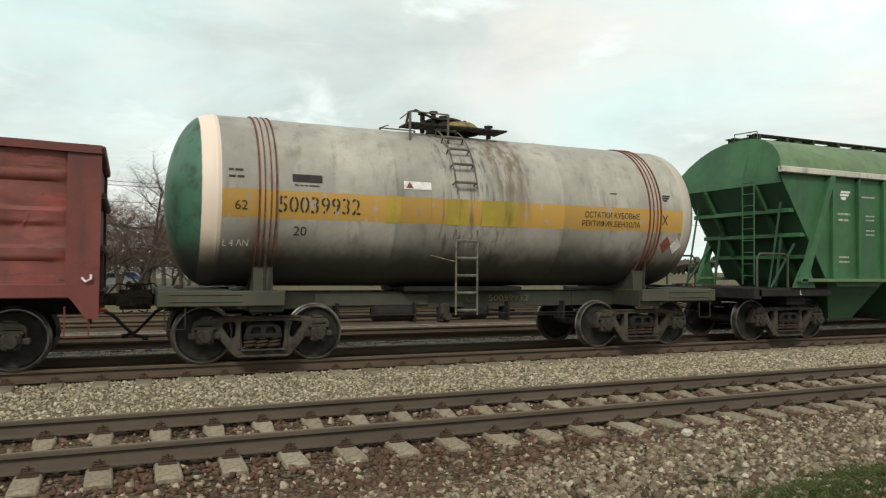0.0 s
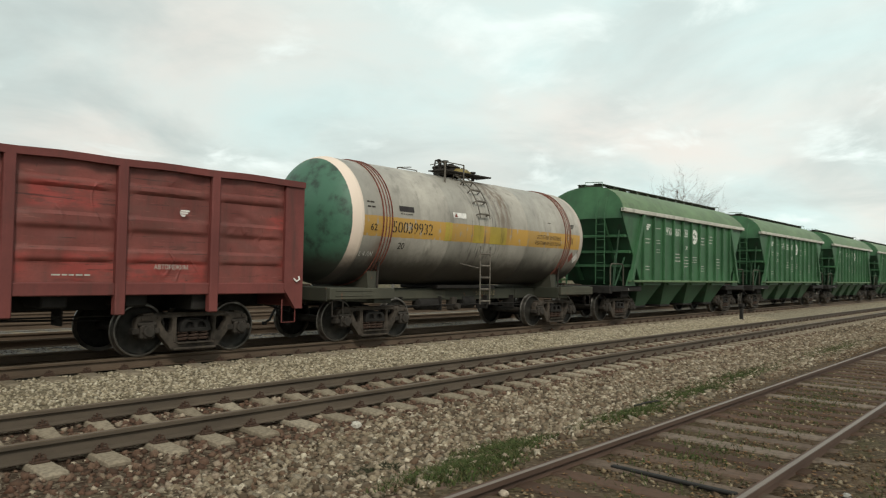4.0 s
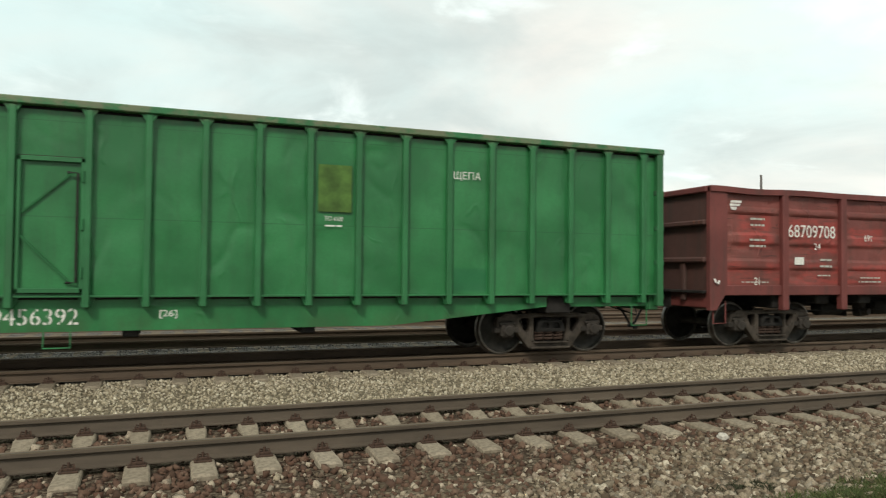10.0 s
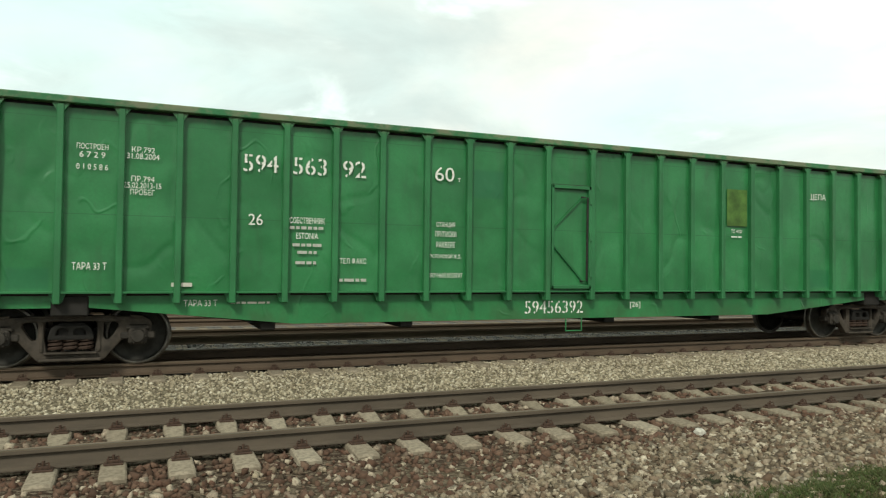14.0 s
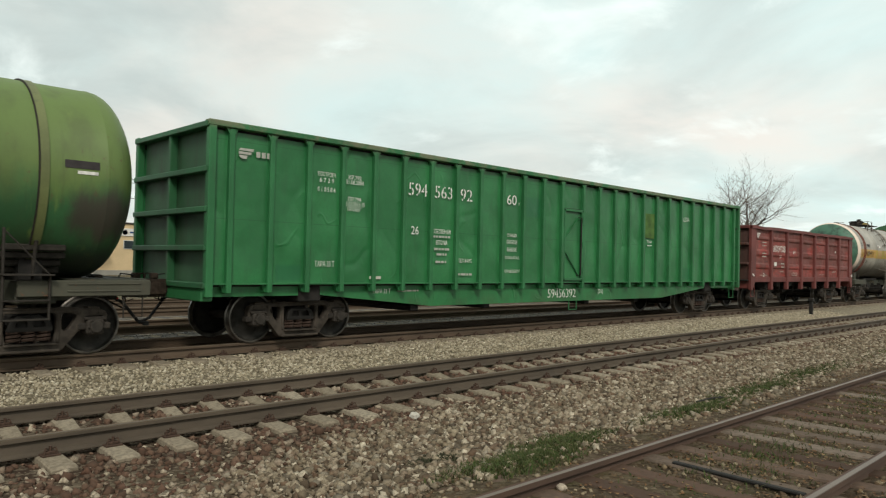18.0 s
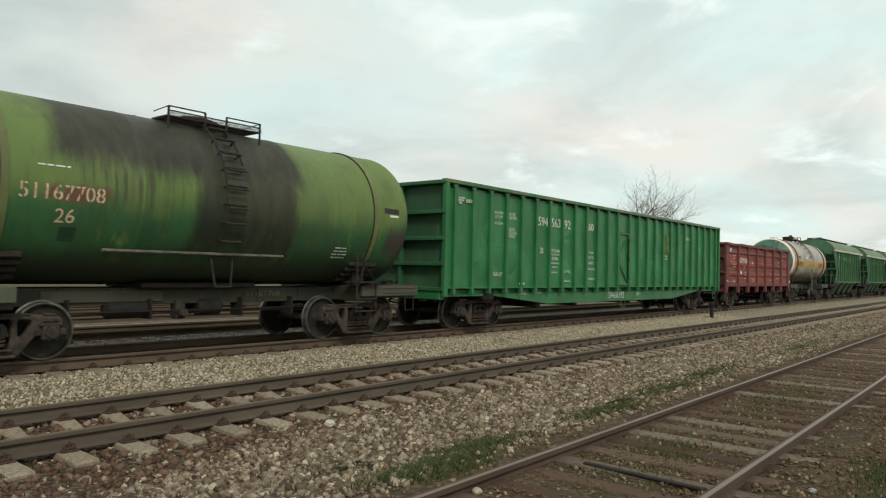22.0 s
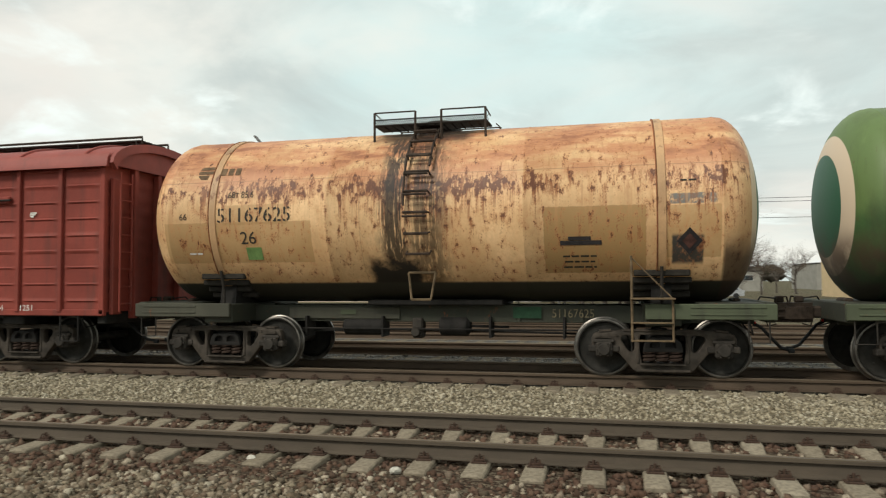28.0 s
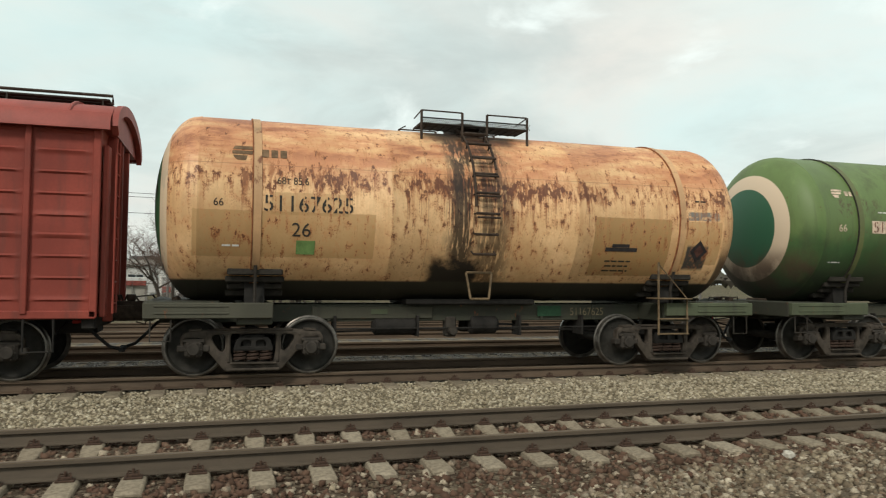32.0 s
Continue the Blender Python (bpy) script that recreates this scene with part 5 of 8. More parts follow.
def tank_wagon(label, shell, strap, ladder_iron, frames, timber=True, rods=False, lower=1.32, ladder_x=0.0, platform_x=0.0, rail_drop=0.0):
    w = thing("tank_wagon", label, "tank wagon", "freight train")
    part("tank", barrel(), shell, w)
    for sx in (-1, 1):
        if rods:
            for k, dx in enumerate((-0.14, -0.05, 0.05, 0.14)):
                part("strap", ring_of(sx * 3.92 + dx, 0.025, 0.028), M["red_rust"], w, "rust-red strap" if k == 0 else "")
            part("strap_plate", ring_of(sx * 3.92, 0.24, 0.012), strap, w)
        else:
            part("strap", ring_of(sx * 3.9, 0.13, 0.022), strap, w)
            part("strap_edge", ring_of(sx * 3.9 - 0.075, 0.02, 0.03), M["strap_rust"] if shell is M["tank_d"] else M["iron"], w)
        for deg in (-38,):
            p = at_tank(sx * 3.9, deg, 0.03)
            part("strap_bolt", Shape().tube([p, (p[0], -1.16, 1.45), (p[0], -1.16, 1.2)], 0.028, 7), M["iron"], w)
        # saddle under the tank
        arc = [(-0.98 + 1.96 * i / 16) for i in range(17)]
        pts = [(-1.02, 1.2)] + [(y, TZ - math.sqrt((TR + 0.004) ** 2 - y * y)) for y in arc] + [(1.02, 1.2)]
        part("saddle", Shape().prism(pts, "x", sx * 3.9 - 0.16, sx * 3.9 + 0.16), M["frame_green"] if not timber else M["steel_dark"], w)
        if timber:
            for side in (-1, 1):
                for j in range(4):
                    z = 1.36 + 0.115 * j
                    y = -math.sqrt(max(0.01, TR ** 2 - (TZ - z - 0.05) ** 2)) - 0.02
                    half = 0.47 - 0.03 * (j % 2)
                    part("timber_block", Shape().box(sx * 3.9 - half, sx * 3.9 + half, *sorted((side * (-y), side * (-y - 0.16))), z - 0.05, z + 0.055, 0.02), M["timber"], w)
        # end of the frame
        s = Shape().box(*sorted((sx * 5.56, sx * 3.62)), -1.47, -1.37, 0.97, 1.215, 0.012)
        s.box(*sorted((sx * 5.4, sx * 4.3)), -1.485, -1.465, 1.15, 1.175, 0.004).box(*sorted((sx * 5.4, sx * 4.3)), -1.485, -1.465, 1.04, 1.065, 0.004)
        part("side_sill", s, frames[0 if sx < 0 else 1], w)
        part("side_sill", Shape().box(*sorted((sx * 5.56, sx * 3.62)), 1.37, 1.47, 0.97, 1.215, 0.012), frames[0], w)
        part("headstock", Shape().box(*sorted((sx * 5.56, sx * 5.40)), -1.37, 1.37, 0.93, 1.24, 0.02), M["frame_dark"], w)
        part("pivot_beam", Shape().box(sx * 3.9 - 0.28, sx * 3.9 + 0.28, -1.37, 1.37, 0.86, 1.2, 0.02), M["frame_dark"], w)
        part("deck_plate", Shape().box(*sorted((sx * 5.5, sx * 4.45)), -1.36, 1.36, 1.2, 1.225, 0.006), M["frame_dark"], w)
        part("corner_step", Shape().tube([(sx * 5.45, -1.42, 0.98), (sx * 5.45, -1.42, 0.62), (sx * 5.15, -1.42, 0.62), (sx * 5.15, -1.42, 0.98)], 0.014, 6), M["iron"], w)
    s = Shape().box(-5.4, 5.4, -0.46, -0.34, 0.85, 1.16, 0.012).box(-5.4, 5.4, 0.34, 0.46, 0.85, 1.16, 0.012).box(-5.4, 5.4, -0.34, 0.34, 1.10, 1.13, 0.005)
    for x in (-2.6, -1.5, 1.5, 2.6):
        s.box(x - 0.03, x + 0.03, -0.49, -0.45, 0.86, 1.15, 0.008)
    part("centre_sill", s, M["frame_dark"], w)
    part("rolled_plate", Shape().box(-2.9, -0.7, -0.5, -0.46, 0.90, 1.12, 0.05), M["frame_green"], w)
    part("centre_cradle", Shape().box(-1.25, 1.25, -0.7, 0.7, 1.16, 1.26, 0.02), M["steel_dark"], w)
    part("drain_valve", Shape().lathe(((0.0, 0.62), (0.11, 0.62), (0.13, 0.66), (0.13, 0.9), (0.19, 0.94), (0.19, 1.22)), "z", (0.1, 0, 0), 14), M["steel_dark"], w)
    # ladder up the near side
    x0, x1 = ladder_x - 0.21, ladder_x + 0.21
    for x in (x0, x1):
        if rods:
            part("ladder_rail", Shape().tube([at_tank(x, d, 0.13) for d in range(10, 70, 6)], 0.016, 6), ladder_iron, w)
            part("ladder_rail", Shape().tube([(x, -(TR + 0.12), 2.3), (x, -(TR + 0.13), lower)], 0.018, 6), ladder_iron, w)
        else:
            part("ladder_rail", Shape().tube([at_tank(x, d, 0.10) for d in range(2 if x == x0 else 26, 76, 6)], 0.022, 6), ladder_iron, w)
    for d in range(14, 72, 13) if rods else range(-26, 76, 12):
        out = 0.13 if rods else 0.12
        s = Shape().tube([at_tank(x0, d, out), at_tank(x1, d, out)], 0.026 if rods else 0.024, 6)
        if not rods and d > -4:
            s.tube([at_tank(x0, d - 2.2, out + 0.05), at_tank(x1, d - 2.2, out + 0.05)], 0.020, 6)
        for x in (x0, x1):
            s.tube([at_tank(x, d, out), at_tank(x, d, 0.0)], 0.016, 5)
        part("rung", s, ladder_iron, w)
    if rods:
        z = 2.1
        while z > lower - 0.02:
            part("rung", Shape().tube([(x0, -(TR + 0.12), z), (x1, -(TR + 0.12), z)], 0.026, 6), ladder_iron, w)
            z -= 0.31
        part("ladder_stay", Shape().tube([(x0, -(TR + 0.12), 1.72), at_tank(x0 - 0.3, -38, 0.0)], 0.014, 5), ladder_iron, w)
    else:
        top, y = at_tank(x0, -41, 0.03)[2], at_tank(x0, -41, 0.06)[1]
        s = Shape().tube([(x0 - 0.03, y, top), (x1 + 0.03, y, top)], 0.022, 6).tube([(x0 + 0.04, y - 0.06, lower), (x1 - 0.04, y - 0.06, lower)], 0.022, 6)
        for x, e in ((x0, 1), (x1, -1)):
            s.tube([(x - e * 0.03, y, top), (x + e * 0.04, y - 0.06, lower)], 0.022, 6)
        part("stirrup", s, M["iron_brown"] if shell is M["tank_d"] else ladder_iron, w)
    # platform and rail on top
    deck, rail_top = (TZ + TR + 0.06, TZ + TR + 0.25) if rods else (4.445 - rail_drop * 0.5, 4.66 - rail_drop)
    for sy in (-1, 1):
        s = Shape()
        for k in range(9):
            y = sy * (0.30 + 0.065 * k)
            s.box(platform_x - 1.06, platform_x + 1.02, y - 0.012, y + 0.012, deck - 0.02, deck + 0.01, 0.003)
        for k in range(14):
            x = platform_x - 1.05 + k * 0.157
            s.box(x - 0.01, x + 0.01, *sorted((sy * 0.29, sy * 0.84)), deck - 0.03, deck, 0.003)
        part("grating", s, M["iron"], w)
        if not rods:
            # open mesh along the edge of the deck
            s = Shape().tube([(platform_x - 1.06, sy * 0.88, deck + 0.085), (platform_x + 1.02, sy * 0.88, deck + 0.085)], 0.012, 5)
            s.tube([(platform_x - 1.06, sy * 0.88, deck - 0.02), (platform_x + 1.02, sy * 0.88, deck - 0.02)], 0.014, 5)
            for k in range(52):
                x = platform_x - 1.06 + 0.04 * k
                s.tube([(x, sy * 0.88, deck - 0.02), (x + 0.08, sy * 0.88, deck + 0.085)], 0.006, 3).tube([(x + 0.08, sy * 0.88, deck - 0.02), (x, sy * 0.88, deck + 0.085)], 0.006, 3)
            part("edge_mesh", s, M["iron"], w)
        for a, b in (((-1.05, -0.28),) if rods else ((-1.05, -0.28), (0.20, 1.0))):
            y = sy * 0.88
            low = TZ + math.sqrt(TR ** 2 - 0.88 ** 2) - 0.10
            s = Shape().tube([(platform_x + a, y, rail_top), (platform_x + b, y, rail_top)], 0.014, 6)
            for x in (a, b):
                s.tube([(platform_x + x, y, low - 0.06), (platform_x + x, y, rail_top)], 0.024, 6)
            part("handrail", s, ladder_iron, w)
            x = platform_x + (a if a < 0 else b)
            part("handrail", Shape().tube([(x, y, rail_top), (x, sy * 0.35, rail_top - 0.04)], 0.012, 5), ladder_iron, w)
    s = Shape().lathe(((0.36, 4.30), (0.36, 4.52), (0.40, 4.53), (0.40, 4.56), (0.3, 4.60), (0.0, 4.62)), "z", (platform_x + 0.0, 0, 0), 20)
    part("hatch", s, M["iron"], w)
    part("hatch_bolts", Shape().tube([(platform_x - 0.34, -0.3, 4.46), (platform_x - 0.34, -0.3, 4.56)], 0.03, 6).tube([(platform_x + 0.34, -0.3, 4.46), (platform_x + 0.34, -0.3, 4.56)], 0.03, 6), M["iron"], w)
    brake_gear(w, -0.2, 0.98)
    running_gear(w, 7.8, 6.01)
    return w


def end_steps(w, iron):
    """Steps, small landing and grab bars at the front corner."""
    x = 3.42
    s = Shape().tube([(x, -1.5, 0.62), (x, -1.5, 1.98)], 0.022, 6).tube([(x + 0.62, -1.5, 0.62), (x + 0.62, -1.5, 1.30)], 0.02, 6)
    s.tube([(x, -1.5, 1.95), (x + 0.62, -1.5, 1.30)], 0.012, 5)
    part("grab_bar", s, iron, w)
    for z in (0.64, 0.92):
        part("step", Shape().box(x, x + 0.62, -1.56, -1.44, z - 0.012, z + 0.012, 0.004), iron, w)
    part("landing", Shape().box(x - 0.02, x + 0.66, -1.62, -1.1, 1.285, 1.31, 0.006), iron, w)


def build_silver():
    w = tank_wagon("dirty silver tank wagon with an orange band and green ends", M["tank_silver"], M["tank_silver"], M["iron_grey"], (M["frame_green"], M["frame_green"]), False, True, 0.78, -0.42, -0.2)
    surf = ("tank", TR + 0.007, TZ)
    word(w, "50039932", -3.06, 2.63, 0.27, M["black"], surf, 1.38, "black stencilled number")
    word(w, "62", -4.34, 2.59, 0.15, M["black"], surf, 0.2)
    word(w, "20", -3.38, 2.20, 0.15, M["black"], surf, 0.22)
    word(w, "ОСТАТКИ КУБОВЫЕ", 2.86, 2.69, 0.12, M["black"], surf, 1.32)
    word(w, "РЕКТИФИК.БЕНЗОЛА", 2.84, 2.52, 0.12, M["black"], surf, 1.40)
    word(w, "X", 4.17, 2.64, 0.2, M["black"], surf, 0.15)
    word(w, "L 4 ΛN", -4.40, 1.99, 0.11, M["sign_white"], surf, 0.4)
    stripe(w, -3.28, 3.07, 0.5, 0.13, M["smear"], surf, "smear", "black painted-out bar")
    lines(w, -3.28, 2.95, 0.5, 0.06, 1, M["black"], surf)
    stripe(w, -1.32, 3.06, 0.52, 0.14, M["sign_white"], surf, "warning_plate", "white plate with a red triangle")
    part("warning_sign", Shape().add([on_side(("tank", TR + 0.012, TZ))(-1.54, 3.01), on_side(("tank", TR + 0.012, TZ))(-1.40, 3.01), on_side(("tank", TR + 0.012, TZ))(-1.47, 3.12)], [(0, 1, 2)]), M["hazard_red"], w)
    for x, ww in ((-1.77, 0.26), (-0.55, 0.42), (0.32, 0.75)):
        stripe(w, x, 2.62, ww, 0.47, M["yellow"], ("tank", TR + 0.005, TZ), "yellow_patch", "dirty yellow paint patch")
    lay = on_side(("tank", TR + 0.009, TZ))
    for x, z, m in ((4.28, 2.14, "hazard_red"), (4.55, 2.12, "sign_white")):
        part("hazard_diamond", Shape().add([lay(x - 0.15, z), lay(x, z - 0.17), lay(x + 0.15, z), lay(x, z + 0.17)], [(0, 1, 2, 3)]), M[m], w)
    lines(w, -4.42, 3.1, 0.26, 0.22, 2, M["black"], surf)
    lines(w, 2.9, 3.13, 0.24, 0.07, 1, M["black"], surf)
    emblem(w, 4.2, 3.1, 0.08, M["black"], surf, False)
    word(w, "50039932", 1.05, 1.03, 0.12, M["sill_text"], ("flat", -0.507), 0.9)
    # valves and the yellow cover on top
    part("valve_cover", Shape().lathe(((0.42, 4.30), (0.42, 4.40), (0.3, 4.50), (0.0, 4.54)), "z", (0.05, -0.2, 0), 10), M["yellow_dirty"], w, "dirty yellow hatch cover")
    for x, h in ((-0.75, 0.36), (-0.52, 0.40), (-0.3, 0.33), (0.7, 0.22)):
        s = Shape().lathe(((0.05, 4.25), (0.05, 4.25 + h), (0.09, 4.25 + h), (0.09, 4.29 + h), (0.0, 4.30 + h)), "z", (x, -0.25, 0), 9)
        part("valve", s, M["iron"], w)
    part("pipe", Shape().tube([(-1.15, -0.4, 4.35), (-1.1, -0.4, 4.6), (-0.95, -0.4, 4.65), (-0.6, -0.35, 4.55), (0.0, -0.3, 4.5)], 0.025, 6), M["iron"], w)
    return w


def build_green(label, shell, number, tail, rail, lad_x=0.05):
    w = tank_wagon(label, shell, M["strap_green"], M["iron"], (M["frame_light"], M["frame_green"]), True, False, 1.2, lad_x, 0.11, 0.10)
    surf = ("tank", TR + 0.007, TZ)
    emblem(w, -4.42, 3.48, 0.11, M["pale_patch"], surf)
    word(w, "66", -4.38, 2.75, 0.15, M["pale_patch"], surf, 0.2)
    if tail:
        stripe(w, -2.95, 2.79, 1.34, 0.26, M["pale_patch"], ("tank", TR + 0.004, TZ), "pale_patch", "pale weathered paint patch")
        word(w, number, -2.95, 2.79, 0.22, M["rust_red"], surf, 1.25, "rust-coloured stencilled number")
        word(w, "26", -3.0, 2.44, 0.17, M["pale_pink"], surf, 0.22)
        stripe(w, -2.92, 2.13, 0.32, 0.26, M["patch_olive"], surf, "green_patch")
    else:
        word(w, number, -3.05, 2.69, 0.24, M["pale_pink"], surf, 1.3, "white stencilled number")
        word(w, "26", -3.0, 2.33, 0.22, M["pale_pink"], surf, 0.3)
        stripe(w, -2.92, 2.05, 0.26, 0.22, M["patch_dark"], surf, "dark_patch")
    lines(w, -3.2, 3.1, 0.6, 0.07, 1, M["white"], surf)
    lines(w, -4.45, 2.05, 0.3, 0.07, 1, M["white"], surf)
    lines(w, 3.0, 1.95, 0.5, 0.28, 4, M["white"], surf)
    stripe(w, 4.42, 2.98, 0.5, 0.12, M["smear"], surf, "smear")
    stripe(w, 4.50, 2.86, 0.3, 0.05, M["sign_white"], surf, "pale_plate")
    word(w, number, 1.6, 1.03, 0.11, M["sill_text"], ("flat", -0.507), 0.9)
    if rail:
        part("side_rail", Shape().tube([at_tank(-2.3, -37, 0.05), at_tank(1.45, -37, 0.05)], 0.03, 7), M["iron_grey"], w)
    end_steps(w, M["iron"])
    return w


def build_cream():
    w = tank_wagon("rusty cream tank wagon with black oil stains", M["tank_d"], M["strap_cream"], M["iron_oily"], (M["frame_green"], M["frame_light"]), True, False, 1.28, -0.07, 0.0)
    surf = ("tank", TR + 0.007, TZ)
    word(w, "51167625", -3.09, 2.80, 0.26, M["black"], surf, 1.42, "black stencilled number")
    word(w, "26", -3.21, 2.39, 0.22, M["black"], surf, 0.3)
    word(w, "66", -4.49, 2.79, 0.12, M["black"], surf, 0.15)
    word(w, "68т 85.6", -3.35, 3.17, 0.12, M["black"], surf, 0.5)
    emblem(w, -4.15, 3.62, 0.15, M["smear_pale"], surf)
    stripe(w, -3.13, 2.11, 0.3, 0.22, M["patch_green"], surf, "green_patch", "small green painted patch")
    stripe(w, 2.64, 2.20, 0.66, 0.07, M["smear"], surf, "smear")
    stripe(w, 2.62, 2.27, 0.36, 0.06, M["smear"], surf, "smear")
    lines(w, 2.62, 1.90, 0.7, 0.26, 3, M["black"], surf)
    lines(w, -4.3, 2.12, 0.3, 0.09, 1, M["sign_white"], surf)
    lines(w, 4.3, 3.15, 0.34, 0.08, 1, M["black"], surf)
    lay = on_side(("tank", TR + 0.009, TZ))
    part("hazard_diamond", Shape().add([lay(4.12, 2.2), lay(4.31, 1.99), lay(4.5, 2.2), lay(4.31, 2.41)], [(0, 1, 2, 3)]), M["smear"], w)
    part("hazard_diamond", Shape().add([on_side(("tank", TR + 0.013, TZ))(4.31 + a, 2.2 + b) for a, b in ((-0.11, 0), (0, -0.12), (0.11, 0), (0, 0.12))], [(0, 1, 2, 3)]), M["hazard_dull"], w)
    word(w, "51167625", 2.45, 1.02, 0.15, M["sill_text"], ("flat", -0.507), 0.72)
    stripe(w, -1.7, 1.03, 0.3, 0.09, M["frame_light"], ("flat", -0.52), "pale_patch")
    stripe(w, 1.65, 1.03, 0.5, 0.2, M["patch_dark"], ("flat", -0.497), "green_patch")
    end_steps(w, M["iron_brown"])
    return w


# ---- open and covered wagons ----
def dented(x0, x1, z0, z1, y, ridges, depth, dent, seed, nu=12, nv=24, margin=0.12, crease=0.0):
    """A pressed sheet on the near side (y < 0) or far side: horizontal ridges and dents."""
    sgn = -1 if y < 0 else 1

    def fn(a, b):
        x, z = x0 + (x1 - x0) * a, z0 + (z1 - z0) * b
        edge = min(1.0, min(a, 1 - a) / margin)
        off = dent * edge * (noise.noise(Vector((x * 0.9, z * 1.1, seed))) + 0.5 * noise.noise(Vector((x * 2.6, z * 3.0, seed + 7))))
        if crease:
            fold = abs(noise.noise(Vector((x * 1.1 + z * 0.5, z * 0.9, seed + 31))))
            off -= crease * edge * max(0.0, 1 - fold / 0.07) * min(1.0, max(0.0, 6 * noise.noise(Vector((x * 0.6, z * 0.7, seed + 77)))))
        for r, half in ridges:
            d = abs(z - r) / half
            if d < 1:
                off += depth * edge * min(1.0, 2.4 * (1 - d))
        return (x, y + sgn * off, z)
    return Shape().sheet(fn, nu, nv)


def red_extra(n, c):
    e = warp(n, 0.22, 3.0, (1, 1, 2.0), 7)
    x, z = n.math("ADD", n.x, e), n.math("ADD", n.z, n.mul(e, 0.7))
    worn = n.step(n.noise(3.6, 7, (0.6, 1, 2.2), 8, 0.68), 0.36, 0.52)
    low = n.mul(n.between(z, 1.36, 1.80, 0.05), n.step(n.noise(0.7, 2, shift=3), 0.40, 0.56))
    fresh = n.mul(low, 0.9)
    for x0, x1, z0, z1 in ((-5.45, -4.55, 2.10, 2.82), (-4.1, -2.65, 2.02, 2.78), (-2.25, -1.2, 2.20, 2.62), (3.0, 4.1, 1.3, 1.72), (5.35, 5.8, 2.35, 2.62), (0.0, 0.7, 2.3, 2.7), (1.1, 2.2, 2.5, 2.9)):
        fresh = n.most(fresh, n.mul(n.between(x, x0, x1, 0.10), n.between(z, z0, z1, 0.05)))
    c = n.mix(n.mul(fresh, worn, 0.62), c, (0.34, 0.050, 0.041))
    grey = n.mul(n.step(n.noise(1.6, 7, (1, 1, 2.4), 13, 0.66), 0.47, 0.64), 0.55)
    c = n.mix(grey, c, (0.120, 0.048, 0.038))
    scuff = n.step(n.noise(4.0, 6, (0.5, 1, 5.0), 29, 0.7), 0.60, 0.68)
    c = n.mix(n.mul(scuff, 0.35), c, (0.33, 0.13, 0.10))
    scrape = n.step(n.noise(2.6, 7, (0.35, 1, 7.0), 45, 0.7), 0.60, 0.66)
    c = n.mix(n.mul(scrape, 0.75), c, (0.045, 0.022, 0.018))
    return n.mix(n.mul(n.step(n.noise(9, 7, (1, 1, 0.6), 5, 0.7), 0.64, 0.70), 0.7), c, (0.035, 0.02, 0.017))


def chip_extra(n, c):
    """Scraped top edge, joints of the sheets, darker touched-up rectangles."""
    z = n.math("ADD", n.z, warp(n, 0.10, 4.0, (1.5, 1, 1), 9))
    top = n.mul(n.step(z, 3.74, 3.92), n.step(n.noise(3.0, 6, (1.4, 1, 0.5), 23, 0.68), 0.44, 0.60))
    c = n.mix(n.mul(top, 0.45), c, (0.14, 0.16, 0.085))
    joint = n.most(n.between(n.z, 2.300, 2.312, 0.004), n.between(n.z, 3.700, 3.710, 0.004))
    c = n.mix(n.mul(joint, 0.5), c, (0.012, 0.06, 0.022))
    for x0, x1, z0, z1 in ((-2.02, -1.40, 2.85, 3.35), (6.3, 6.95, 1.22, 1.62), (-9.3, -8.75, 1.2, 1.5)):
        c = n.mix(n.mul(n.between(n.x, x0, x1, 0.03), n.between(n.z, z0, z1, 0.04), 0.5), c, (0.012, 0.105, 0.045))
    low = n.mul(n.step(z, 0.98, 0.70), n.step(n.noise(2.2, 6, (1, 1, 0.6), 41), 0.40, 0.62))
    return n.mix(n.mul(low, 0.35), c, (0.055, 0.075, 0.035))


def post_extra(n, c):
    """Paint rubbed to bare tan steel along the top rail; on post tops it paints pale light."""
    top = n.mul(n.step(n.math("ADD", n.z, warp(n, 0.14, 5.0, (1, 1, 1), 9)), 3.80, 3.98), n.step(n.noise(2.4, 7, (0.8, 1, 1), 23, 0.7), 0.42, 0.58))
    return n.mix(n.mul(top, 0.7), c, (0.185, 0.165, 0.105))


M["gondola"] = paint("worn_red_gondola", (0.185, 0.053, 0.044), 0.3, 0.4, 0.6, red_extra, 4.0, fade=(0.225, 0.064, 0.052), relief=0.5, dent=1.6, wavy=2.2, crease=1.2)
M["gondola_frame"] = paint("red_gondola_frame", (0.160, 0.042, 0.036), 0.4, 0.5, 0.6, None, 6.0, dent=0.6)
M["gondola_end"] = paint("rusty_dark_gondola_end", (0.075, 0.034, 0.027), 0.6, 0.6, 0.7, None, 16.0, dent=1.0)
M["wood_green"] = paint("green_chip_wagon", (0.025, 0.163, 0.052), 0.08, 0.20, 0.33, chip_extra, 3.0, fade=(0.034, 0.198, 0.066), relief=0.40, dent=1.2, wavy=0.9, crease=0.7)
M["wood_post"] = paint("green_chip_post", (0.026, 0.155, 0.053), 0.12, 0.3, 0.45, post_extra, 7.0)
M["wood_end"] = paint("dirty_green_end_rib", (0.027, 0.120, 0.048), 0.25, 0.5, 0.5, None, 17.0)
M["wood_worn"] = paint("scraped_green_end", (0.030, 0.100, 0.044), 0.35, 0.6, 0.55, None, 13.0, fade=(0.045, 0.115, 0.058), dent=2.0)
M["khaki"] = plain("khaki_patch", (0.075, 0.152, 0.032), 0.6, 0, 0.45, 2.5)
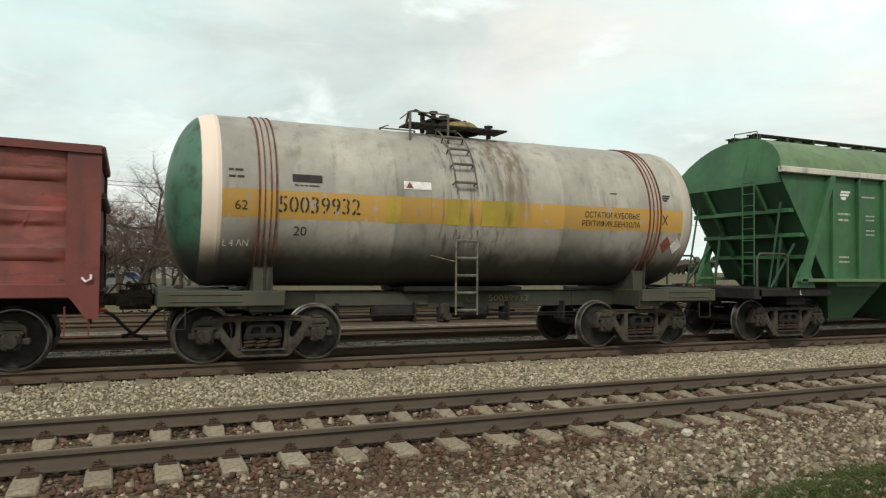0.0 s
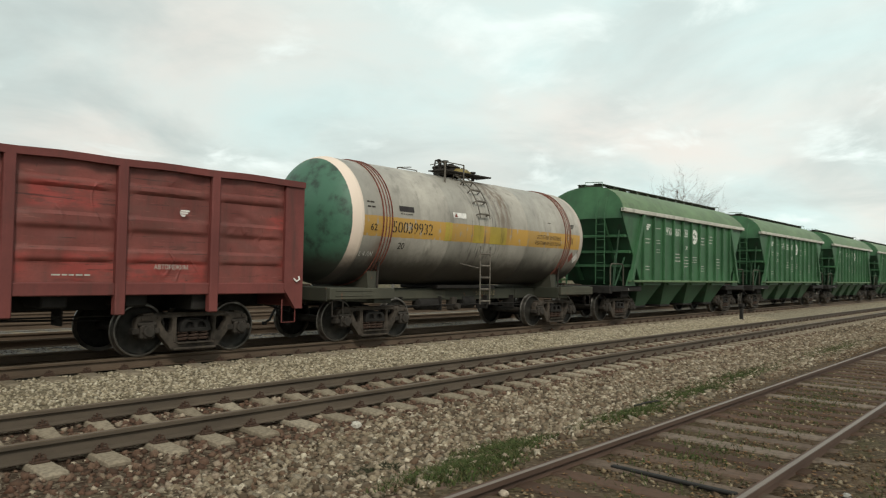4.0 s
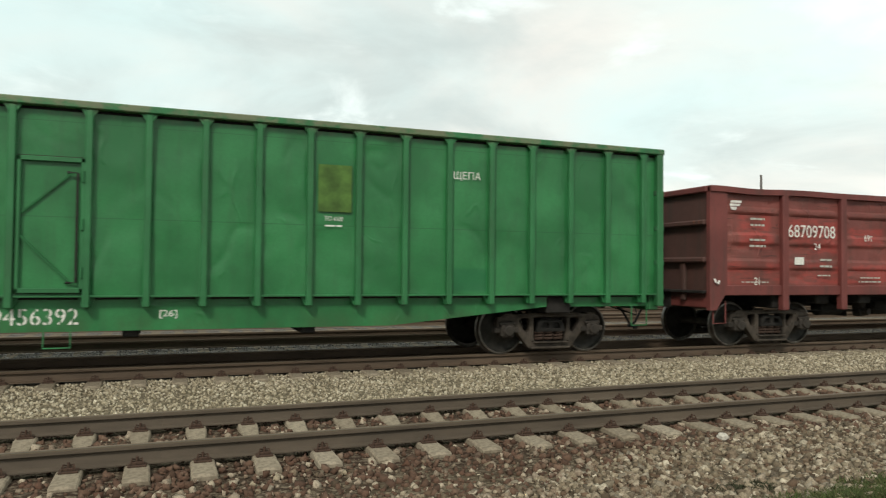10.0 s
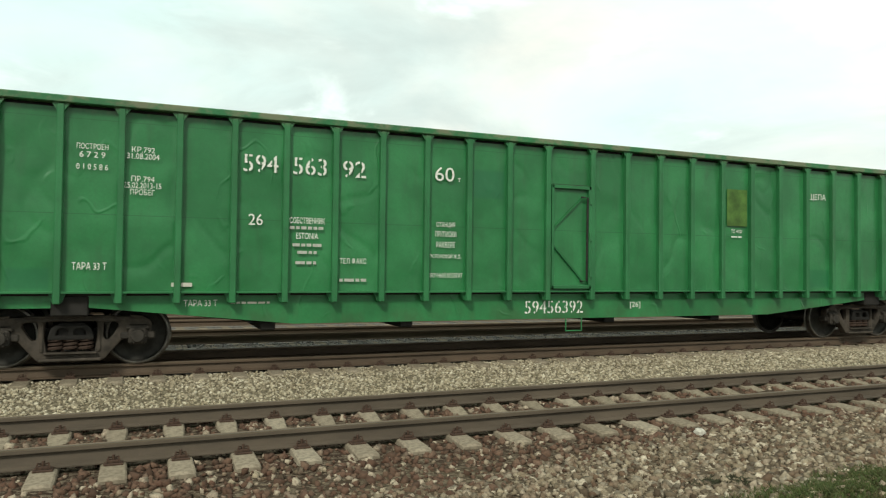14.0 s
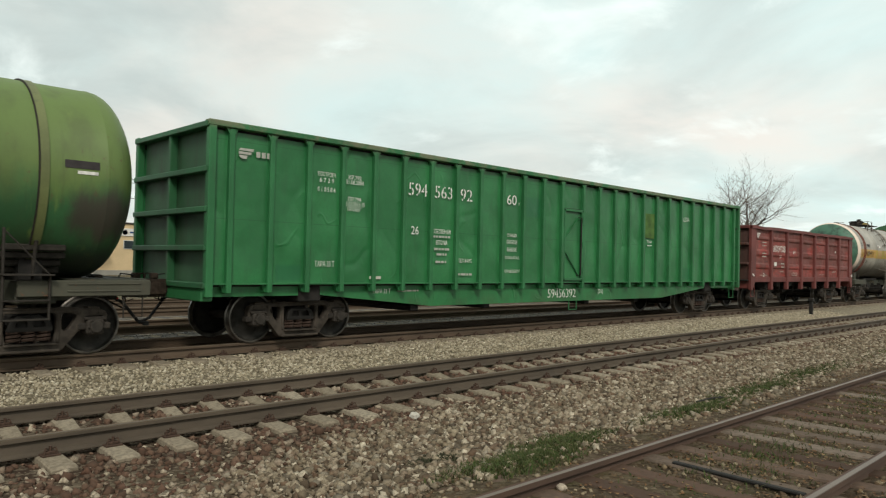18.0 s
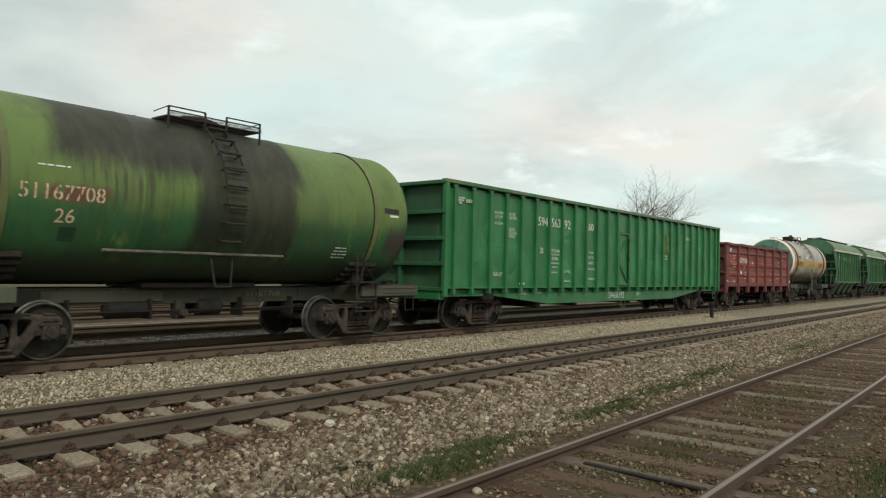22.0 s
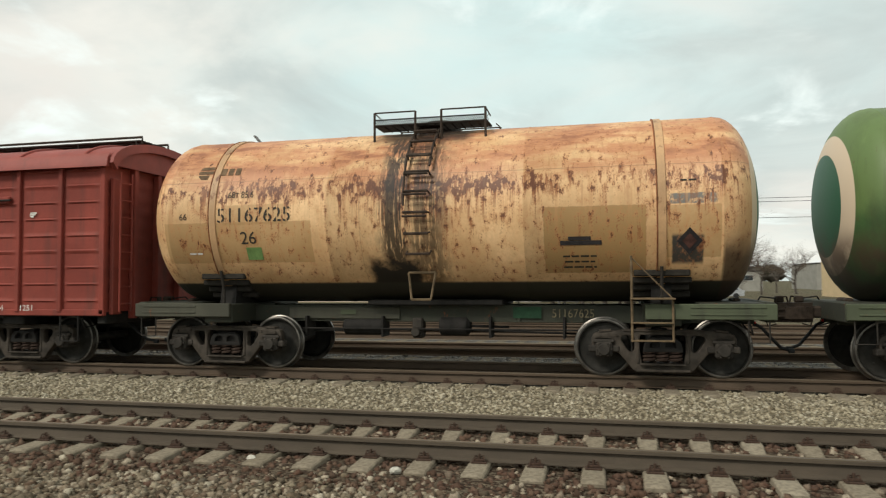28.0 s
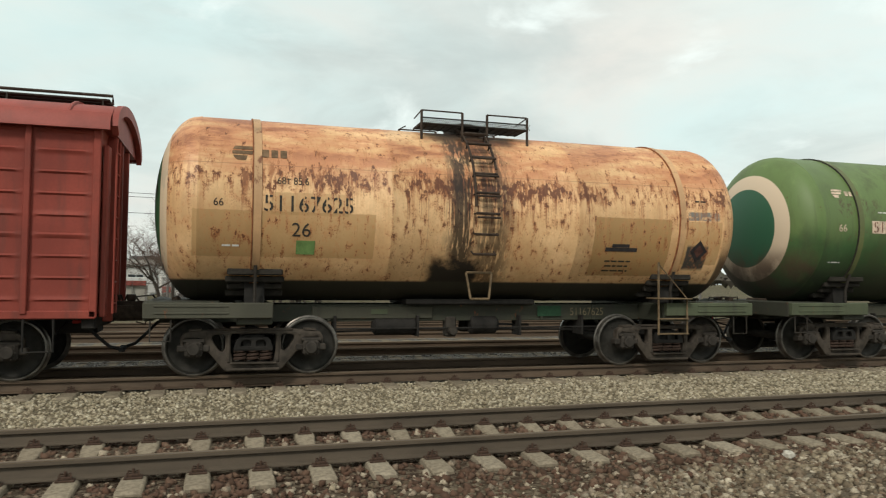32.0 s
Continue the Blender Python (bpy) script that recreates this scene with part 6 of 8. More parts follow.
M["box_red"] = paint("brick_red_boxcar", (0.250, 0.042, 0.027), 0.25, 0.45, 0.7, None, 2.0, fade=(0.275, 0.050, 0.033), dent=0.6)
M["box_roof"] = paint("red_boxcar_roof", (0.28, 0.055, 0.040), 0.25, 0.3, 0.55, None, 9.0)
M["hopper"] = paint("hopper_green", (0.038, 0.118, 0.050), 0.15, 0.4, 0.5, None, 4.0, fade=(0.050, 0.145, 0.062))
# dirtier hopper green, darkened for the shade on chutes and slope sheets
M["hopper_low"] = paint("dirty_shaded_hopper_green", (0.028, 0.078, 0.038), 0.25, 0.65, 0.6, None, 14.0)
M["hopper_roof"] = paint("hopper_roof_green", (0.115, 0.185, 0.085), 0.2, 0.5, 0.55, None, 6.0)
M["gutter"] = paint("pale_gutter", (0.52, 0.50, 0.43), 0.3, 0.5, 0.6)


def build_gondola():
    w = thing("gondola_wagon", "worn dark red open goods wagon with pressed steel sides", "goods wagon", "freight train")
    posts = (-4.22, -2.52, -0.84, 0.84, 2.52, 4.22)
    ends = (-6.2, *posts, 6.2)
    ridges = ((2.90, 0.085), (2.30, 0.14), (1.77, 0.12))
    for sy in (-1, 1):
        for k in range(7):
            a, b = ends[k] + (0.42 if k == 0 else 0.07), ends[k + 1] - (0.42 if k == 6 else 0.07)
            part("side_panel", dented(a, b, 1.32, 3.26, sy * 1.49, ridges, 0.05, 0.045, k * 3 + sy, 16, 64, 0.10, 0.022), M["gondola"], w)
        for x in posts:
            part("side_post", Shape().box(x - 0.085, x + 0.085, *sorted((sy * 1.44, sy * 1.60)), 0.80, 3.30, 0.018), M["gondola_frame"], w)
        for sx in (-1, 1):
            x = sx * 6.0
            part("corner_panel", Shape().prism(((sx * 6.23, 3.34), (sx * 5.78, 3.34), (sx * 5.78, 1.2), (sx * 5.9, 1.05), (sx * 6.06, 0.82), (sx * 6.23, 0.82)), "y", *sorted((sy * 1.46, sy * 1.56))), M["gondola_frame"], w)
        xs = [-6.23 + 12.46 * i / 40 for i in range(41)]
        wave = [3.30 + 0.05 * noise.noise(Vector((x * 0.7, sy, 2))) for x in xs]
        rail = [(x, z + 0.07) for x, z in zip(xs, wave)] + [(x, z - 0.05) for x, z in reversed(list(zip(xs, wave)))]
        s = Shape().prism(rail, "y", *sorted((sy * 1.42, sy * 1.60)))
        part("top_rail", s, M["gondola_frame"], w)
        part("side_sill", Shape().box(-6.0, 6.0, *sorted((sy * 1.42, sy * 1.55)), 1.12, 1.33, 0.015), M["gondola_frame"], w)
    for sx in (-1, 1):
        s = Shape().box(*sorted((sx * 6.12, sx * 6.18)), -1.46, 1.46, 1.05, 3.34, 0.01)
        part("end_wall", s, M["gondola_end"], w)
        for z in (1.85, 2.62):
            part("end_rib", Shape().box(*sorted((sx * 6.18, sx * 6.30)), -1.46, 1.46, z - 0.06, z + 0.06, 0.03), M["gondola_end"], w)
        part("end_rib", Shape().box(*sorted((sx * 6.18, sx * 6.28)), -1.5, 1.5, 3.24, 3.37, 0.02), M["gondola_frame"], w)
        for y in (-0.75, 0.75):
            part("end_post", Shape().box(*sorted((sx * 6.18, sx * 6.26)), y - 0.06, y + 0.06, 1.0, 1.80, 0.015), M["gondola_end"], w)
        part("headstock", Shape().box(*sorted((sx * 6.18, sx * 6.02)), -1.45, 1.45, 0.86, 1.2, 0.02), M["gondola_frame"], w)
        part("corner_step", Shape().tube([(sx * 6.1, -1.5, 1.0), (sx * 6.1, -1.5, 0.55), (sx * 5.78, -1.5, 0.55), (sx * 5.78, -1.5, 1.0)], 0.014, 6), M["gondola_frame"], w)
        part("pivot_beam", Shape().box(sx * 4.15 - 0.25, sx * 4.15 + 0.25, -1.4, 1.4, 0.84, 1.14, 0.02), M["steel_dark"], w)
    part("floor", Shape().box(-6.3, 6.3, -1.44, 1.44, 1.16, 1.22, 0.01), M["steel_dark"], w)
    part("centre_sill", Shape().box(-6.2, 6.2, -0.3, 0.3, 0.82, 1.16, 0.015), M["steel_dark"], w)
    for x in (-2.9, -1.6, 1.6, 2.9):
        part("door_spring", Shape().box(x - 0.2, x + 0.2, -1.35, -0.6, 0.92, 1.14, 0.03), M["steel_dark"], w)
    brake_gear(w, -0.5, 0.98)
    surf = ("flat", -1.565)
    word(w, "68709708", -3.45, 2.50, 0.27, M["white"], surf, 1.36, "white brushed number")
    word(w, "24", -3.3, 2.18, 0.14, M["white"], surf, 0.18)
    stripe(w, -3.82, 1.86, 0.26, 0.16, M["white"], surf, "white_patch")
    lines(w, -3.05, 1.82, 0.45, 0.28, 2, M["faded"], surf)
    lines(w, -3.1, 1.55, 0.55, 0.09, 1, M["faded"], surf)
    word(w, "21", -5.0, 1.42, 0.15, M["white"], surf, 0.14)
    lines(w, -5.05, 1.40, 0.8, 0.07, 1, M["faded"], surf)
    lines(w, -4.98, 2.66, 0.48, 0.26, 2, M["faded"], surf)
    lines(w, -4.98, 2.22, 0.48, 0.26, 2, M["faded"], surf)
    emblem(w, -5.60, 3.0, 0.12, M["sign_white"], surf, False)
    word(w, "69т", -1.75, 2.40, 0.15, M["white"], surf, 0.26)
    lines(w, -1.7, 1.46, 0.85, 0.18, 2, M["faded"], surf)
    lines(w, 1.75, 1.45, 0.6, 0.07, 1, M["faded"], surf)
    word(w, "АВТОРЕЖИМ", 3.4, 1.60, 0.08, M["faded"], surf, 0.62)
    emblem(w, 3.6, 2.55, 0.07, M["sign_white"], surf, False)
    for sx in (-1, 1):
        part("tie_hook", Shape().tube([(sx * 6.0, -1.57, 1.42), (sx * 6.05, -1.60, 1.36), (sx * 6.12, -1.60, 1.40), (sx * 6.12, -1.57, 1.46)], 0.018, 6), M["sign_white"], w, "pale hook")
    running_gear(w, 8.3, 6.9)
    return w


def build_chip_wagon():
    w = thing("wood_chip_wagon", "long green high-sided wagon for wood chips with a closed side door", "goods wagon", "freight train")
    right = [0.495 + 0.815 * k for k in range(13)]
    posts = [-x for x in reversed(right)] + right
    ends = [-10.68] + posts + [10.68]
    for sy in (-1, 1):
        y = sy * 1.50
        for k in range(len(ends) - 1):
            a, b = ends[k] + 0.045, ends[k + 1] - 0.045
            if b - a < 0.05:
                continue
            bulge = 0.003 if abs(a + b) < 0.2 else 0.017
            part("side_panel", dented(a, b, 1.16, 3.855, y, ((2.32, 0.012),), 0.006, bulge, k * 1.7 + sy, 18, 50, 0.07, 0.013), M["wood_green"], w)
        for x in posts:
            s = Shape().box(x - 0.05, x + 0.05, *sorted((sy * 1.46, sy * 1.60)), 0.985, 3.90, 0.012)
            s.prism(((x - 0.055, 3.80), (x + 0.055, 3.80), (x + 0.12, 3.90), (x - 0.12, 3.90)), "y", *sorted((sy * 1.52, sy * 1.585)))
            s.prism(((x - 0.06, 1.0), (x + 0.06, 1.0), (x + 0.11, 1.13), (x - 0.11, 1.13)), "y", *sorted((sy * 1.40, sy * 1.50)))
            part("side_post", s, M["wood_post"], w)
        part("top_rail", Shape().box(-10.74, 10.74, *sorted((sy * 1.46, sy * 1.63)), 3.90, 4.01, 0.015), M["wood_post"], w)
        # dark strip added behind the slot under the rail, in place of its shade
        part("top_channel", Shape().box(-10.6, 10.6, *sorted((sy * 1.44, sy * 1.47)), 3.78, 3.905, 0.004), M["steel_dark"], w)
        part("bottom_rail", Shape().box(-10.70, 10.70, *sorted((sy * 1.42, sy * 1.572)), 1.135, 1.165, 0.005), M["wood_post"], w)
        sill = ((-10.70, 1.11), (10.70, 1.11), (10.70, 0.92), (8.2, 0.92), (5.2, 0.63), (-5.2, 0.63), (-8.2, 0.92), (-10.70, 0.92))
        part("side_sill", Shape().prism(sill, "y", *sorted((sy * 1.34, sy * 1.405))), M["wood_green"], w)
        for sx in (-1, 1):
            part("corner_post", Shape().box(*sorted((sx * 10.58, sx * 10.72)), *sorted((sy * 1.48, sy * 1.62)), 0.92, 4.0, 0.015), M["wood_post"], w)
    # the side door
    d = part("side_door", dented(-0.40, 0.44, 1.24, 3.14, -1.525, (), 0, 0.004, 77, 8, 16), M["wood_green"], w, "closed green access door with diagonal braces")
    for box in ((-0.42, -0.37, 1.20, 3.17), (0.40, 0.47, 1.20, 3.17), (-0.42, 0.47, 3.10, 3.17), (-0.42, 0.47, 1.20, 1.27)):
        part("door_frame", Shape().box(box[0], box[1], -1.592, -1.53, box[2], box[3], 0.008), M["wood_post"], d)
    part("door_brace", Shape().tube([(-0.37, -1.56, 2.02), (0.25, -1.56, 1.38)], 0.022, 4), M["wood_post"], d)
    part("door_brace", Shape().tube([(-0.37, -1.555, 2.35), (0.25, -1.555, 2.92)], 0.018, 4), M["wood_post"], d)
    part("latch_bar", Shape().tube([(0.22, -1.60, 2.95), (0.36, -1.60, 2.95), (0.36, -1.58, 1.35), (0.22, -1.56, 1.35)], 0.02, 6), M["steel_dark"], d)
    for z in (1.5, 2.2, 2.9):
        part("hinge", Shape().tube([(0.43, -1.605, z - 0.08), (0.43, -1.605, z + 0.08)], 0.022, 7), M["wood_post"], d)
    part("door_gap", Shape().box(-0.44, 0.49, -1.519, -1.512, 1.19, 3.19, 0.001), M["iron"], d)
    for sx in (-1, 1):
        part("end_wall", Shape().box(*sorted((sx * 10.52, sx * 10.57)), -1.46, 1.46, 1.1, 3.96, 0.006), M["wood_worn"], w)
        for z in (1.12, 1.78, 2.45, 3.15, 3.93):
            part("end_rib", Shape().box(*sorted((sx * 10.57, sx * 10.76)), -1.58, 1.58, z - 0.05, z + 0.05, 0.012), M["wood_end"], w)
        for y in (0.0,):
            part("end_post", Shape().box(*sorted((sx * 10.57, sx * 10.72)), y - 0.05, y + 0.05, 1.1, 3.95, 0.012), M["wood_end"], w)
        part("headstock", Shape().box(*sorted((sx * 10.72, sx * 10.5)), -1.45, 1.45, 0.84, 1.12, 0.02), M["wood_post"], w)
        part("pivot_beam", Shape().box(sx * 8.48 - 0.25, sx * 8.48 + 0.25, -1.43, 1.43, 0.80, 1.1, 0.02), M["steel_dark"], w)
        if sx > 0:
            part("corner_step", Shape().tube([(sx * 10.4, -1.5, 0.95), (sx * 10.4, -1.5, 0.55), (sx * 10.05, -1.5, 0.55), (sx * 10.05, -1.5, 0.95)], 0.014, 6), M["wood_post"], w)
    part("floor", Shape().box(-10.5, 10.5, -1.44, 1.44, 1.1, 1.16, 0.01), M["steel_dark"], w)
    part("centre_sill", Shape().prism(((-10.4, 1.1), (10.4, 1.1), (10.4, 0.85), (8.0, 0.85), (5.4, 0.55), (-5.4, 0.55), (-8.0, 0.85), (-10.4, 0.85)), "y", -0.25, 0.25), M["steel_dark"], w)
    part("step", Shape().tube([(-0.05, -1.5, 0.64), (-0.05, -1.5, 0.40), (0.30, -1.5, 0.40), (0.30, -1.5, 0.64)], 0.014, 6), M["wood_post"], w)
    for x in (-5.6, -3.2, 1.1, 3.8):
        part("cross_beam", Shape().box(x - 0.12, x + 0.12, -1.3, 1.3, 0.52, 0.66, 0.02), M["steel_dark"], w)
    surf, low = ("flat", -1.544), ("flat", -1.411)
    for t, x, ww in (("594", -5.79, 0.55), ("563", -5.00, 0.55), ("92", -4.25, 0.40)):
        word(w, t, x, 3.21, 0.28, M["white"], surf, ww, "white stencilled number")
    word(w, "60", -2.60, 3.23, 0.25, M["white"], surf, 0.37)
    word(w, "т", -2.32, 3.14, 0.07, M["white"], surf, 0.06)
    word(w, "26", -5.86, 2.31, 0.18, M["white"], surf, 0.22)
    word(w, "59456392", -0.25, 0.85, 0.24, M["white"], low, 1.28, "white stencilled number")
    word(w, "[26]", 1.63, 0.87, 0.13, M["white"], low, 0.25)
    word(w, "ЩЕПА", 6.54, 3.25, 0.16, M["white"], surf, 0.52)
    word(w, "ТАРА 33 Т", -6.66, 0.98, 0.10, M["white"], low, 0.5)
    word(w, "ТАРА 33 Т", -8.23, 1.54, 0.11, M["white"], surf, 0.46)
    word(w, "ТЕЛ ФАКС", -4.25, 1.67, 0.10, M["white"], surf, 0.46)
    lines(w, -4.25, 1.35, 0.64, 0.15, 1, M["faded"], surf)
    for t, z, ww in (("СТАНЦИЯ", 2.33, 0.36), ("ПРИПИСКИ", 2.17, 0.40), ("РАКВЕРЕ", 1.98, 0.36), ("ЭСТОНСКОЙ Ж.Д.", 1.78, 0.60), ("СРОЧНЫЙ ВОЗВРАТ", 1.45, 0.66)):
        word(w, t, -2.57, z, 0.10, M["white"], surf, ww)
    word(w, "СОБСТВЕННИК", -5.03, 2.32, 0.10, M["white"], surf, 0.58)
    word(w, "ESTONIA", -5.03, 2.07, 0.10, M["white"], surf, 0.36)
    for z, ww in ((2.20, 0.66), (1.92, 0.60), (1.80, 0.36), (1.63, 0.44)):
        lines(w, -5.03, z, ww, 0.15, 1, M["faded"], surf)
    for t, z, ww in (("КР.792", 3.30, 0.32), ("31.08.2004", 3.20, 0.45), ("ПР.794", 2.86, 0.32), ("25.02.2013-15", 2.76, 0.52), ("ПРОБЕГ", 2.66, 0.34)):
        word(w, t, -7.53, z, 0.085, M["white"], surf, ww)
    for t, z, ww in (("ПОСТРОЕН", 3.30, 0.42), ("6 7 2 9", 3.18, 0.34), ("0 1 0 5 8 6", 3.00, 0.42)):
        word(w, t, -8.22, z, 0.085, M["white"], surf, ww)
    emblem(w, -10.02, 3.50, 0.115, M["faded"], surf)
    stripe(w, 4.17, 2.92, 0.56, 0.78, M["khaki"], ("flat", -1.54), "khaki_patch", "khaki painted-over patch")
    word(w, "ТО 4101", 4.15, 2.42, 0.08, M["white"], surf, 0.3)
    lines(w, 4.15, 2.3, 0.3, 0.08, 1, M["white"], surf)
    lines(w, -5.9, 0.98, 0.75, 0.10, 1, M["gutter"], low)
    stripe(w, -6.95, 1.27, 0.3, 0.06, M["gutter"], surf, "pale_scratch")
    running_gear(w, 16.96, 11.08)
    return w


def build_boxcar():
    w = thing("covered_wagon", "brick-red covered goods wagon with a sliding door and arched roof", "goods wagon", "freight train")
    posts = (-6.2, -5.24, -4.28, -3.3, -2.3, -1.25, 0.0, 1.25, 2.3, 3.3, 4.28, 5.24, 6.2)
    ends = (-7.12, *posts, 7.12)
    ridges = [(1.27 + 0.312 * k, 0.024) for k in range(9)]
    for sy in (-1, 1):
        for k in range(len(ends) - 1):
            part("side_panel", dented(ends[k] + 0.04, ends[k + 1] - 0.04, 1.06, 3.84, sy * 1.52, ridges, 0.028, 0.008, k + sy * 3, 12, 96, 0.16), M["box_red"], w)
        for x in posts:
            part("side_post", Shape().box(x - 0.045, x + 0.045, *sorted((sy * 1.50, sy * 1.585)), 1.05, 3.82, 0.012), M["box_red"], w)
        part("top_rail", Shape().box(-7.16, 7.16, *sorted((sy * 1.49, sy * 1.60)), 3.80, 3.90, 0.012), M["box_red"], w)
        part("side_sill", Shape().box(-7.16, 7.16, *sorted((sy * 1.45, sy * 1.56)), 0.98, 1.10, 0.012), M["box_red"], w)
        # sliding door on its rails
        y = sy * 1.60
        d = part("sliding_door", dented(-1.9, 4.1, 1.22, 3.55, y, ridges, 0.02, 0.006, 50, 40, 60, 0.02), M["box_red"], w, "closed red sliding door")
        for x in (-1.9, -0.95, 0.05, 1.1, 2.1, 3.1, 4.1):
            part("door_post", Shape().box(x - 0.04, x + 0.04, *sorted((sy * 1.59, sy * 1.65)), 1.2, 3.58, 0.01), M["box_red"], d)
        part("door_bar", Shape().box(-1.9, 4.1, *sorted((sy * 1.60, sy * 1.66)), 2.28, 2.34, 0.01), M["box_red"], d)
        part("door_latch", Shape().box(4.1, 4.42, *sorted((sy * 1.60, sy * 1.70)), 1.98, 2.14, 0.03), M["steel_dark"], d, "dark iron latch")
        part("door_rail", Shape().box(-3.3, 4.3, *sorted((sy * 1.58, sy * 1.68)), 3.55, 3.62, 0.01), M["box_red"], w)
        part("door_rail", Shape().box(-3.3, 4.3, *sorted((sy * 1.58, sy * 1.66)), 1.16, 1.22, 0.01), M["box_red"], w)
        for x in (-1.2, 0.6, 2.4, 4.0):
            part("door_roller", Shape().lathe(((0.0, sy * 1.68), (0.07, sy * 1.68), (0.07, sy * 1.62)), "y", (x, 0, 3.60), 12), M["steel_dark"], w)
        part("vent_hatch", Shape().box(4.55, 5.05, *sorted((sy * 1.53, sy * 1.60)), 3.16, 3.30, 0.02), M["box_red"], w)
        part("hatch_bar", Shape().tube([(4.5, sy * 1.62, 3.22), (5.1, sy * 1.62, 3.22)], 0.02, 6), M["steel_dark"], w)
    arc = [(1.62 * math.cos(a), 3.88 + 0.52 * math.sin(a)) for a in [math.pi * i / 18 for i in range(19)]]
    part("roof", Shape().prism([(1.58, 3.84)] + arc + [(-1.58, 3.84)], "x", -7.3, 7.3), M["box_roof"], w)
    for sy in (-1, 1):
        part("eave", Shape().prism(((sy * 1.58, 3.80), (sy * 1.69, 3.79), (sy * 1.66, 3.96), (sy * 1.58, 4.06)), "x", -7.3, 7.3), M["box_roof"], w)
    for sx in (-1, 1):
        lip = [(1.63 * math.cos(a), 3.86 + 0.56 * math.sin(a)) for a in [math.pi * i / 18 for i in range(19)]]
        inner = [(1.50 * math.cos(a), 3.74 + 0.52 * math.sin(a)) for a in [math.pi * i / 18 for i in range(18, -1, -1)]]
        part("roof_lip", Shape().prism(lip + inner, "x", *sorted((sx * 7.31, sx * 7.40))), M["box_roof"], w)
        part("end_plate", Shape().box(*sorted((sx * 7.18, sx * 7.26)), -1.42, -1.16, 1.0, 3.6, 0.015), M["box_red"], w)
    for k in range(10):
        x = -6.7 + k * 1.49
        rib = [(1.635 * math.cos(a), 3.88 + 0.535 * math.sin(a)) for a in [math.pi * (0.03 + 0.94 * i / 16) for i in range(17)]]
        part("roof_rib", Shape().tube([(x, y, z) for y, z in rib], 0.028, 6), M["box_roof"], w)
    for y in (-0.34, -0.12, 0.12, 0.34):
        part("walkway_board", Shape().box(-7.1, 7.1, y - 0.09, y + 0.09, 4.50, 4.53, 0.006), M["iron"], w)
    for y in (-0.44, 0.44):
        part("walkway_edge", Shape().tube([(-7.15, y, 4.44), (-7.15, y, 4.58), (7.15, y, 4.58), (7.15, y, 4.44)], 0.026, 6), M["coupler"], w)
    for k in range(11):
        part("walkway_stay", Shape().tube([(-7 + 1.4 * k, -0.42, 4.36), (-7 + 1.4 * k, -0.42, 4.52), (-7 + 1.4 * k, 0.42, 4.52), (-7 + 1.4 * k, 0.42, 4.36)], 0.016, 5), M["iron"], w)
    for sx in (-1, 1):
        s = Shape().sheet(lambda a, b: (sx * (7.14 + (0.02 if int(b * 40) % 4 == 0 else 0)), -1.5 + 3.0 * a, 1.05 + 2.8 * b), 6, 40)
        part("end_wall", s, M["box_red"], w)
        for y in (-1.52, 1.52):
            part("corner_post", Shape().box(*sorted((sx * 7.06, sx * 7.17)), y - 0.04, y + 0.04, 1.0, 3.86, 0.012), M["box_red"], w)
        for y in (-0.75, 0.0, 0.75):
            part("end_post", Shape().box(*sorted((sx * 7.14, sx * 7.28)), y - 0.06, y + 0.06, 0.9, 3.9, 0.015), M["box_red"], w)
        for y in (-1.35, -1.02):
            part("ladder_rail", Shape().tube([(sx * 7.36, y, 1.05), (sx * 7.36, y, 3.72)], 0.018, 6), M["box_red"], w)
        for k in range(8):
            part("rung", Shape().tube([(sx * 7.36, -1.35, 1.2 + 0.33 * k), (sx * 7.36, -1.02, 1.2 + 0.33 * k)], 0.014, 5), M["box_red"], w)
        part("headstock", Shape().box(*sorted((sx * 7.14, sx * 6.95)), -1.45, 1.45, 0.82, 1.02, 0.02), M["steel_dark"], w)
        part("pivot_beam", Shape().box(sx * 5 - 0.25, sx * 5 + 0.25, -1.4, 1.4, 0.80, 1.0, 0.02), M["steel_dark"], w)
        part("corner_step", Shape().tube([(sx * 6.6, -1.52, 1.0), (sx * 6.6, -1.52, 0.5), (sx * 6.2, -1.52, 0.5), (sx * 6.2, -1.52, 1.0)], 0.018, 6), M["steel_dark"], w)
    part("floor", Shape().box(-7.1, 7.1, -1.46, 1.46, 0.96, 1.04, 0.01), M["steel_dark"], w)
    part("centre_sill", Shape().box(-7.0, 7.0, -0.3, 0.3, 0.68, 0.98, 0.015), M["steel_dark"], w)
    brake_gear(w, 0.0, 0.92)
    surf = ("flat", -1.568)
    word(w, "24632564", 4.62, 1.13, 0.11, M["white"], surf, 0.62, "white stencilled number")
    word(w, "1251", 5.46, 1.13, 0.11, M["white"], surf, 0.28)
    emblem(w, 5.55, 2.93, 0.06, M["white"], ("flat", -1.55), False)
    running_gear(w, 10.0, 7.365)
    return w


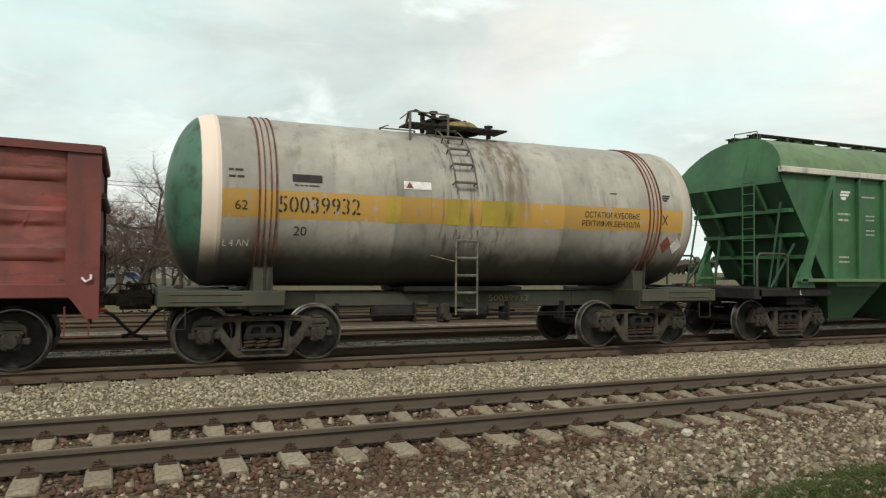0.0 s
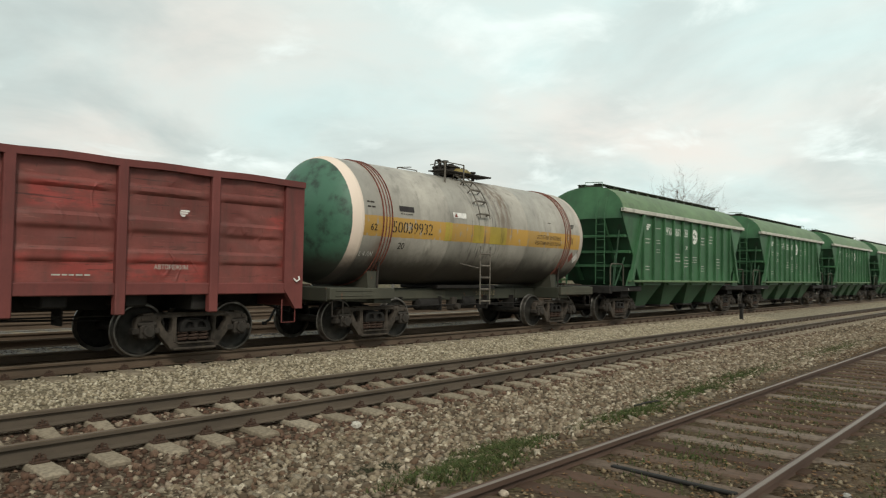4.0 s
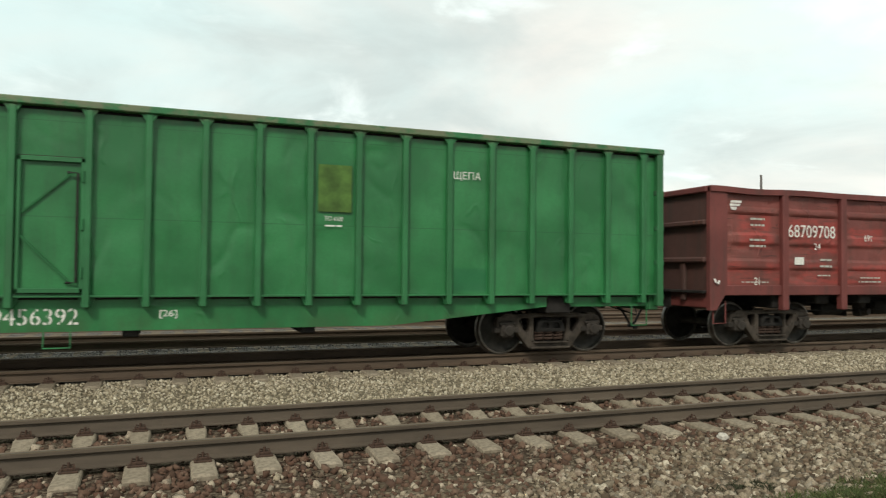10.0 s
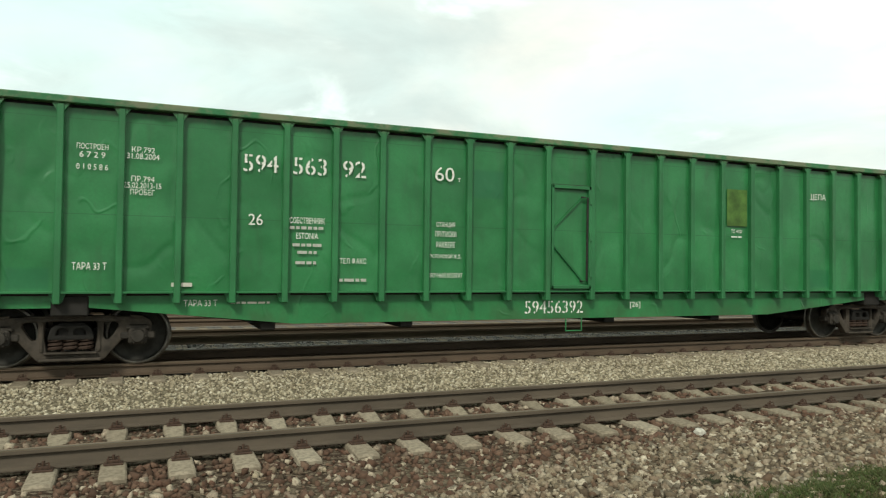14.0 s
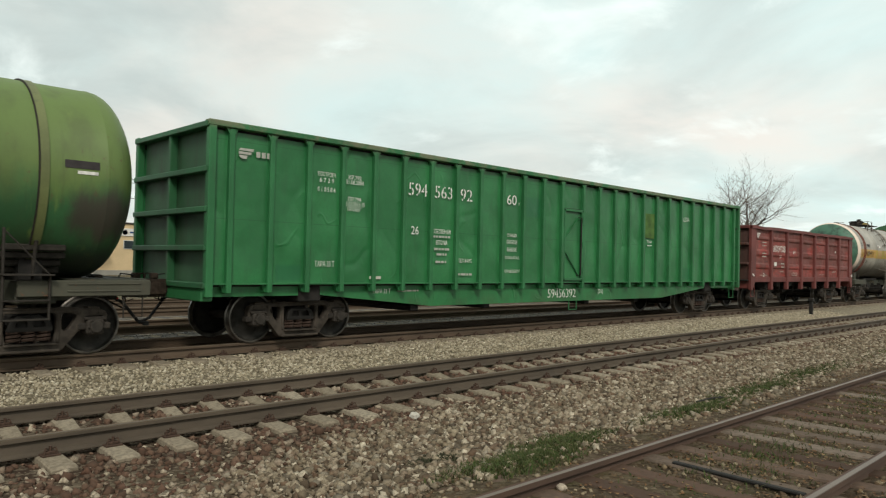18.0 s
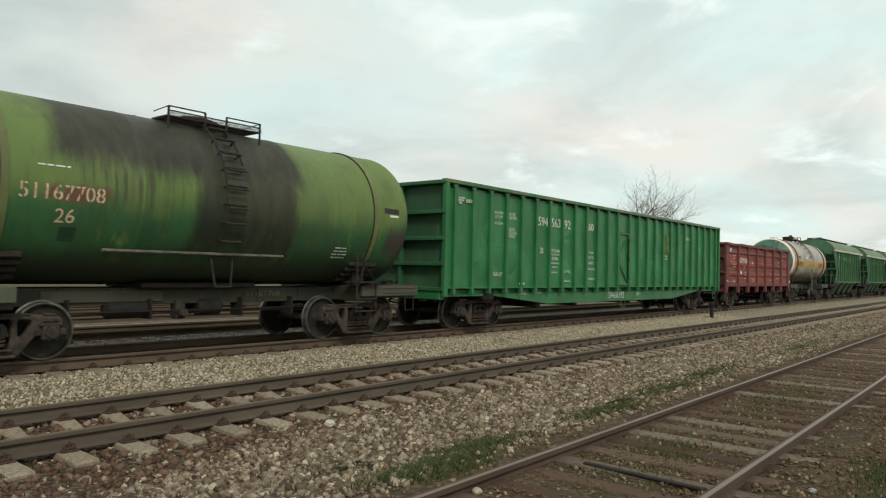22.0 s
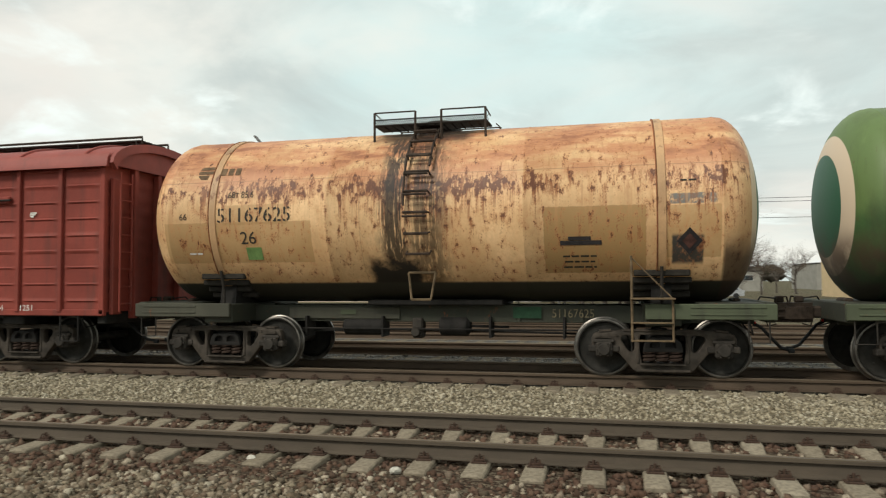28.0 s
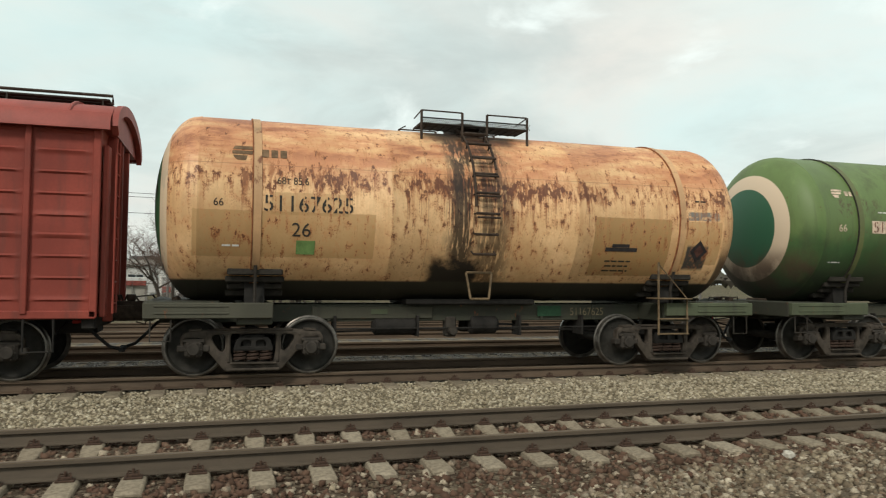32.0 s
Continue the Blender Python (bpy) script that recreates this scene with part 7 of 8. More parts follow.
def build_hopper():
    w = thing("hopper_wagon", "green grain hopper wagon with a rounded roof and pale gutter", "hopper wagon", "freight train")
    for sy in (-1, 1):
        y0, y1 = sorted((sy * 1.50, sy * 1.54))
        part("side_wall", Shape().prism(((-6.1, 3.92), (-4.55, 1.42), (4.55, 1.42), (6.1, 3.92)), "y", y0, y1), M["hopper"], w)
        x = -4.40
        k = 0
        while x < 4.5:
            part("side_rib", Shape().box(x - 0.03, x + 0.03, *sorted((sy * 1.54, sy * 1.64)), 1.45, 3.88, 0.01), M["hopper"], w)
            k += 1
            x = -4.40 + 0.88 * k
        for sx in (-1, 1):
            part("end_strut", Shape().prism(((sx * 5.48, 1.36), (sx * 5.30, 1.36), (sx * 4.33, 3.88), (sx * 4.50, 3.88)), "y", *sorted((sy * 1.54, sy * 1.66))), M["hopper"], w)
            part("gusset", Shape().prism(((sx * 5.62, 1.24), (sx * 4.9, 1.24), (sx * 5.12, 1.80), (sx * 5.30, 1.80)), "y", *sorted((sy * 1.50, sy * 1.535))), M["hopper"], w)
            part("brace", Shape().tube([(sx * 6.1, sy * 1.35, 1.24), (sx * 5.3, sy * 1.3, 2.25)], 0.028, 4), M["hopper_low"], w)
            part("brace", Shape().tube([(sx * 6.1, sy * 1.3, 1.24), (sx * 5.72, sy * 1.3, 3.2)], 0.024, 4), M["hopper_low"], w)
            part("platform_rail", Shape().tube([(sx * 6.62, sy * 1.45, 1.25), (sx * 6.62, sy * 1.45, 1.90), (sx * 6.54, sy * 1.45, 2.0), (sx * 5.78, sy * 1.45, 2.0), (sx * 5.68, sy * 1.45, 1.90), (sx * 5.68, sy * 1.45, 1.25)], 0.026, 7), M["frame_green"], w)
        part("side_sill", Shape().box(-5.5, 5.5, *sorted((sy * 1.48, sy * 1.66)), 1.37, 1.45, 0.012), M["hopper_roof"], w)
        part("gutter", Shape().box(-6.08, 6.08, *sorted((sy * 1.54, sy * 1.68)), 3.83, 3.965, 0.012), M["gutter"], w)
    prof = [(1.64, 3.93), (1.57, 4.10), (1.40, 4.32), (1.15, 4.53), (0.85, 4.69), (0.5, 4.79), (0, 4.82)]
    prof = prof + [(-y, z) for y, z in reversed(prof[:-1])]
    rows = [(-6.12, 0.0), (-5.7, 1.0), (5.7, 1.0), (6.12, 0.0)]

    def roof(a, b):
        y, z = prof[round(a * (len(prof) - 1))]
        sx = -1 if b < 0.5 else 1
        return (sx * (6.12 - 0.48 * (z - 3.93) / 0.89), y, z) if b in (0.0, 1.0) else (sx * 4.0, y, z)
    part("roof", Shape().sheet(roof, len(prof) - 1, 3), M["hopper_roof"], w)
    for sx in (-1, 1):
        gable = [(sx * (6.12 - 0.48 * (z - 3.93) / 0.89), y, z) for y, z in prof]
        part("gable", Shape().add(gable + [(sx * 5.95, -1.52, 3.62), (sx * 5.95, 1.52, 3.62)], [tuple(range(len(gable))) + (len(gable), len(gable) + 1)]), M["hopper"], w)
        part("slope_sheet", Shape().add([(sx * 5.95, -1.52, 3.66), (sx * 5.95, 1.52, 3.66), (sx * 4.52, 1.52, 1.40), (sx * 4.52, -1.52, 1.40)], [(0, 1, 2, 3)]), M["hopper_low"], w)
        for z in (3.0, 2.45, 1.95):
            x = 4.52 + 1.43 * (z - 1.40) / 2.26
            part("slope_rib", Shape().box(*sorted((sx * x, sx * (x + 0.16))), -1.5, 1.5, z - 0.05, z + 0.05, 0.012), M["hopper"], w)
        for y in (-0.8, 0.8):
            part("slope_stay", Shape().prism(((sx * 5.95, 3.6), (sx * 6.05, 3.6), (sx * 4.68, 1.40), (sx * 4.54, 1.40)), "y", y - 0.05, y + 0.05), M["hopper"], w)
            part("post", Shape().tube([(sx * 5.5, y * 1.2, 1.24), (sx * 5.3, y * 1.2, 2.55)], 0.03, 4), M["hopper_low"], w)
        for y in (-1.0, -0.66):
            part("ladder_rail", Shape().tube([(sx * 6.22, y, 1.3), (sx * 6.22, y, 3.75), (sx * 6.02, y, 4.35)], 0.018, 6), M["hopper"], w)
        for k in range(9):
            part("rung", Shape().tube([(sx * 6.22, -1.0, 1.5 + 0.27 * k), (sx * 6.22, -0.66, 1.5 + 0.27 * k)], 0.013, 5), M["hopper"], w)
        part("headstock", Shape().box(*sorted((sx * 6.72, sx * 6.5)), -1.48, 1.48, 0.98, 1.24, 0.02), M["steel_dark"], w)
        part("end_frame", Shape().box(*sorted((sx * 6.6, sx * 4.3)), -1.48, 1.48, 1.04, 1.22, 0.02), M["steel_dark"], w)
        part("pivot_beam", Shape().box(sx * 5.25 - 0.3, sx * 5.25 + 0.3, -1.3, 1.3, 0.84, 1.05, 0.02), M["steel_dark"], w)
        part("roof_grip", Shape().tube([(sx * 5.68, -0.6, 4.7), (sx * 5.68, -0.6, 4.95), (sx * 5.68, 0.1, 4.98), (sx * 5.68, 0.1, 4.8)], 0.014, 5), M["hopper"], w)
    for x in (-3.35, -1.12, 1.12, 3.35):
        top, low, zt, zb = 1.02, 0.40, 1.42, 0.46
        v = [(x + a * top, b * 1.42, zt) for a, b in ((-1, -1), (1, -1), (1, 1), (-1, 1))] + [(x + a * low, b * 0.95, zb) for a, b in ((-1, -1), (1, -1), (1, 1), (-1, 1))]
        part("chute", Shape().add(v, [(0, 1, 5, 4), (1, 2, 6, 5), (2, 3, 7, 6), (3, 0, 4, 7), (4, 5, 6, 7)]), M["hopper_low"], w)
        part("chute_rib", Shape().prism(((x - 0.8, 1.36), (x + 0.8, 1.36), (x + 0.72, 1.26), (x - 0.72, 1.26)), "y", -1.46, -1.36), M["hopper"], w)
        part("chute_gate", Shape().box(x - 0.46, x + 0.46, -0.98, 0.98, 0.40, 0.48, 0.015), M["steel_dark"], w)
    part("centre_sill", Shape().box(-6.5, 6.5, -0.25, 0.25, 0.92, 1.2, 0.015), M["steel_dark"], w)
    for y in (-0.42, -0.25, 0.25, 0.42):
        part("walkway_board", Shape().box(-5.6, 5.6, y - 0.06, y + 0.06, 4.90, 4.93, 0.006), M["frame_dark"], w)
    for k in range(13):
        part("walkway_stay", Shape().box(-5.5 + k * 0.915, -5.44 + k * 0.915, -0.5, 0.5, 4.76, 4.90, 0.006), M["frame_dark"], w)
    for x in (-3.9, -1.3, 1.3, 3.9):
        part("roof_hatch", Shape().lathe(((0.30, 4.76), (0.30, 4.90), (0.2, 4.96), (0.0, 4.97)), "z", (x, 0, 0), 16), M["hopper_roof"], w)
    surf = ("flat", -1.546)
    emblem(w, -3.95, 3.42, 0.13, M["white"], surf, False)
    word(w, "950", -2.1, 3.35, 0.30, M["white"], surf, 0.50, "white stencilled number")
    word(w, "861", -1.25, 3.35, 0.30, M["white"], surf, 0.44)
    word(w, "38", -0.45, 3.35, 0.30, M["white"], surf, 0.32)
    word(w, "20", -0.38, 2.76, 0.15, M["white"], surf, 0.2)
    disc = Shape().lathe(((0.0, -1.548), (0.30, -1.548)), "y", (0.42, 0, 3.25), 20)
    badge = part("round_badge", disc, M["white"], w, "white round painted badge with green marks")
    for a, b, c, d in ((-0.12, 0.02, 0.05, 0.16), (0.02, 0.14, -0.02, 0.10), (-0.16, -0.04, -0.16, -0.06), (0.04, 0.18, -0.14, -0.08)):
        part("badge_mark", Shape().prism(((0.42 + a, 3.25 + c), (0.42 + b, 3.27 + c), (0.42 + b, 3.25 + d), (0.42 + a, 3.22 + d)), "y", -1.552, -1.549), M["hopper"], badge)
    for x, z, ww, h, r in ((-3.95, 2.9, 0.5, 0.28, 2), (-3.1, 3.4, 0.5, 0.1, 1), (-3.05, 2.9, 0.4, 0.2, 2), (-3.05, 2.55, 0.4, 0.2, 2), (-3.95, 1.9, 0.45, 0.22, 2), (-1.25, 2.35, 0.5, 0.4, 3), (-0.4, 2.2, 0.45, 0.5, 4), (0.45, 2.3, 0.5, 0.3, 3), (1.3, 3.1, 0.4, 0.4, 3), (1.3, 1.95, 0.4, 0.3, 3), (2.2, 3.2, 0.5, 0.4, 3), (3.1, 2.2, 0.4, 0.5, 4)):
        lines(w, x, z, ww, h, r, M["faded"], surf)
    word(w, "L", -5.3, 1.13, 0.10, M["white"], ("flat", -1.485), 0.06)
    running_gear(w, 10.5, 7.36)
    return w

# ---- behind the tracks ----
M["bark"] = plain("grey_bark", (0.085, 0.07, 0.058), 0.95, 0, 0.35, 6)
M["twig"] = plain("bare_twigs", (0.11, 0.078, 0.055), 0.95, 0, 0.3, 4)
M["twig_red"] = plain("reddish_twigs", (0.13, 0.085, 0.07), 0.95, 0, 0.3, 4)
M["cream_wall"] = plain("cream_plaster", (0.62, 0.47, 0.28), 0.9, 0, 0.08, 0.6)
M["beige_wall"] = plain("beige_concrete_panel", (0.50, 0.43, 0.32), 0.9, 0, 0.12, 0.8)
M["white_wall"] = plain("white_plaster", (0.55, 0.55, 0.53), 0.9, 0, 0.12, 0.5)
M["grey_wall"] = plain("grey_concrete_wall", (0.30, 0.285, 0.25), 0.9, 0, 0.15, 0.8)
M["roof_dark"] = plain("dark_roof", (0.07, 0.06, 0.055), 0.85, 0, 0.25, 2)
M["roof_red"] = plain("dull_red_roof", (0.135, 0.080, 0.064), 0.85, 0, 0.25, 2)
M["window_glass"] = plain("dark_glass", (0.03, 0.04, 0.045), 0.12, 0, 0.2, 1, 0.0)
M["car_blue"] = plain("blue_car_paint", (0.05, 0.09, 0.18), 0.3)
M["car_silver"] = plain("silver_car_paint", (0.45, 0.46, 0.47), 0.3, 0.3)
M["pole"] = plain("grey_pole", (0.16, 0.15, 0.14), 0.8)
M["fence_red"] = plain("red_panel", (0.35, 0.05, 0.035), 0.6)
M["fence_dull"] = plain("dull_red_boards", (0.20, 0.055, 0.045), 0.8, 0, 0.3, 4)
M["sign_blue"] = plain("blue_sign", (0.03, 0.06, 0.16), 0.5)


def tree_meshes(seed, height, spread, twig):
    """A bare winter tree: trunk and limbs in one mesh, the fine twigs of the crown in another."""
    rng = random.Random(seed)
    trunk, crown = Shape(), Shape()

    def grow(p, d, length, r, depth):
        pts, rs = [p], [r]
        q = p.copy()
        n = 4 if depth < 3 else 3
        for i in range(n):
            d = (d + Vector((rng.gauss(0, 0.16), rng.gauss(0, 0.16), rng.gauss(0.05, 0.10)))).normalized()
            q = q + d * length / n
            pts.append(q.copy())
            rs.append(r * (1 - 0.5 * (i + 1) / n))
        (trunk if depth < 3 else crown).tube(pts, rs, 7 if depth < 2 else (4 if depth < 4 else 3), cap=False)
        if depth >= 5 or length < 0.25:
            return
        kids = (6, 6, 5, 4, 3)[depth]
        for k in range(kids):
            t = rng.uniform(0.35, 1.0) if k else 1.0
            i = min(n - 1, int(t * n))
            base = pts[i].lerp(pts[i + 1], t * n - i if t < 1 else 1.0)
            side = Vector((rng.gauss(0, 1), rng.gauss(0, 1), rng.gauss(0.1, 0.5))).normalized()
            nd = (d * (0.75 if k == 0 else 0.55) + side * spread).normalized()
            grow(base, nd, length * rng.uniform(0.50, 0.72), rs[i] * rng.uniform(0.5, 0.68), depth + 1)

    grow(Vector((0, 0, -0.3)), Vector((0, 0, 1)), height * 0.42, height * 0.020, 0)
    k = height / max(p[2] for p in crown.v)
    for sh in (trunk, crown):
        sh.v = [(p[0] * k, p[1] * k, p[2] * k) for p in sh.v]
    return trunk.mesh("trunk", M["bark"], 60, False), crown.mesh("crown", twig, 0, False)


TREES = [tree_meshes(3, 10, 0.62, M["twig"]), tree_meshes(8, 10, 0.75, M["twig_red"]), tree_meshes(15, 10, 0.55, M["twig"])]


def tree(kind, x, y, size, turn, label="bare deciduous tree with fine grey twigs", slim=1.0):
    o = thing("bare_tree", label, "tree", "bare trees")
    part("trunk", TREES[kind][0], None, o)
    part("crown", TREES[kind][1], None, o)
    o.location, o.rotation_euler, o.scale = (x, y, -0.45), (0, 0, turn), (size * slim, size * slim, size)


rt = random.Random(5)
for i, (deg, dist, size) in enumerate(((-4.4, 84, 0.75), (-3.6, 74, 1.0), (-2.2, 72, 0.9), (-0.6, 64, 1.05), (0.9, 58, 1.0), (2.4, 70, 1.0), (3.8, 76, 0.95), (5.4, 62, 1.05), (6.9, 68, 1.1), (7.9, 74, 0.8),
                                       (9.0, 96, 0.75), (10.6, 104, 0.7), (12.9, 110, 0.75), (-10.6, 84, 0.8), (11.6, 120, 0.8), (27.5, 96, 0.8), (30.5, 104, 0.75), (33, 110, 0.8), (-21, 90, 0.8), (-25, 96, 0.9), (-30, 84, 0.9), (-14.2, 150, 0.9), (1.8, 95, 1.1), (6.2, 98, 1.1), (-2.9, 98, 1.0))):
    a = radians(deg)
    tree(i % 3, dist * math.sin(a), dist * math.cos(a), size * rt.uniform(0.92, 1.08), rt.uniform(0, 6.28))
for k in range(16):
    a, dist = radians(-4.4 + 0.8 * k + rt.uniform(-0.35, 0.35)), rt.uniform(50, 60)
    tree((k + 1) % 3, dist * math.sin(a), dist * math.cos(a), rt.uniform(0.42, 0.68), rt.uniform(0, 6.28), "low bare scrub tree with fine brown twigs")
tree(2, 55.2, 23.9, 1.17, 2.0, "tall bare tree with an open crown behind the train", 0.95)


def windows(b, x0, x1, y, z0, z1, n, frame_mat):
    for k in range(n):
        a = x0 + (x1 - x0) * (k + 0.5) / n
        half = (x1 - x0) / n * 0.36
        wnd = part("window", Shape().box(a - half, a + half, y - 0.06, y + 0.02, z0, z1, 0.02), frame_mat, b)
        part("pane", Shape().box(a - half + 0.07, a - 0.03, y - 0.075, y - 0.05, z0 + 0.07, z1 - 0.07, 0.005), M["window_glass"], wnd)
        part("pane", Shape().box(a + 0.03, a + half - 0.07, y - 0.075, y - 0.05, z0 + 0.07, z1 - 0.07, 0.005), M["window_glass"], wnd)


def house(label, x, y, w, d, h, wall, roof, rows, pitched=0.0, turn=0.0):
    b = thing("building", label, "building", "buildings by the yard")
    part("wall", Shape().box(-w / 2, w / 2, 0, d, -0.3, h, 0.02), wall, b)
    if pitched:
        part("roof", Shape().prism(((-0.4, h), (d + 0.4, h), (d / 2, h + pitched)), "x", -w / 2 - 0.3, w / 2 + 0.3), roof, b)
        part("chimney", Shape().box(w * 0.18, w * 0.18 + 0.7, d / 2 - 0.3, d / 2 + 0.3, h + pitched * 0.5, h + pitched + 0.8, 0.02), M["roof_red"], b)
    else:
        part("roof", Shape().box(-w / 2 - 0.15, w / 2 + 0.15, -0.15, d + 0.15, h, h + 0.18, 0.02), roof, b)
    for z0, z1, n, x0, x1 in rows:
        windows(b, x0, x1, 0, z0, z1, n, M["white_wall"])
    b.location, b.rotation_euler = (x, y, -0.45), (0, 0, turn)
    return b


cream = house("cream plastered two-storey building with a flat roof", 30.15, 82, 11.7, 12, 5.7, M["cream_wall"], M["roof_dark"], ((2.9, 3.9, 1, -0.25, 3.55), (2.7, 3.9, 1, -5.6, -3.4)), 0, 0)
sgn = part("sign_board", Shape().box(-0.15, 3.45, -0.12, -0.02, 4.35, 5.2, 0.02), M["sign_white"], cream, "white sign board with a blue ring")
part("ring_mark", Shape().lathe(((0.17, -0.135), (0.28, -0.135)), "y", (0.40, 0, 4.77), 16), M["sign_blue"], sgn)
part("sign_bar", Shape().box(0.9, 3.05, -0.14, -0.115, 4.68, 4.86, 0.005), M["sign_blue"], sgn)
part("porch_roof", Shape().box(-5.25, -2.25, -2.2, 0, 3.5, 3.65, 0.02), M["grey_wall"], cream)
for x in (-4.95, -2.55):
    part("porch_stay", Shape().tube([(x, -2.0, 3.5), (x - 0.5, -0.2, -0.2)], 0.07, 6), M["sign_white"], cream)
part("plinth", Shape().box(-5.95, 5.95, -0.12, 0, -0.3, 0.55, 0.02), M["grey_wall"], cream)
house("low white building with a dull roof and wide windows", -16.5, 92, 16, 10, 3.5, M["white_wall"], M["grey_wall"], ((1.5, 2.5, 6, -7.6, 7.6),), 0.8, 0)
house("small house with a dull red pitched roof", -22.5, 118, 11, 9, 4.6, M["white_wall"], M["roof_red"], ((1.4, 2.6, 3, -5, 5),), 2.6, 0)
house("white single-storey shed with a grey roof", -8.2, 108, 9, 8, 4.0, M["white_wall"], M["roof_dark"], ((1.2, 2.2, 3, -4, 4),), 1.2, 0)
house("grey concrete storehouse with a flat roof", -40, 84, 20, 12, 3.9, M["grey_wall"], M["roof_dark"], ((1.8, 2.6, 4, -8, 8),), 0, 0)
house("distant grey hall with a flat roof", 68, 150, 60, 20, 5.0, M["grey_wall"], M["roof_dark"], ((1.8, 3.0, 9, -27, 27),), 0, 0)
house("distant grey warehouse with a flat roof", 12, 132, 26, 14, 3.4, M["grey_wall"], M["roof_dark"], ((1.8, 2.8, 6, -12, 12),), 0, 0)

wl = thing("low_wall", "low beige concrete wall beyond the tracks", "wall")
for k in range(16):
    part("wall_panel", Shape().box(-46.5 + k * 2.5 + 0.03, -44 + k * 2.5 - 0.03, 68, 68.15, -0.5, 0.95, 0.02), M["beige_wall"] if k % 5 else M["grey_wall"], wl)


red = thing("red_barrier", "dull red boarded barrier above a beige wall", "barrier")
for k in range(2):
    part("board", Shape().box(0.03 + k * 1.15, 1.12 + k * 1.15, 0, 0.06, 0, 0.42, 0.01), M["fence_dull"], red)
for x in (0.05, 1.15, 2.25):
    part("post", Shape().box(x - 0.04, x + 0.04, 0.06, 0.14, -1.4, 0.45, 0.01), M["pole"], red)
red.location = (-8.9, 67.7, 0.92)

gate = thing("yard_gate", "dark grey wire gate between pale posts", "gate")
for x in (0.0, 1.1, 2.2):
    part("gate_post", Shape().box(x - 0.07, x + 0.07, -0.07, 0.07, 0, 2.35, 0.015), M["sign_white"] if x == 0 else M["pole"], gate)
for x in (0.07, 1.17):
    s = Shape().box(x, x + 0.96, -0.03, 0.03, 2.05, 2.15, 0.01).box(x, x + 0.96, -0.03, 0.03, 0.15, 0.25, 0.01)
    for k in range(12):
        s.box(x + 0.02 + 0.08 * k, x + 0.06 + 0.08 * k, -0.02, 0.02, 0.2, 2.1, 0.005)
    part("gate_leaf", s, M["pole"], gate)
gate.location = (-5.3, 66, -0.5)

board = thing("track_sign", "small pale sign board on a dark post", "sign")
part("post", Shape().tube([(0, 0, 0), (0, 0, 1.95)], 0.045, 7), M["steel_dark"], board)
part("board", Shape().box(-0.55, 0.1, -0.06, -0.03, 1.82, 2.0, 0.01), M["car_silver"], board)
board.location = (-5.1, 40, -0.45)

lamp = thing("street_lamp", "tall grey lamp post with a slanting arm", "street lamp", "poles")
part("shaft", Shape().tube([(0, 0, -0.3), (0, 0, 10.4)], [0.15, 0.11], 10), M["pole"], lamp)
part("arm", Shape().tube([(0, 0, 9.9), (-0.35, 0, 10.25), (-0.6, 0, 10.6)], 0.05, 7), M["pole"], lamp)
part("lamp_head", Shape().prism(((-0.45, 10.55), (-0.5, 10.45), (-1.0, 11.0), (-0.9, 11.05)), "y", -0.12, 0.12), M["pole"], lamp, "grey lamp head")
lamp.location = (-20.3, 40, -0.45)


def pole(x, y, h, label="slender grey steel pole", arm=False):
    o = thing("pole", label, "pole", "poles")
    part("shaft", Shape().tube([(0, 0, -0.3), (0, 0, h)], [0.11, 0.075], 8), M["pole"], o)
    if arm:
        part("crossarm", Shape().box(-0.05, 0.05, -0.7, 0.7, h - 0.35, h - 0.25, 0.01), M["pole"], o)
    o.location = (x, y, -0.45)


for x in (-60, -11.0, 34, 80):
    pole(x, 46, 7.3, "tall grey line pole with a crossarm", True)
pole(36.0, 36.0, 8.4)
pole(-4.6, 64, 4.2, "thin pole with a white sign")
for k, (z, dy) in enumerate(((6.72, -0.6), (6.62, 0.6), (5.6, 0.0))):
    o = thing("cable", "thin black overhead cable between poles", "cable", "overhead cables")
    pts = []
    for a, b in zip((-200, -60, -11.0, 34, 80), (-60, -11.0, 34, 80, 240)):
        pts += [(a + (b - a) * i / 8, 46 + dy, z - 0.35 * 4 * (i / 8) * (1 - i / 8)) for i in range(8)]
    part("wire", Shape().tube(pts, 0.018, 4), M["rubber"], o)

mk = thing("marker_post", "short black track marker post beside the rails", "marker post")
part("post", Shape().box(-0.07, 0.07, -0.07, 0.07, 0, 0.55, 0.02), M["steel_dark"], mk)
part("cap", Shape().box(-0.11, 0.11, -0.11, 0.11, 0.55, 0.72, 0.03), M["steel_dark"], mk)
mk.location = (33.2, 11.1, ground_z(11.1))


def car(x, y, turn, body, label, tall=0.0):
    o = thing("parked_car", label, "car", "parked cars")
    pr = ((-2.1, 0.3), (2.1, 0.3), (2.15, 0.75), (1.2, 0.9), (0.65, 1.42 + tall), (-1.2, 1.45 + tall), (-1.9, 0.95), (-2.15, 0.85))
    part("body", Shape().prism(pr, "y", -0.85, 0.85), body, o)
    part("side_window", Shape().prism(((1.0, 0.95), (0.58, 1.34 + tall), (-1.1, 1.36 + tall), (-1.5, 0.97)), "y", -0.87, 0.87), M["window_glass"], o)
    for wx in (-1.3, 1.3):
        for sy in (-1, 1):
            part("wheel", Shape().lathe(((0.0, sy * 0.90), (0.18, sy * 0.90), (0.31, sy * 0.88), (0.31, sy * 0.7)), "y", (wx, 0, 0.31), 14), M["rubber"], o)
    o.location, o.rotation_euler = (x, y, -0.46), (0, 0, turn)


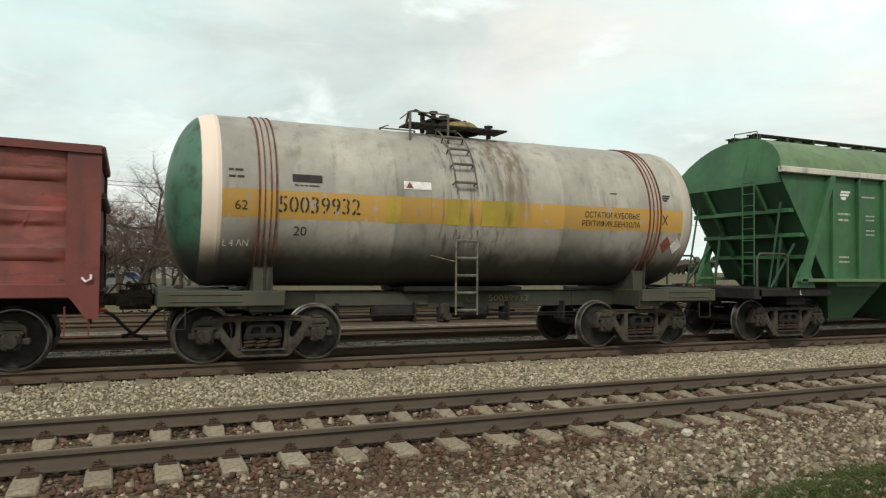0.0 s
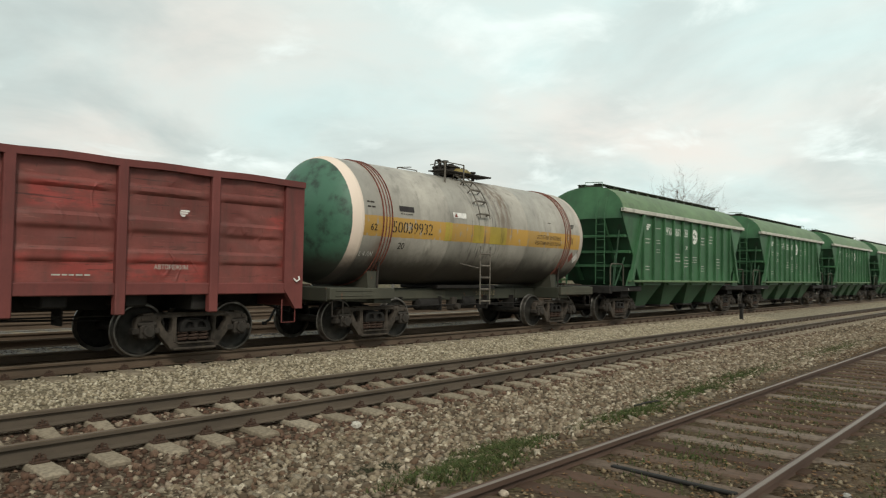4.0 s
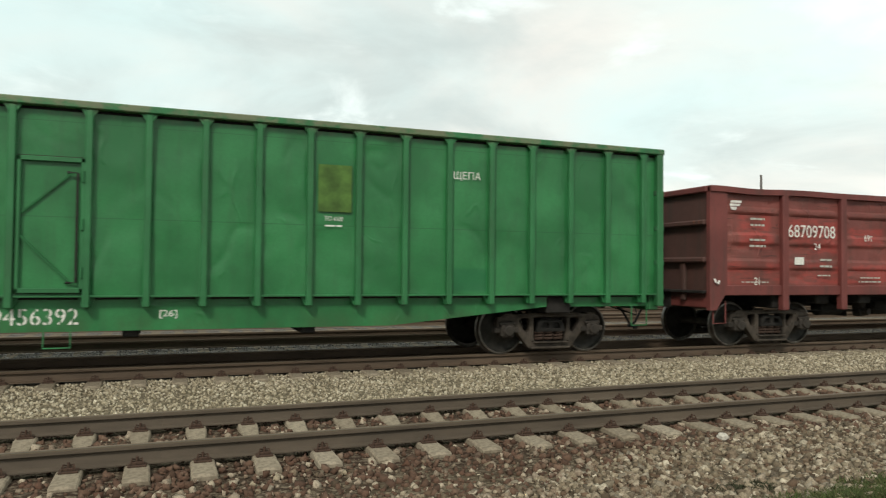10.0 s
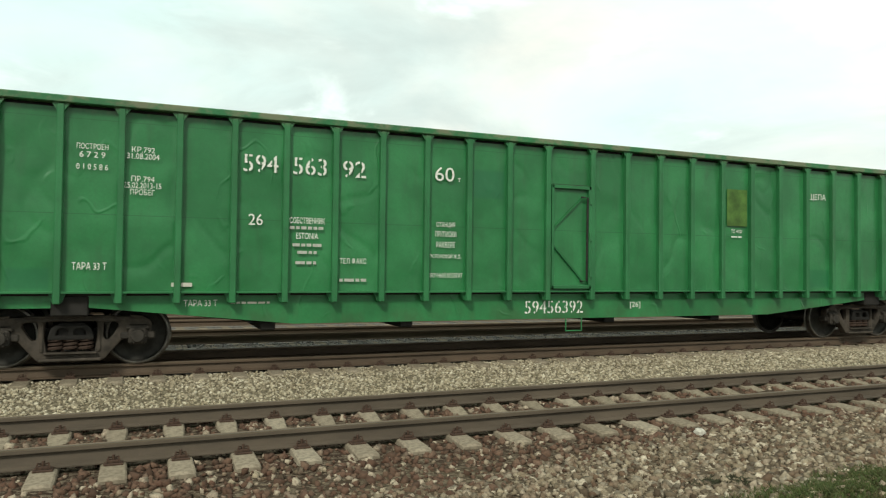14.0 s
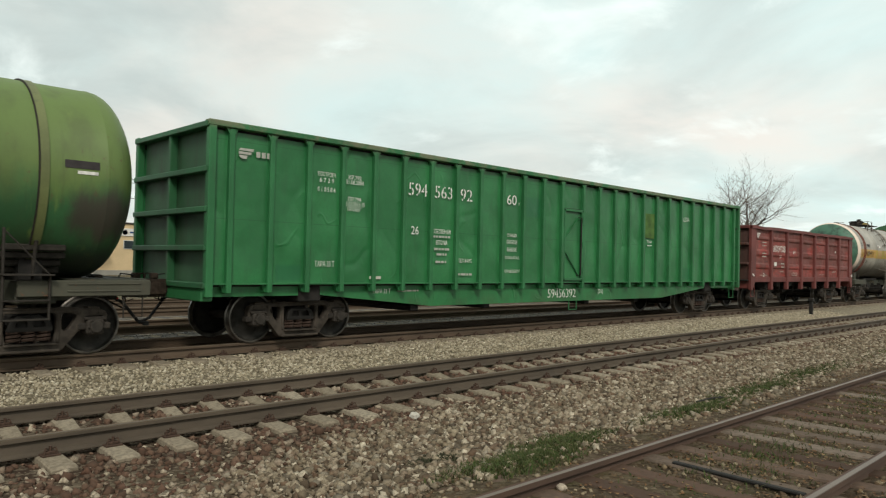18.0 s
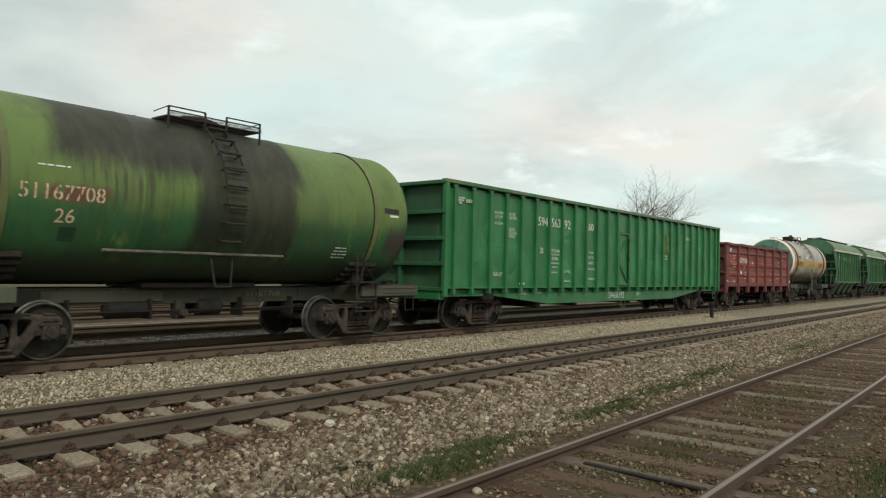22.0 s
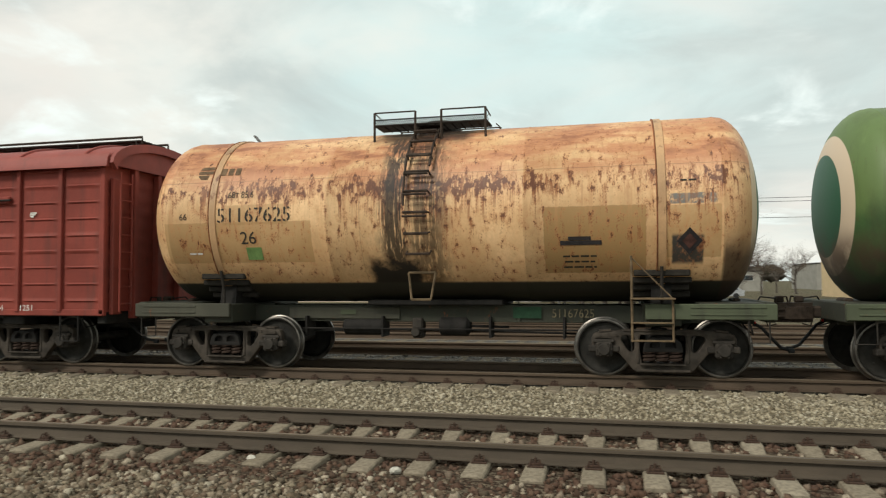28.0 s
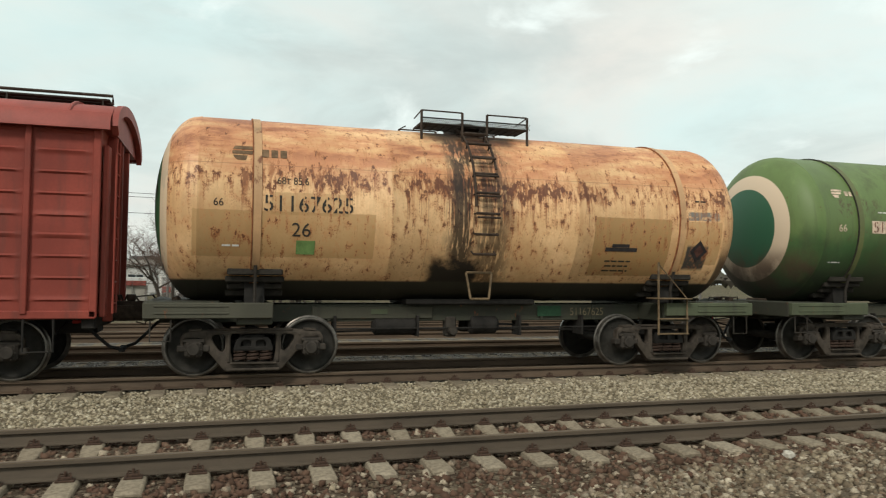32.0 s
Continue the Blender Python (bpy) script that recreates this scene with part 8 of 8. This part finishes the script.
car(-1.3, 76, 0.1, M["car_silver"], "silver car parked beyond the tracks")
car(-0.2, 86, 0.2, M["car_blue"], "dark blue car parked beyond the tracks")
car(11.5, 82, 3.0, M["car_silver"], "silver car parked by the bare trees")
tk = thing("small_truck", "small white truck with a red tail panel", "truck")
part("box", Shape().box(-2.8, 1.0, -1.0, 1.0, 0.7, 2.1, 0.05), M["white_wall"], tk)
part("cab", Shape().prism(((1.1, 0.5), (2.7, 0.5), (2.7, 1.2), (2.2, 2.2), (1.1, 2.2)), "y", -0.95, 0.95), M["white_wall"], tk)
part("windscreen", Shape().prism(((2.72, 1.25), (2.25, 2.1), (2.15, 2.1), (2.62, 1.25)), "y", -0.85, 0.85), M["window_glass"], tk)
part("side_window", Shape().box(1.35, 2.15, -0.965, 0.965, 1.3, 2.0, 0.01), M["window_glass"], tk)
part("tail_panel", Shape().box(0.2, 0.9, -1.02, 1.02, 0.75, 1.3, 0.01), M["fence_red"], tk)
for wx in (-2.0, 1.9):
    for sy in (-1, 1):
        part("wheel", Shape().lathe(((0.0, sy * 1.0), (0.2, sy * 1.0), (0.42, sy * 0.97), (0.42, sy * 0.75)), "y", (wx, 0, 0.42), 14), M["rubber"], tk)
tk.location = (-5.6, 70, -0.46)

# woods far off, closing the view
bm_far = Shape()
rf = random.Random(9)
for k in range(420):
    a = radians(rf.uniform(-80, 88))
    d = rf.uniform(240, 420)
    x, y, h, r = d * math.sin(a), d * math.cos(a) + 40, rf.uniform(5, 9), rf.uniform(3, 7)
    for j in range(5):
        cx, cy, cz = x + rf.uniform(-r, r), y + rf.uniform(-2, 2), h * rf.uniform(0.3, 0.75)
        q = h * rf.uniform(0.25, 0.4)
        v = [(cx + q * rf.uniform(0.7, 1.3) * a0, cy + q * b0, max(-0.5, cz + q * rf.uniform(0.7, 1.2) * c0)) for a0, b0, c0 in ((1, 0, 0), (0, 1, 0), (-1, 0, 0), (0, -1, 0), (0, 0, 1), (0, 0, -1))]
        bm_far.add(v, [(0, 1, 4), (1, 2, 4), (2, 3, 4), (3, 0, 4), (1, 0, 5), (2, 1, 5), (3, 2, 5), (0, 3, 5)])
M["far_wood"] = pieces("far_woods", ((0.055, 0.05, 0.042), (0.08, 0.07, 0.06), (0.065, 0.065, 0.045)), 0.95, 2, True)
tagged(new("far_woods", bm_far.mesh("far_woods", M["far_wood"], 0, False)), "grey-brown distant woods on the horizon", "woods", kind="stuff")

# ---- the train ----
TRAIN = []
full, TR, HALF = (TR, HALF), 1.50, 4.73      # the silver tank is slimmer
TZ = 2.76
silver = build_silver()
TR, HALF = full
TZ = 2.81
TRAIN.append((silver, 5.97))
hopper = build_hopper()
TRAIN.append((hopper, 19.37))
for k in range(1, 9):
    TRAIN.append((copy_thing(hopper, pose(19.37 + 14.72 * k, TRACK, 0)), 19.37 + 14.72 * k))
TRAIN.append((build_gondola(), -6.62))
TRAIN.append((build_chip_wagon(), -24.76))
TRAIN.append((build_green("green tank wagon soaked in black oil round its ladder", M["tank_b"], "51167708", False, True), -41.92))
TRAIN.append((build_green("faded green tank wagon with a black stained middle", M["tank_c"], "51167724", True, False, -0.12), -53.93))
TRAIN.append((build_cream(), -66.0))
TRAIN.append((build_boxcar(), -79.35))


def motions():
    """The train rolls to the right and slows; every wheelset turns with it."""
    times = [0.2 * i for i in range(161)]
    way = [run(t) for t in times]
    for w, x in TRAIN:
        walk(w, [(t, pose(x + s, TRACK, 0)) for t, s in zip(times, way)])
        for o in w.children:
            if o.name.startswith("wheelset"):
                p = o.location.copy()
                turn = p.x * 37 % 360
                walk(o, [(t, pose(p.x, p.y, p.z, 0, turn + math.degrees(s / WHEEL), 0)) for t, s in zip(times, way)])


motions()
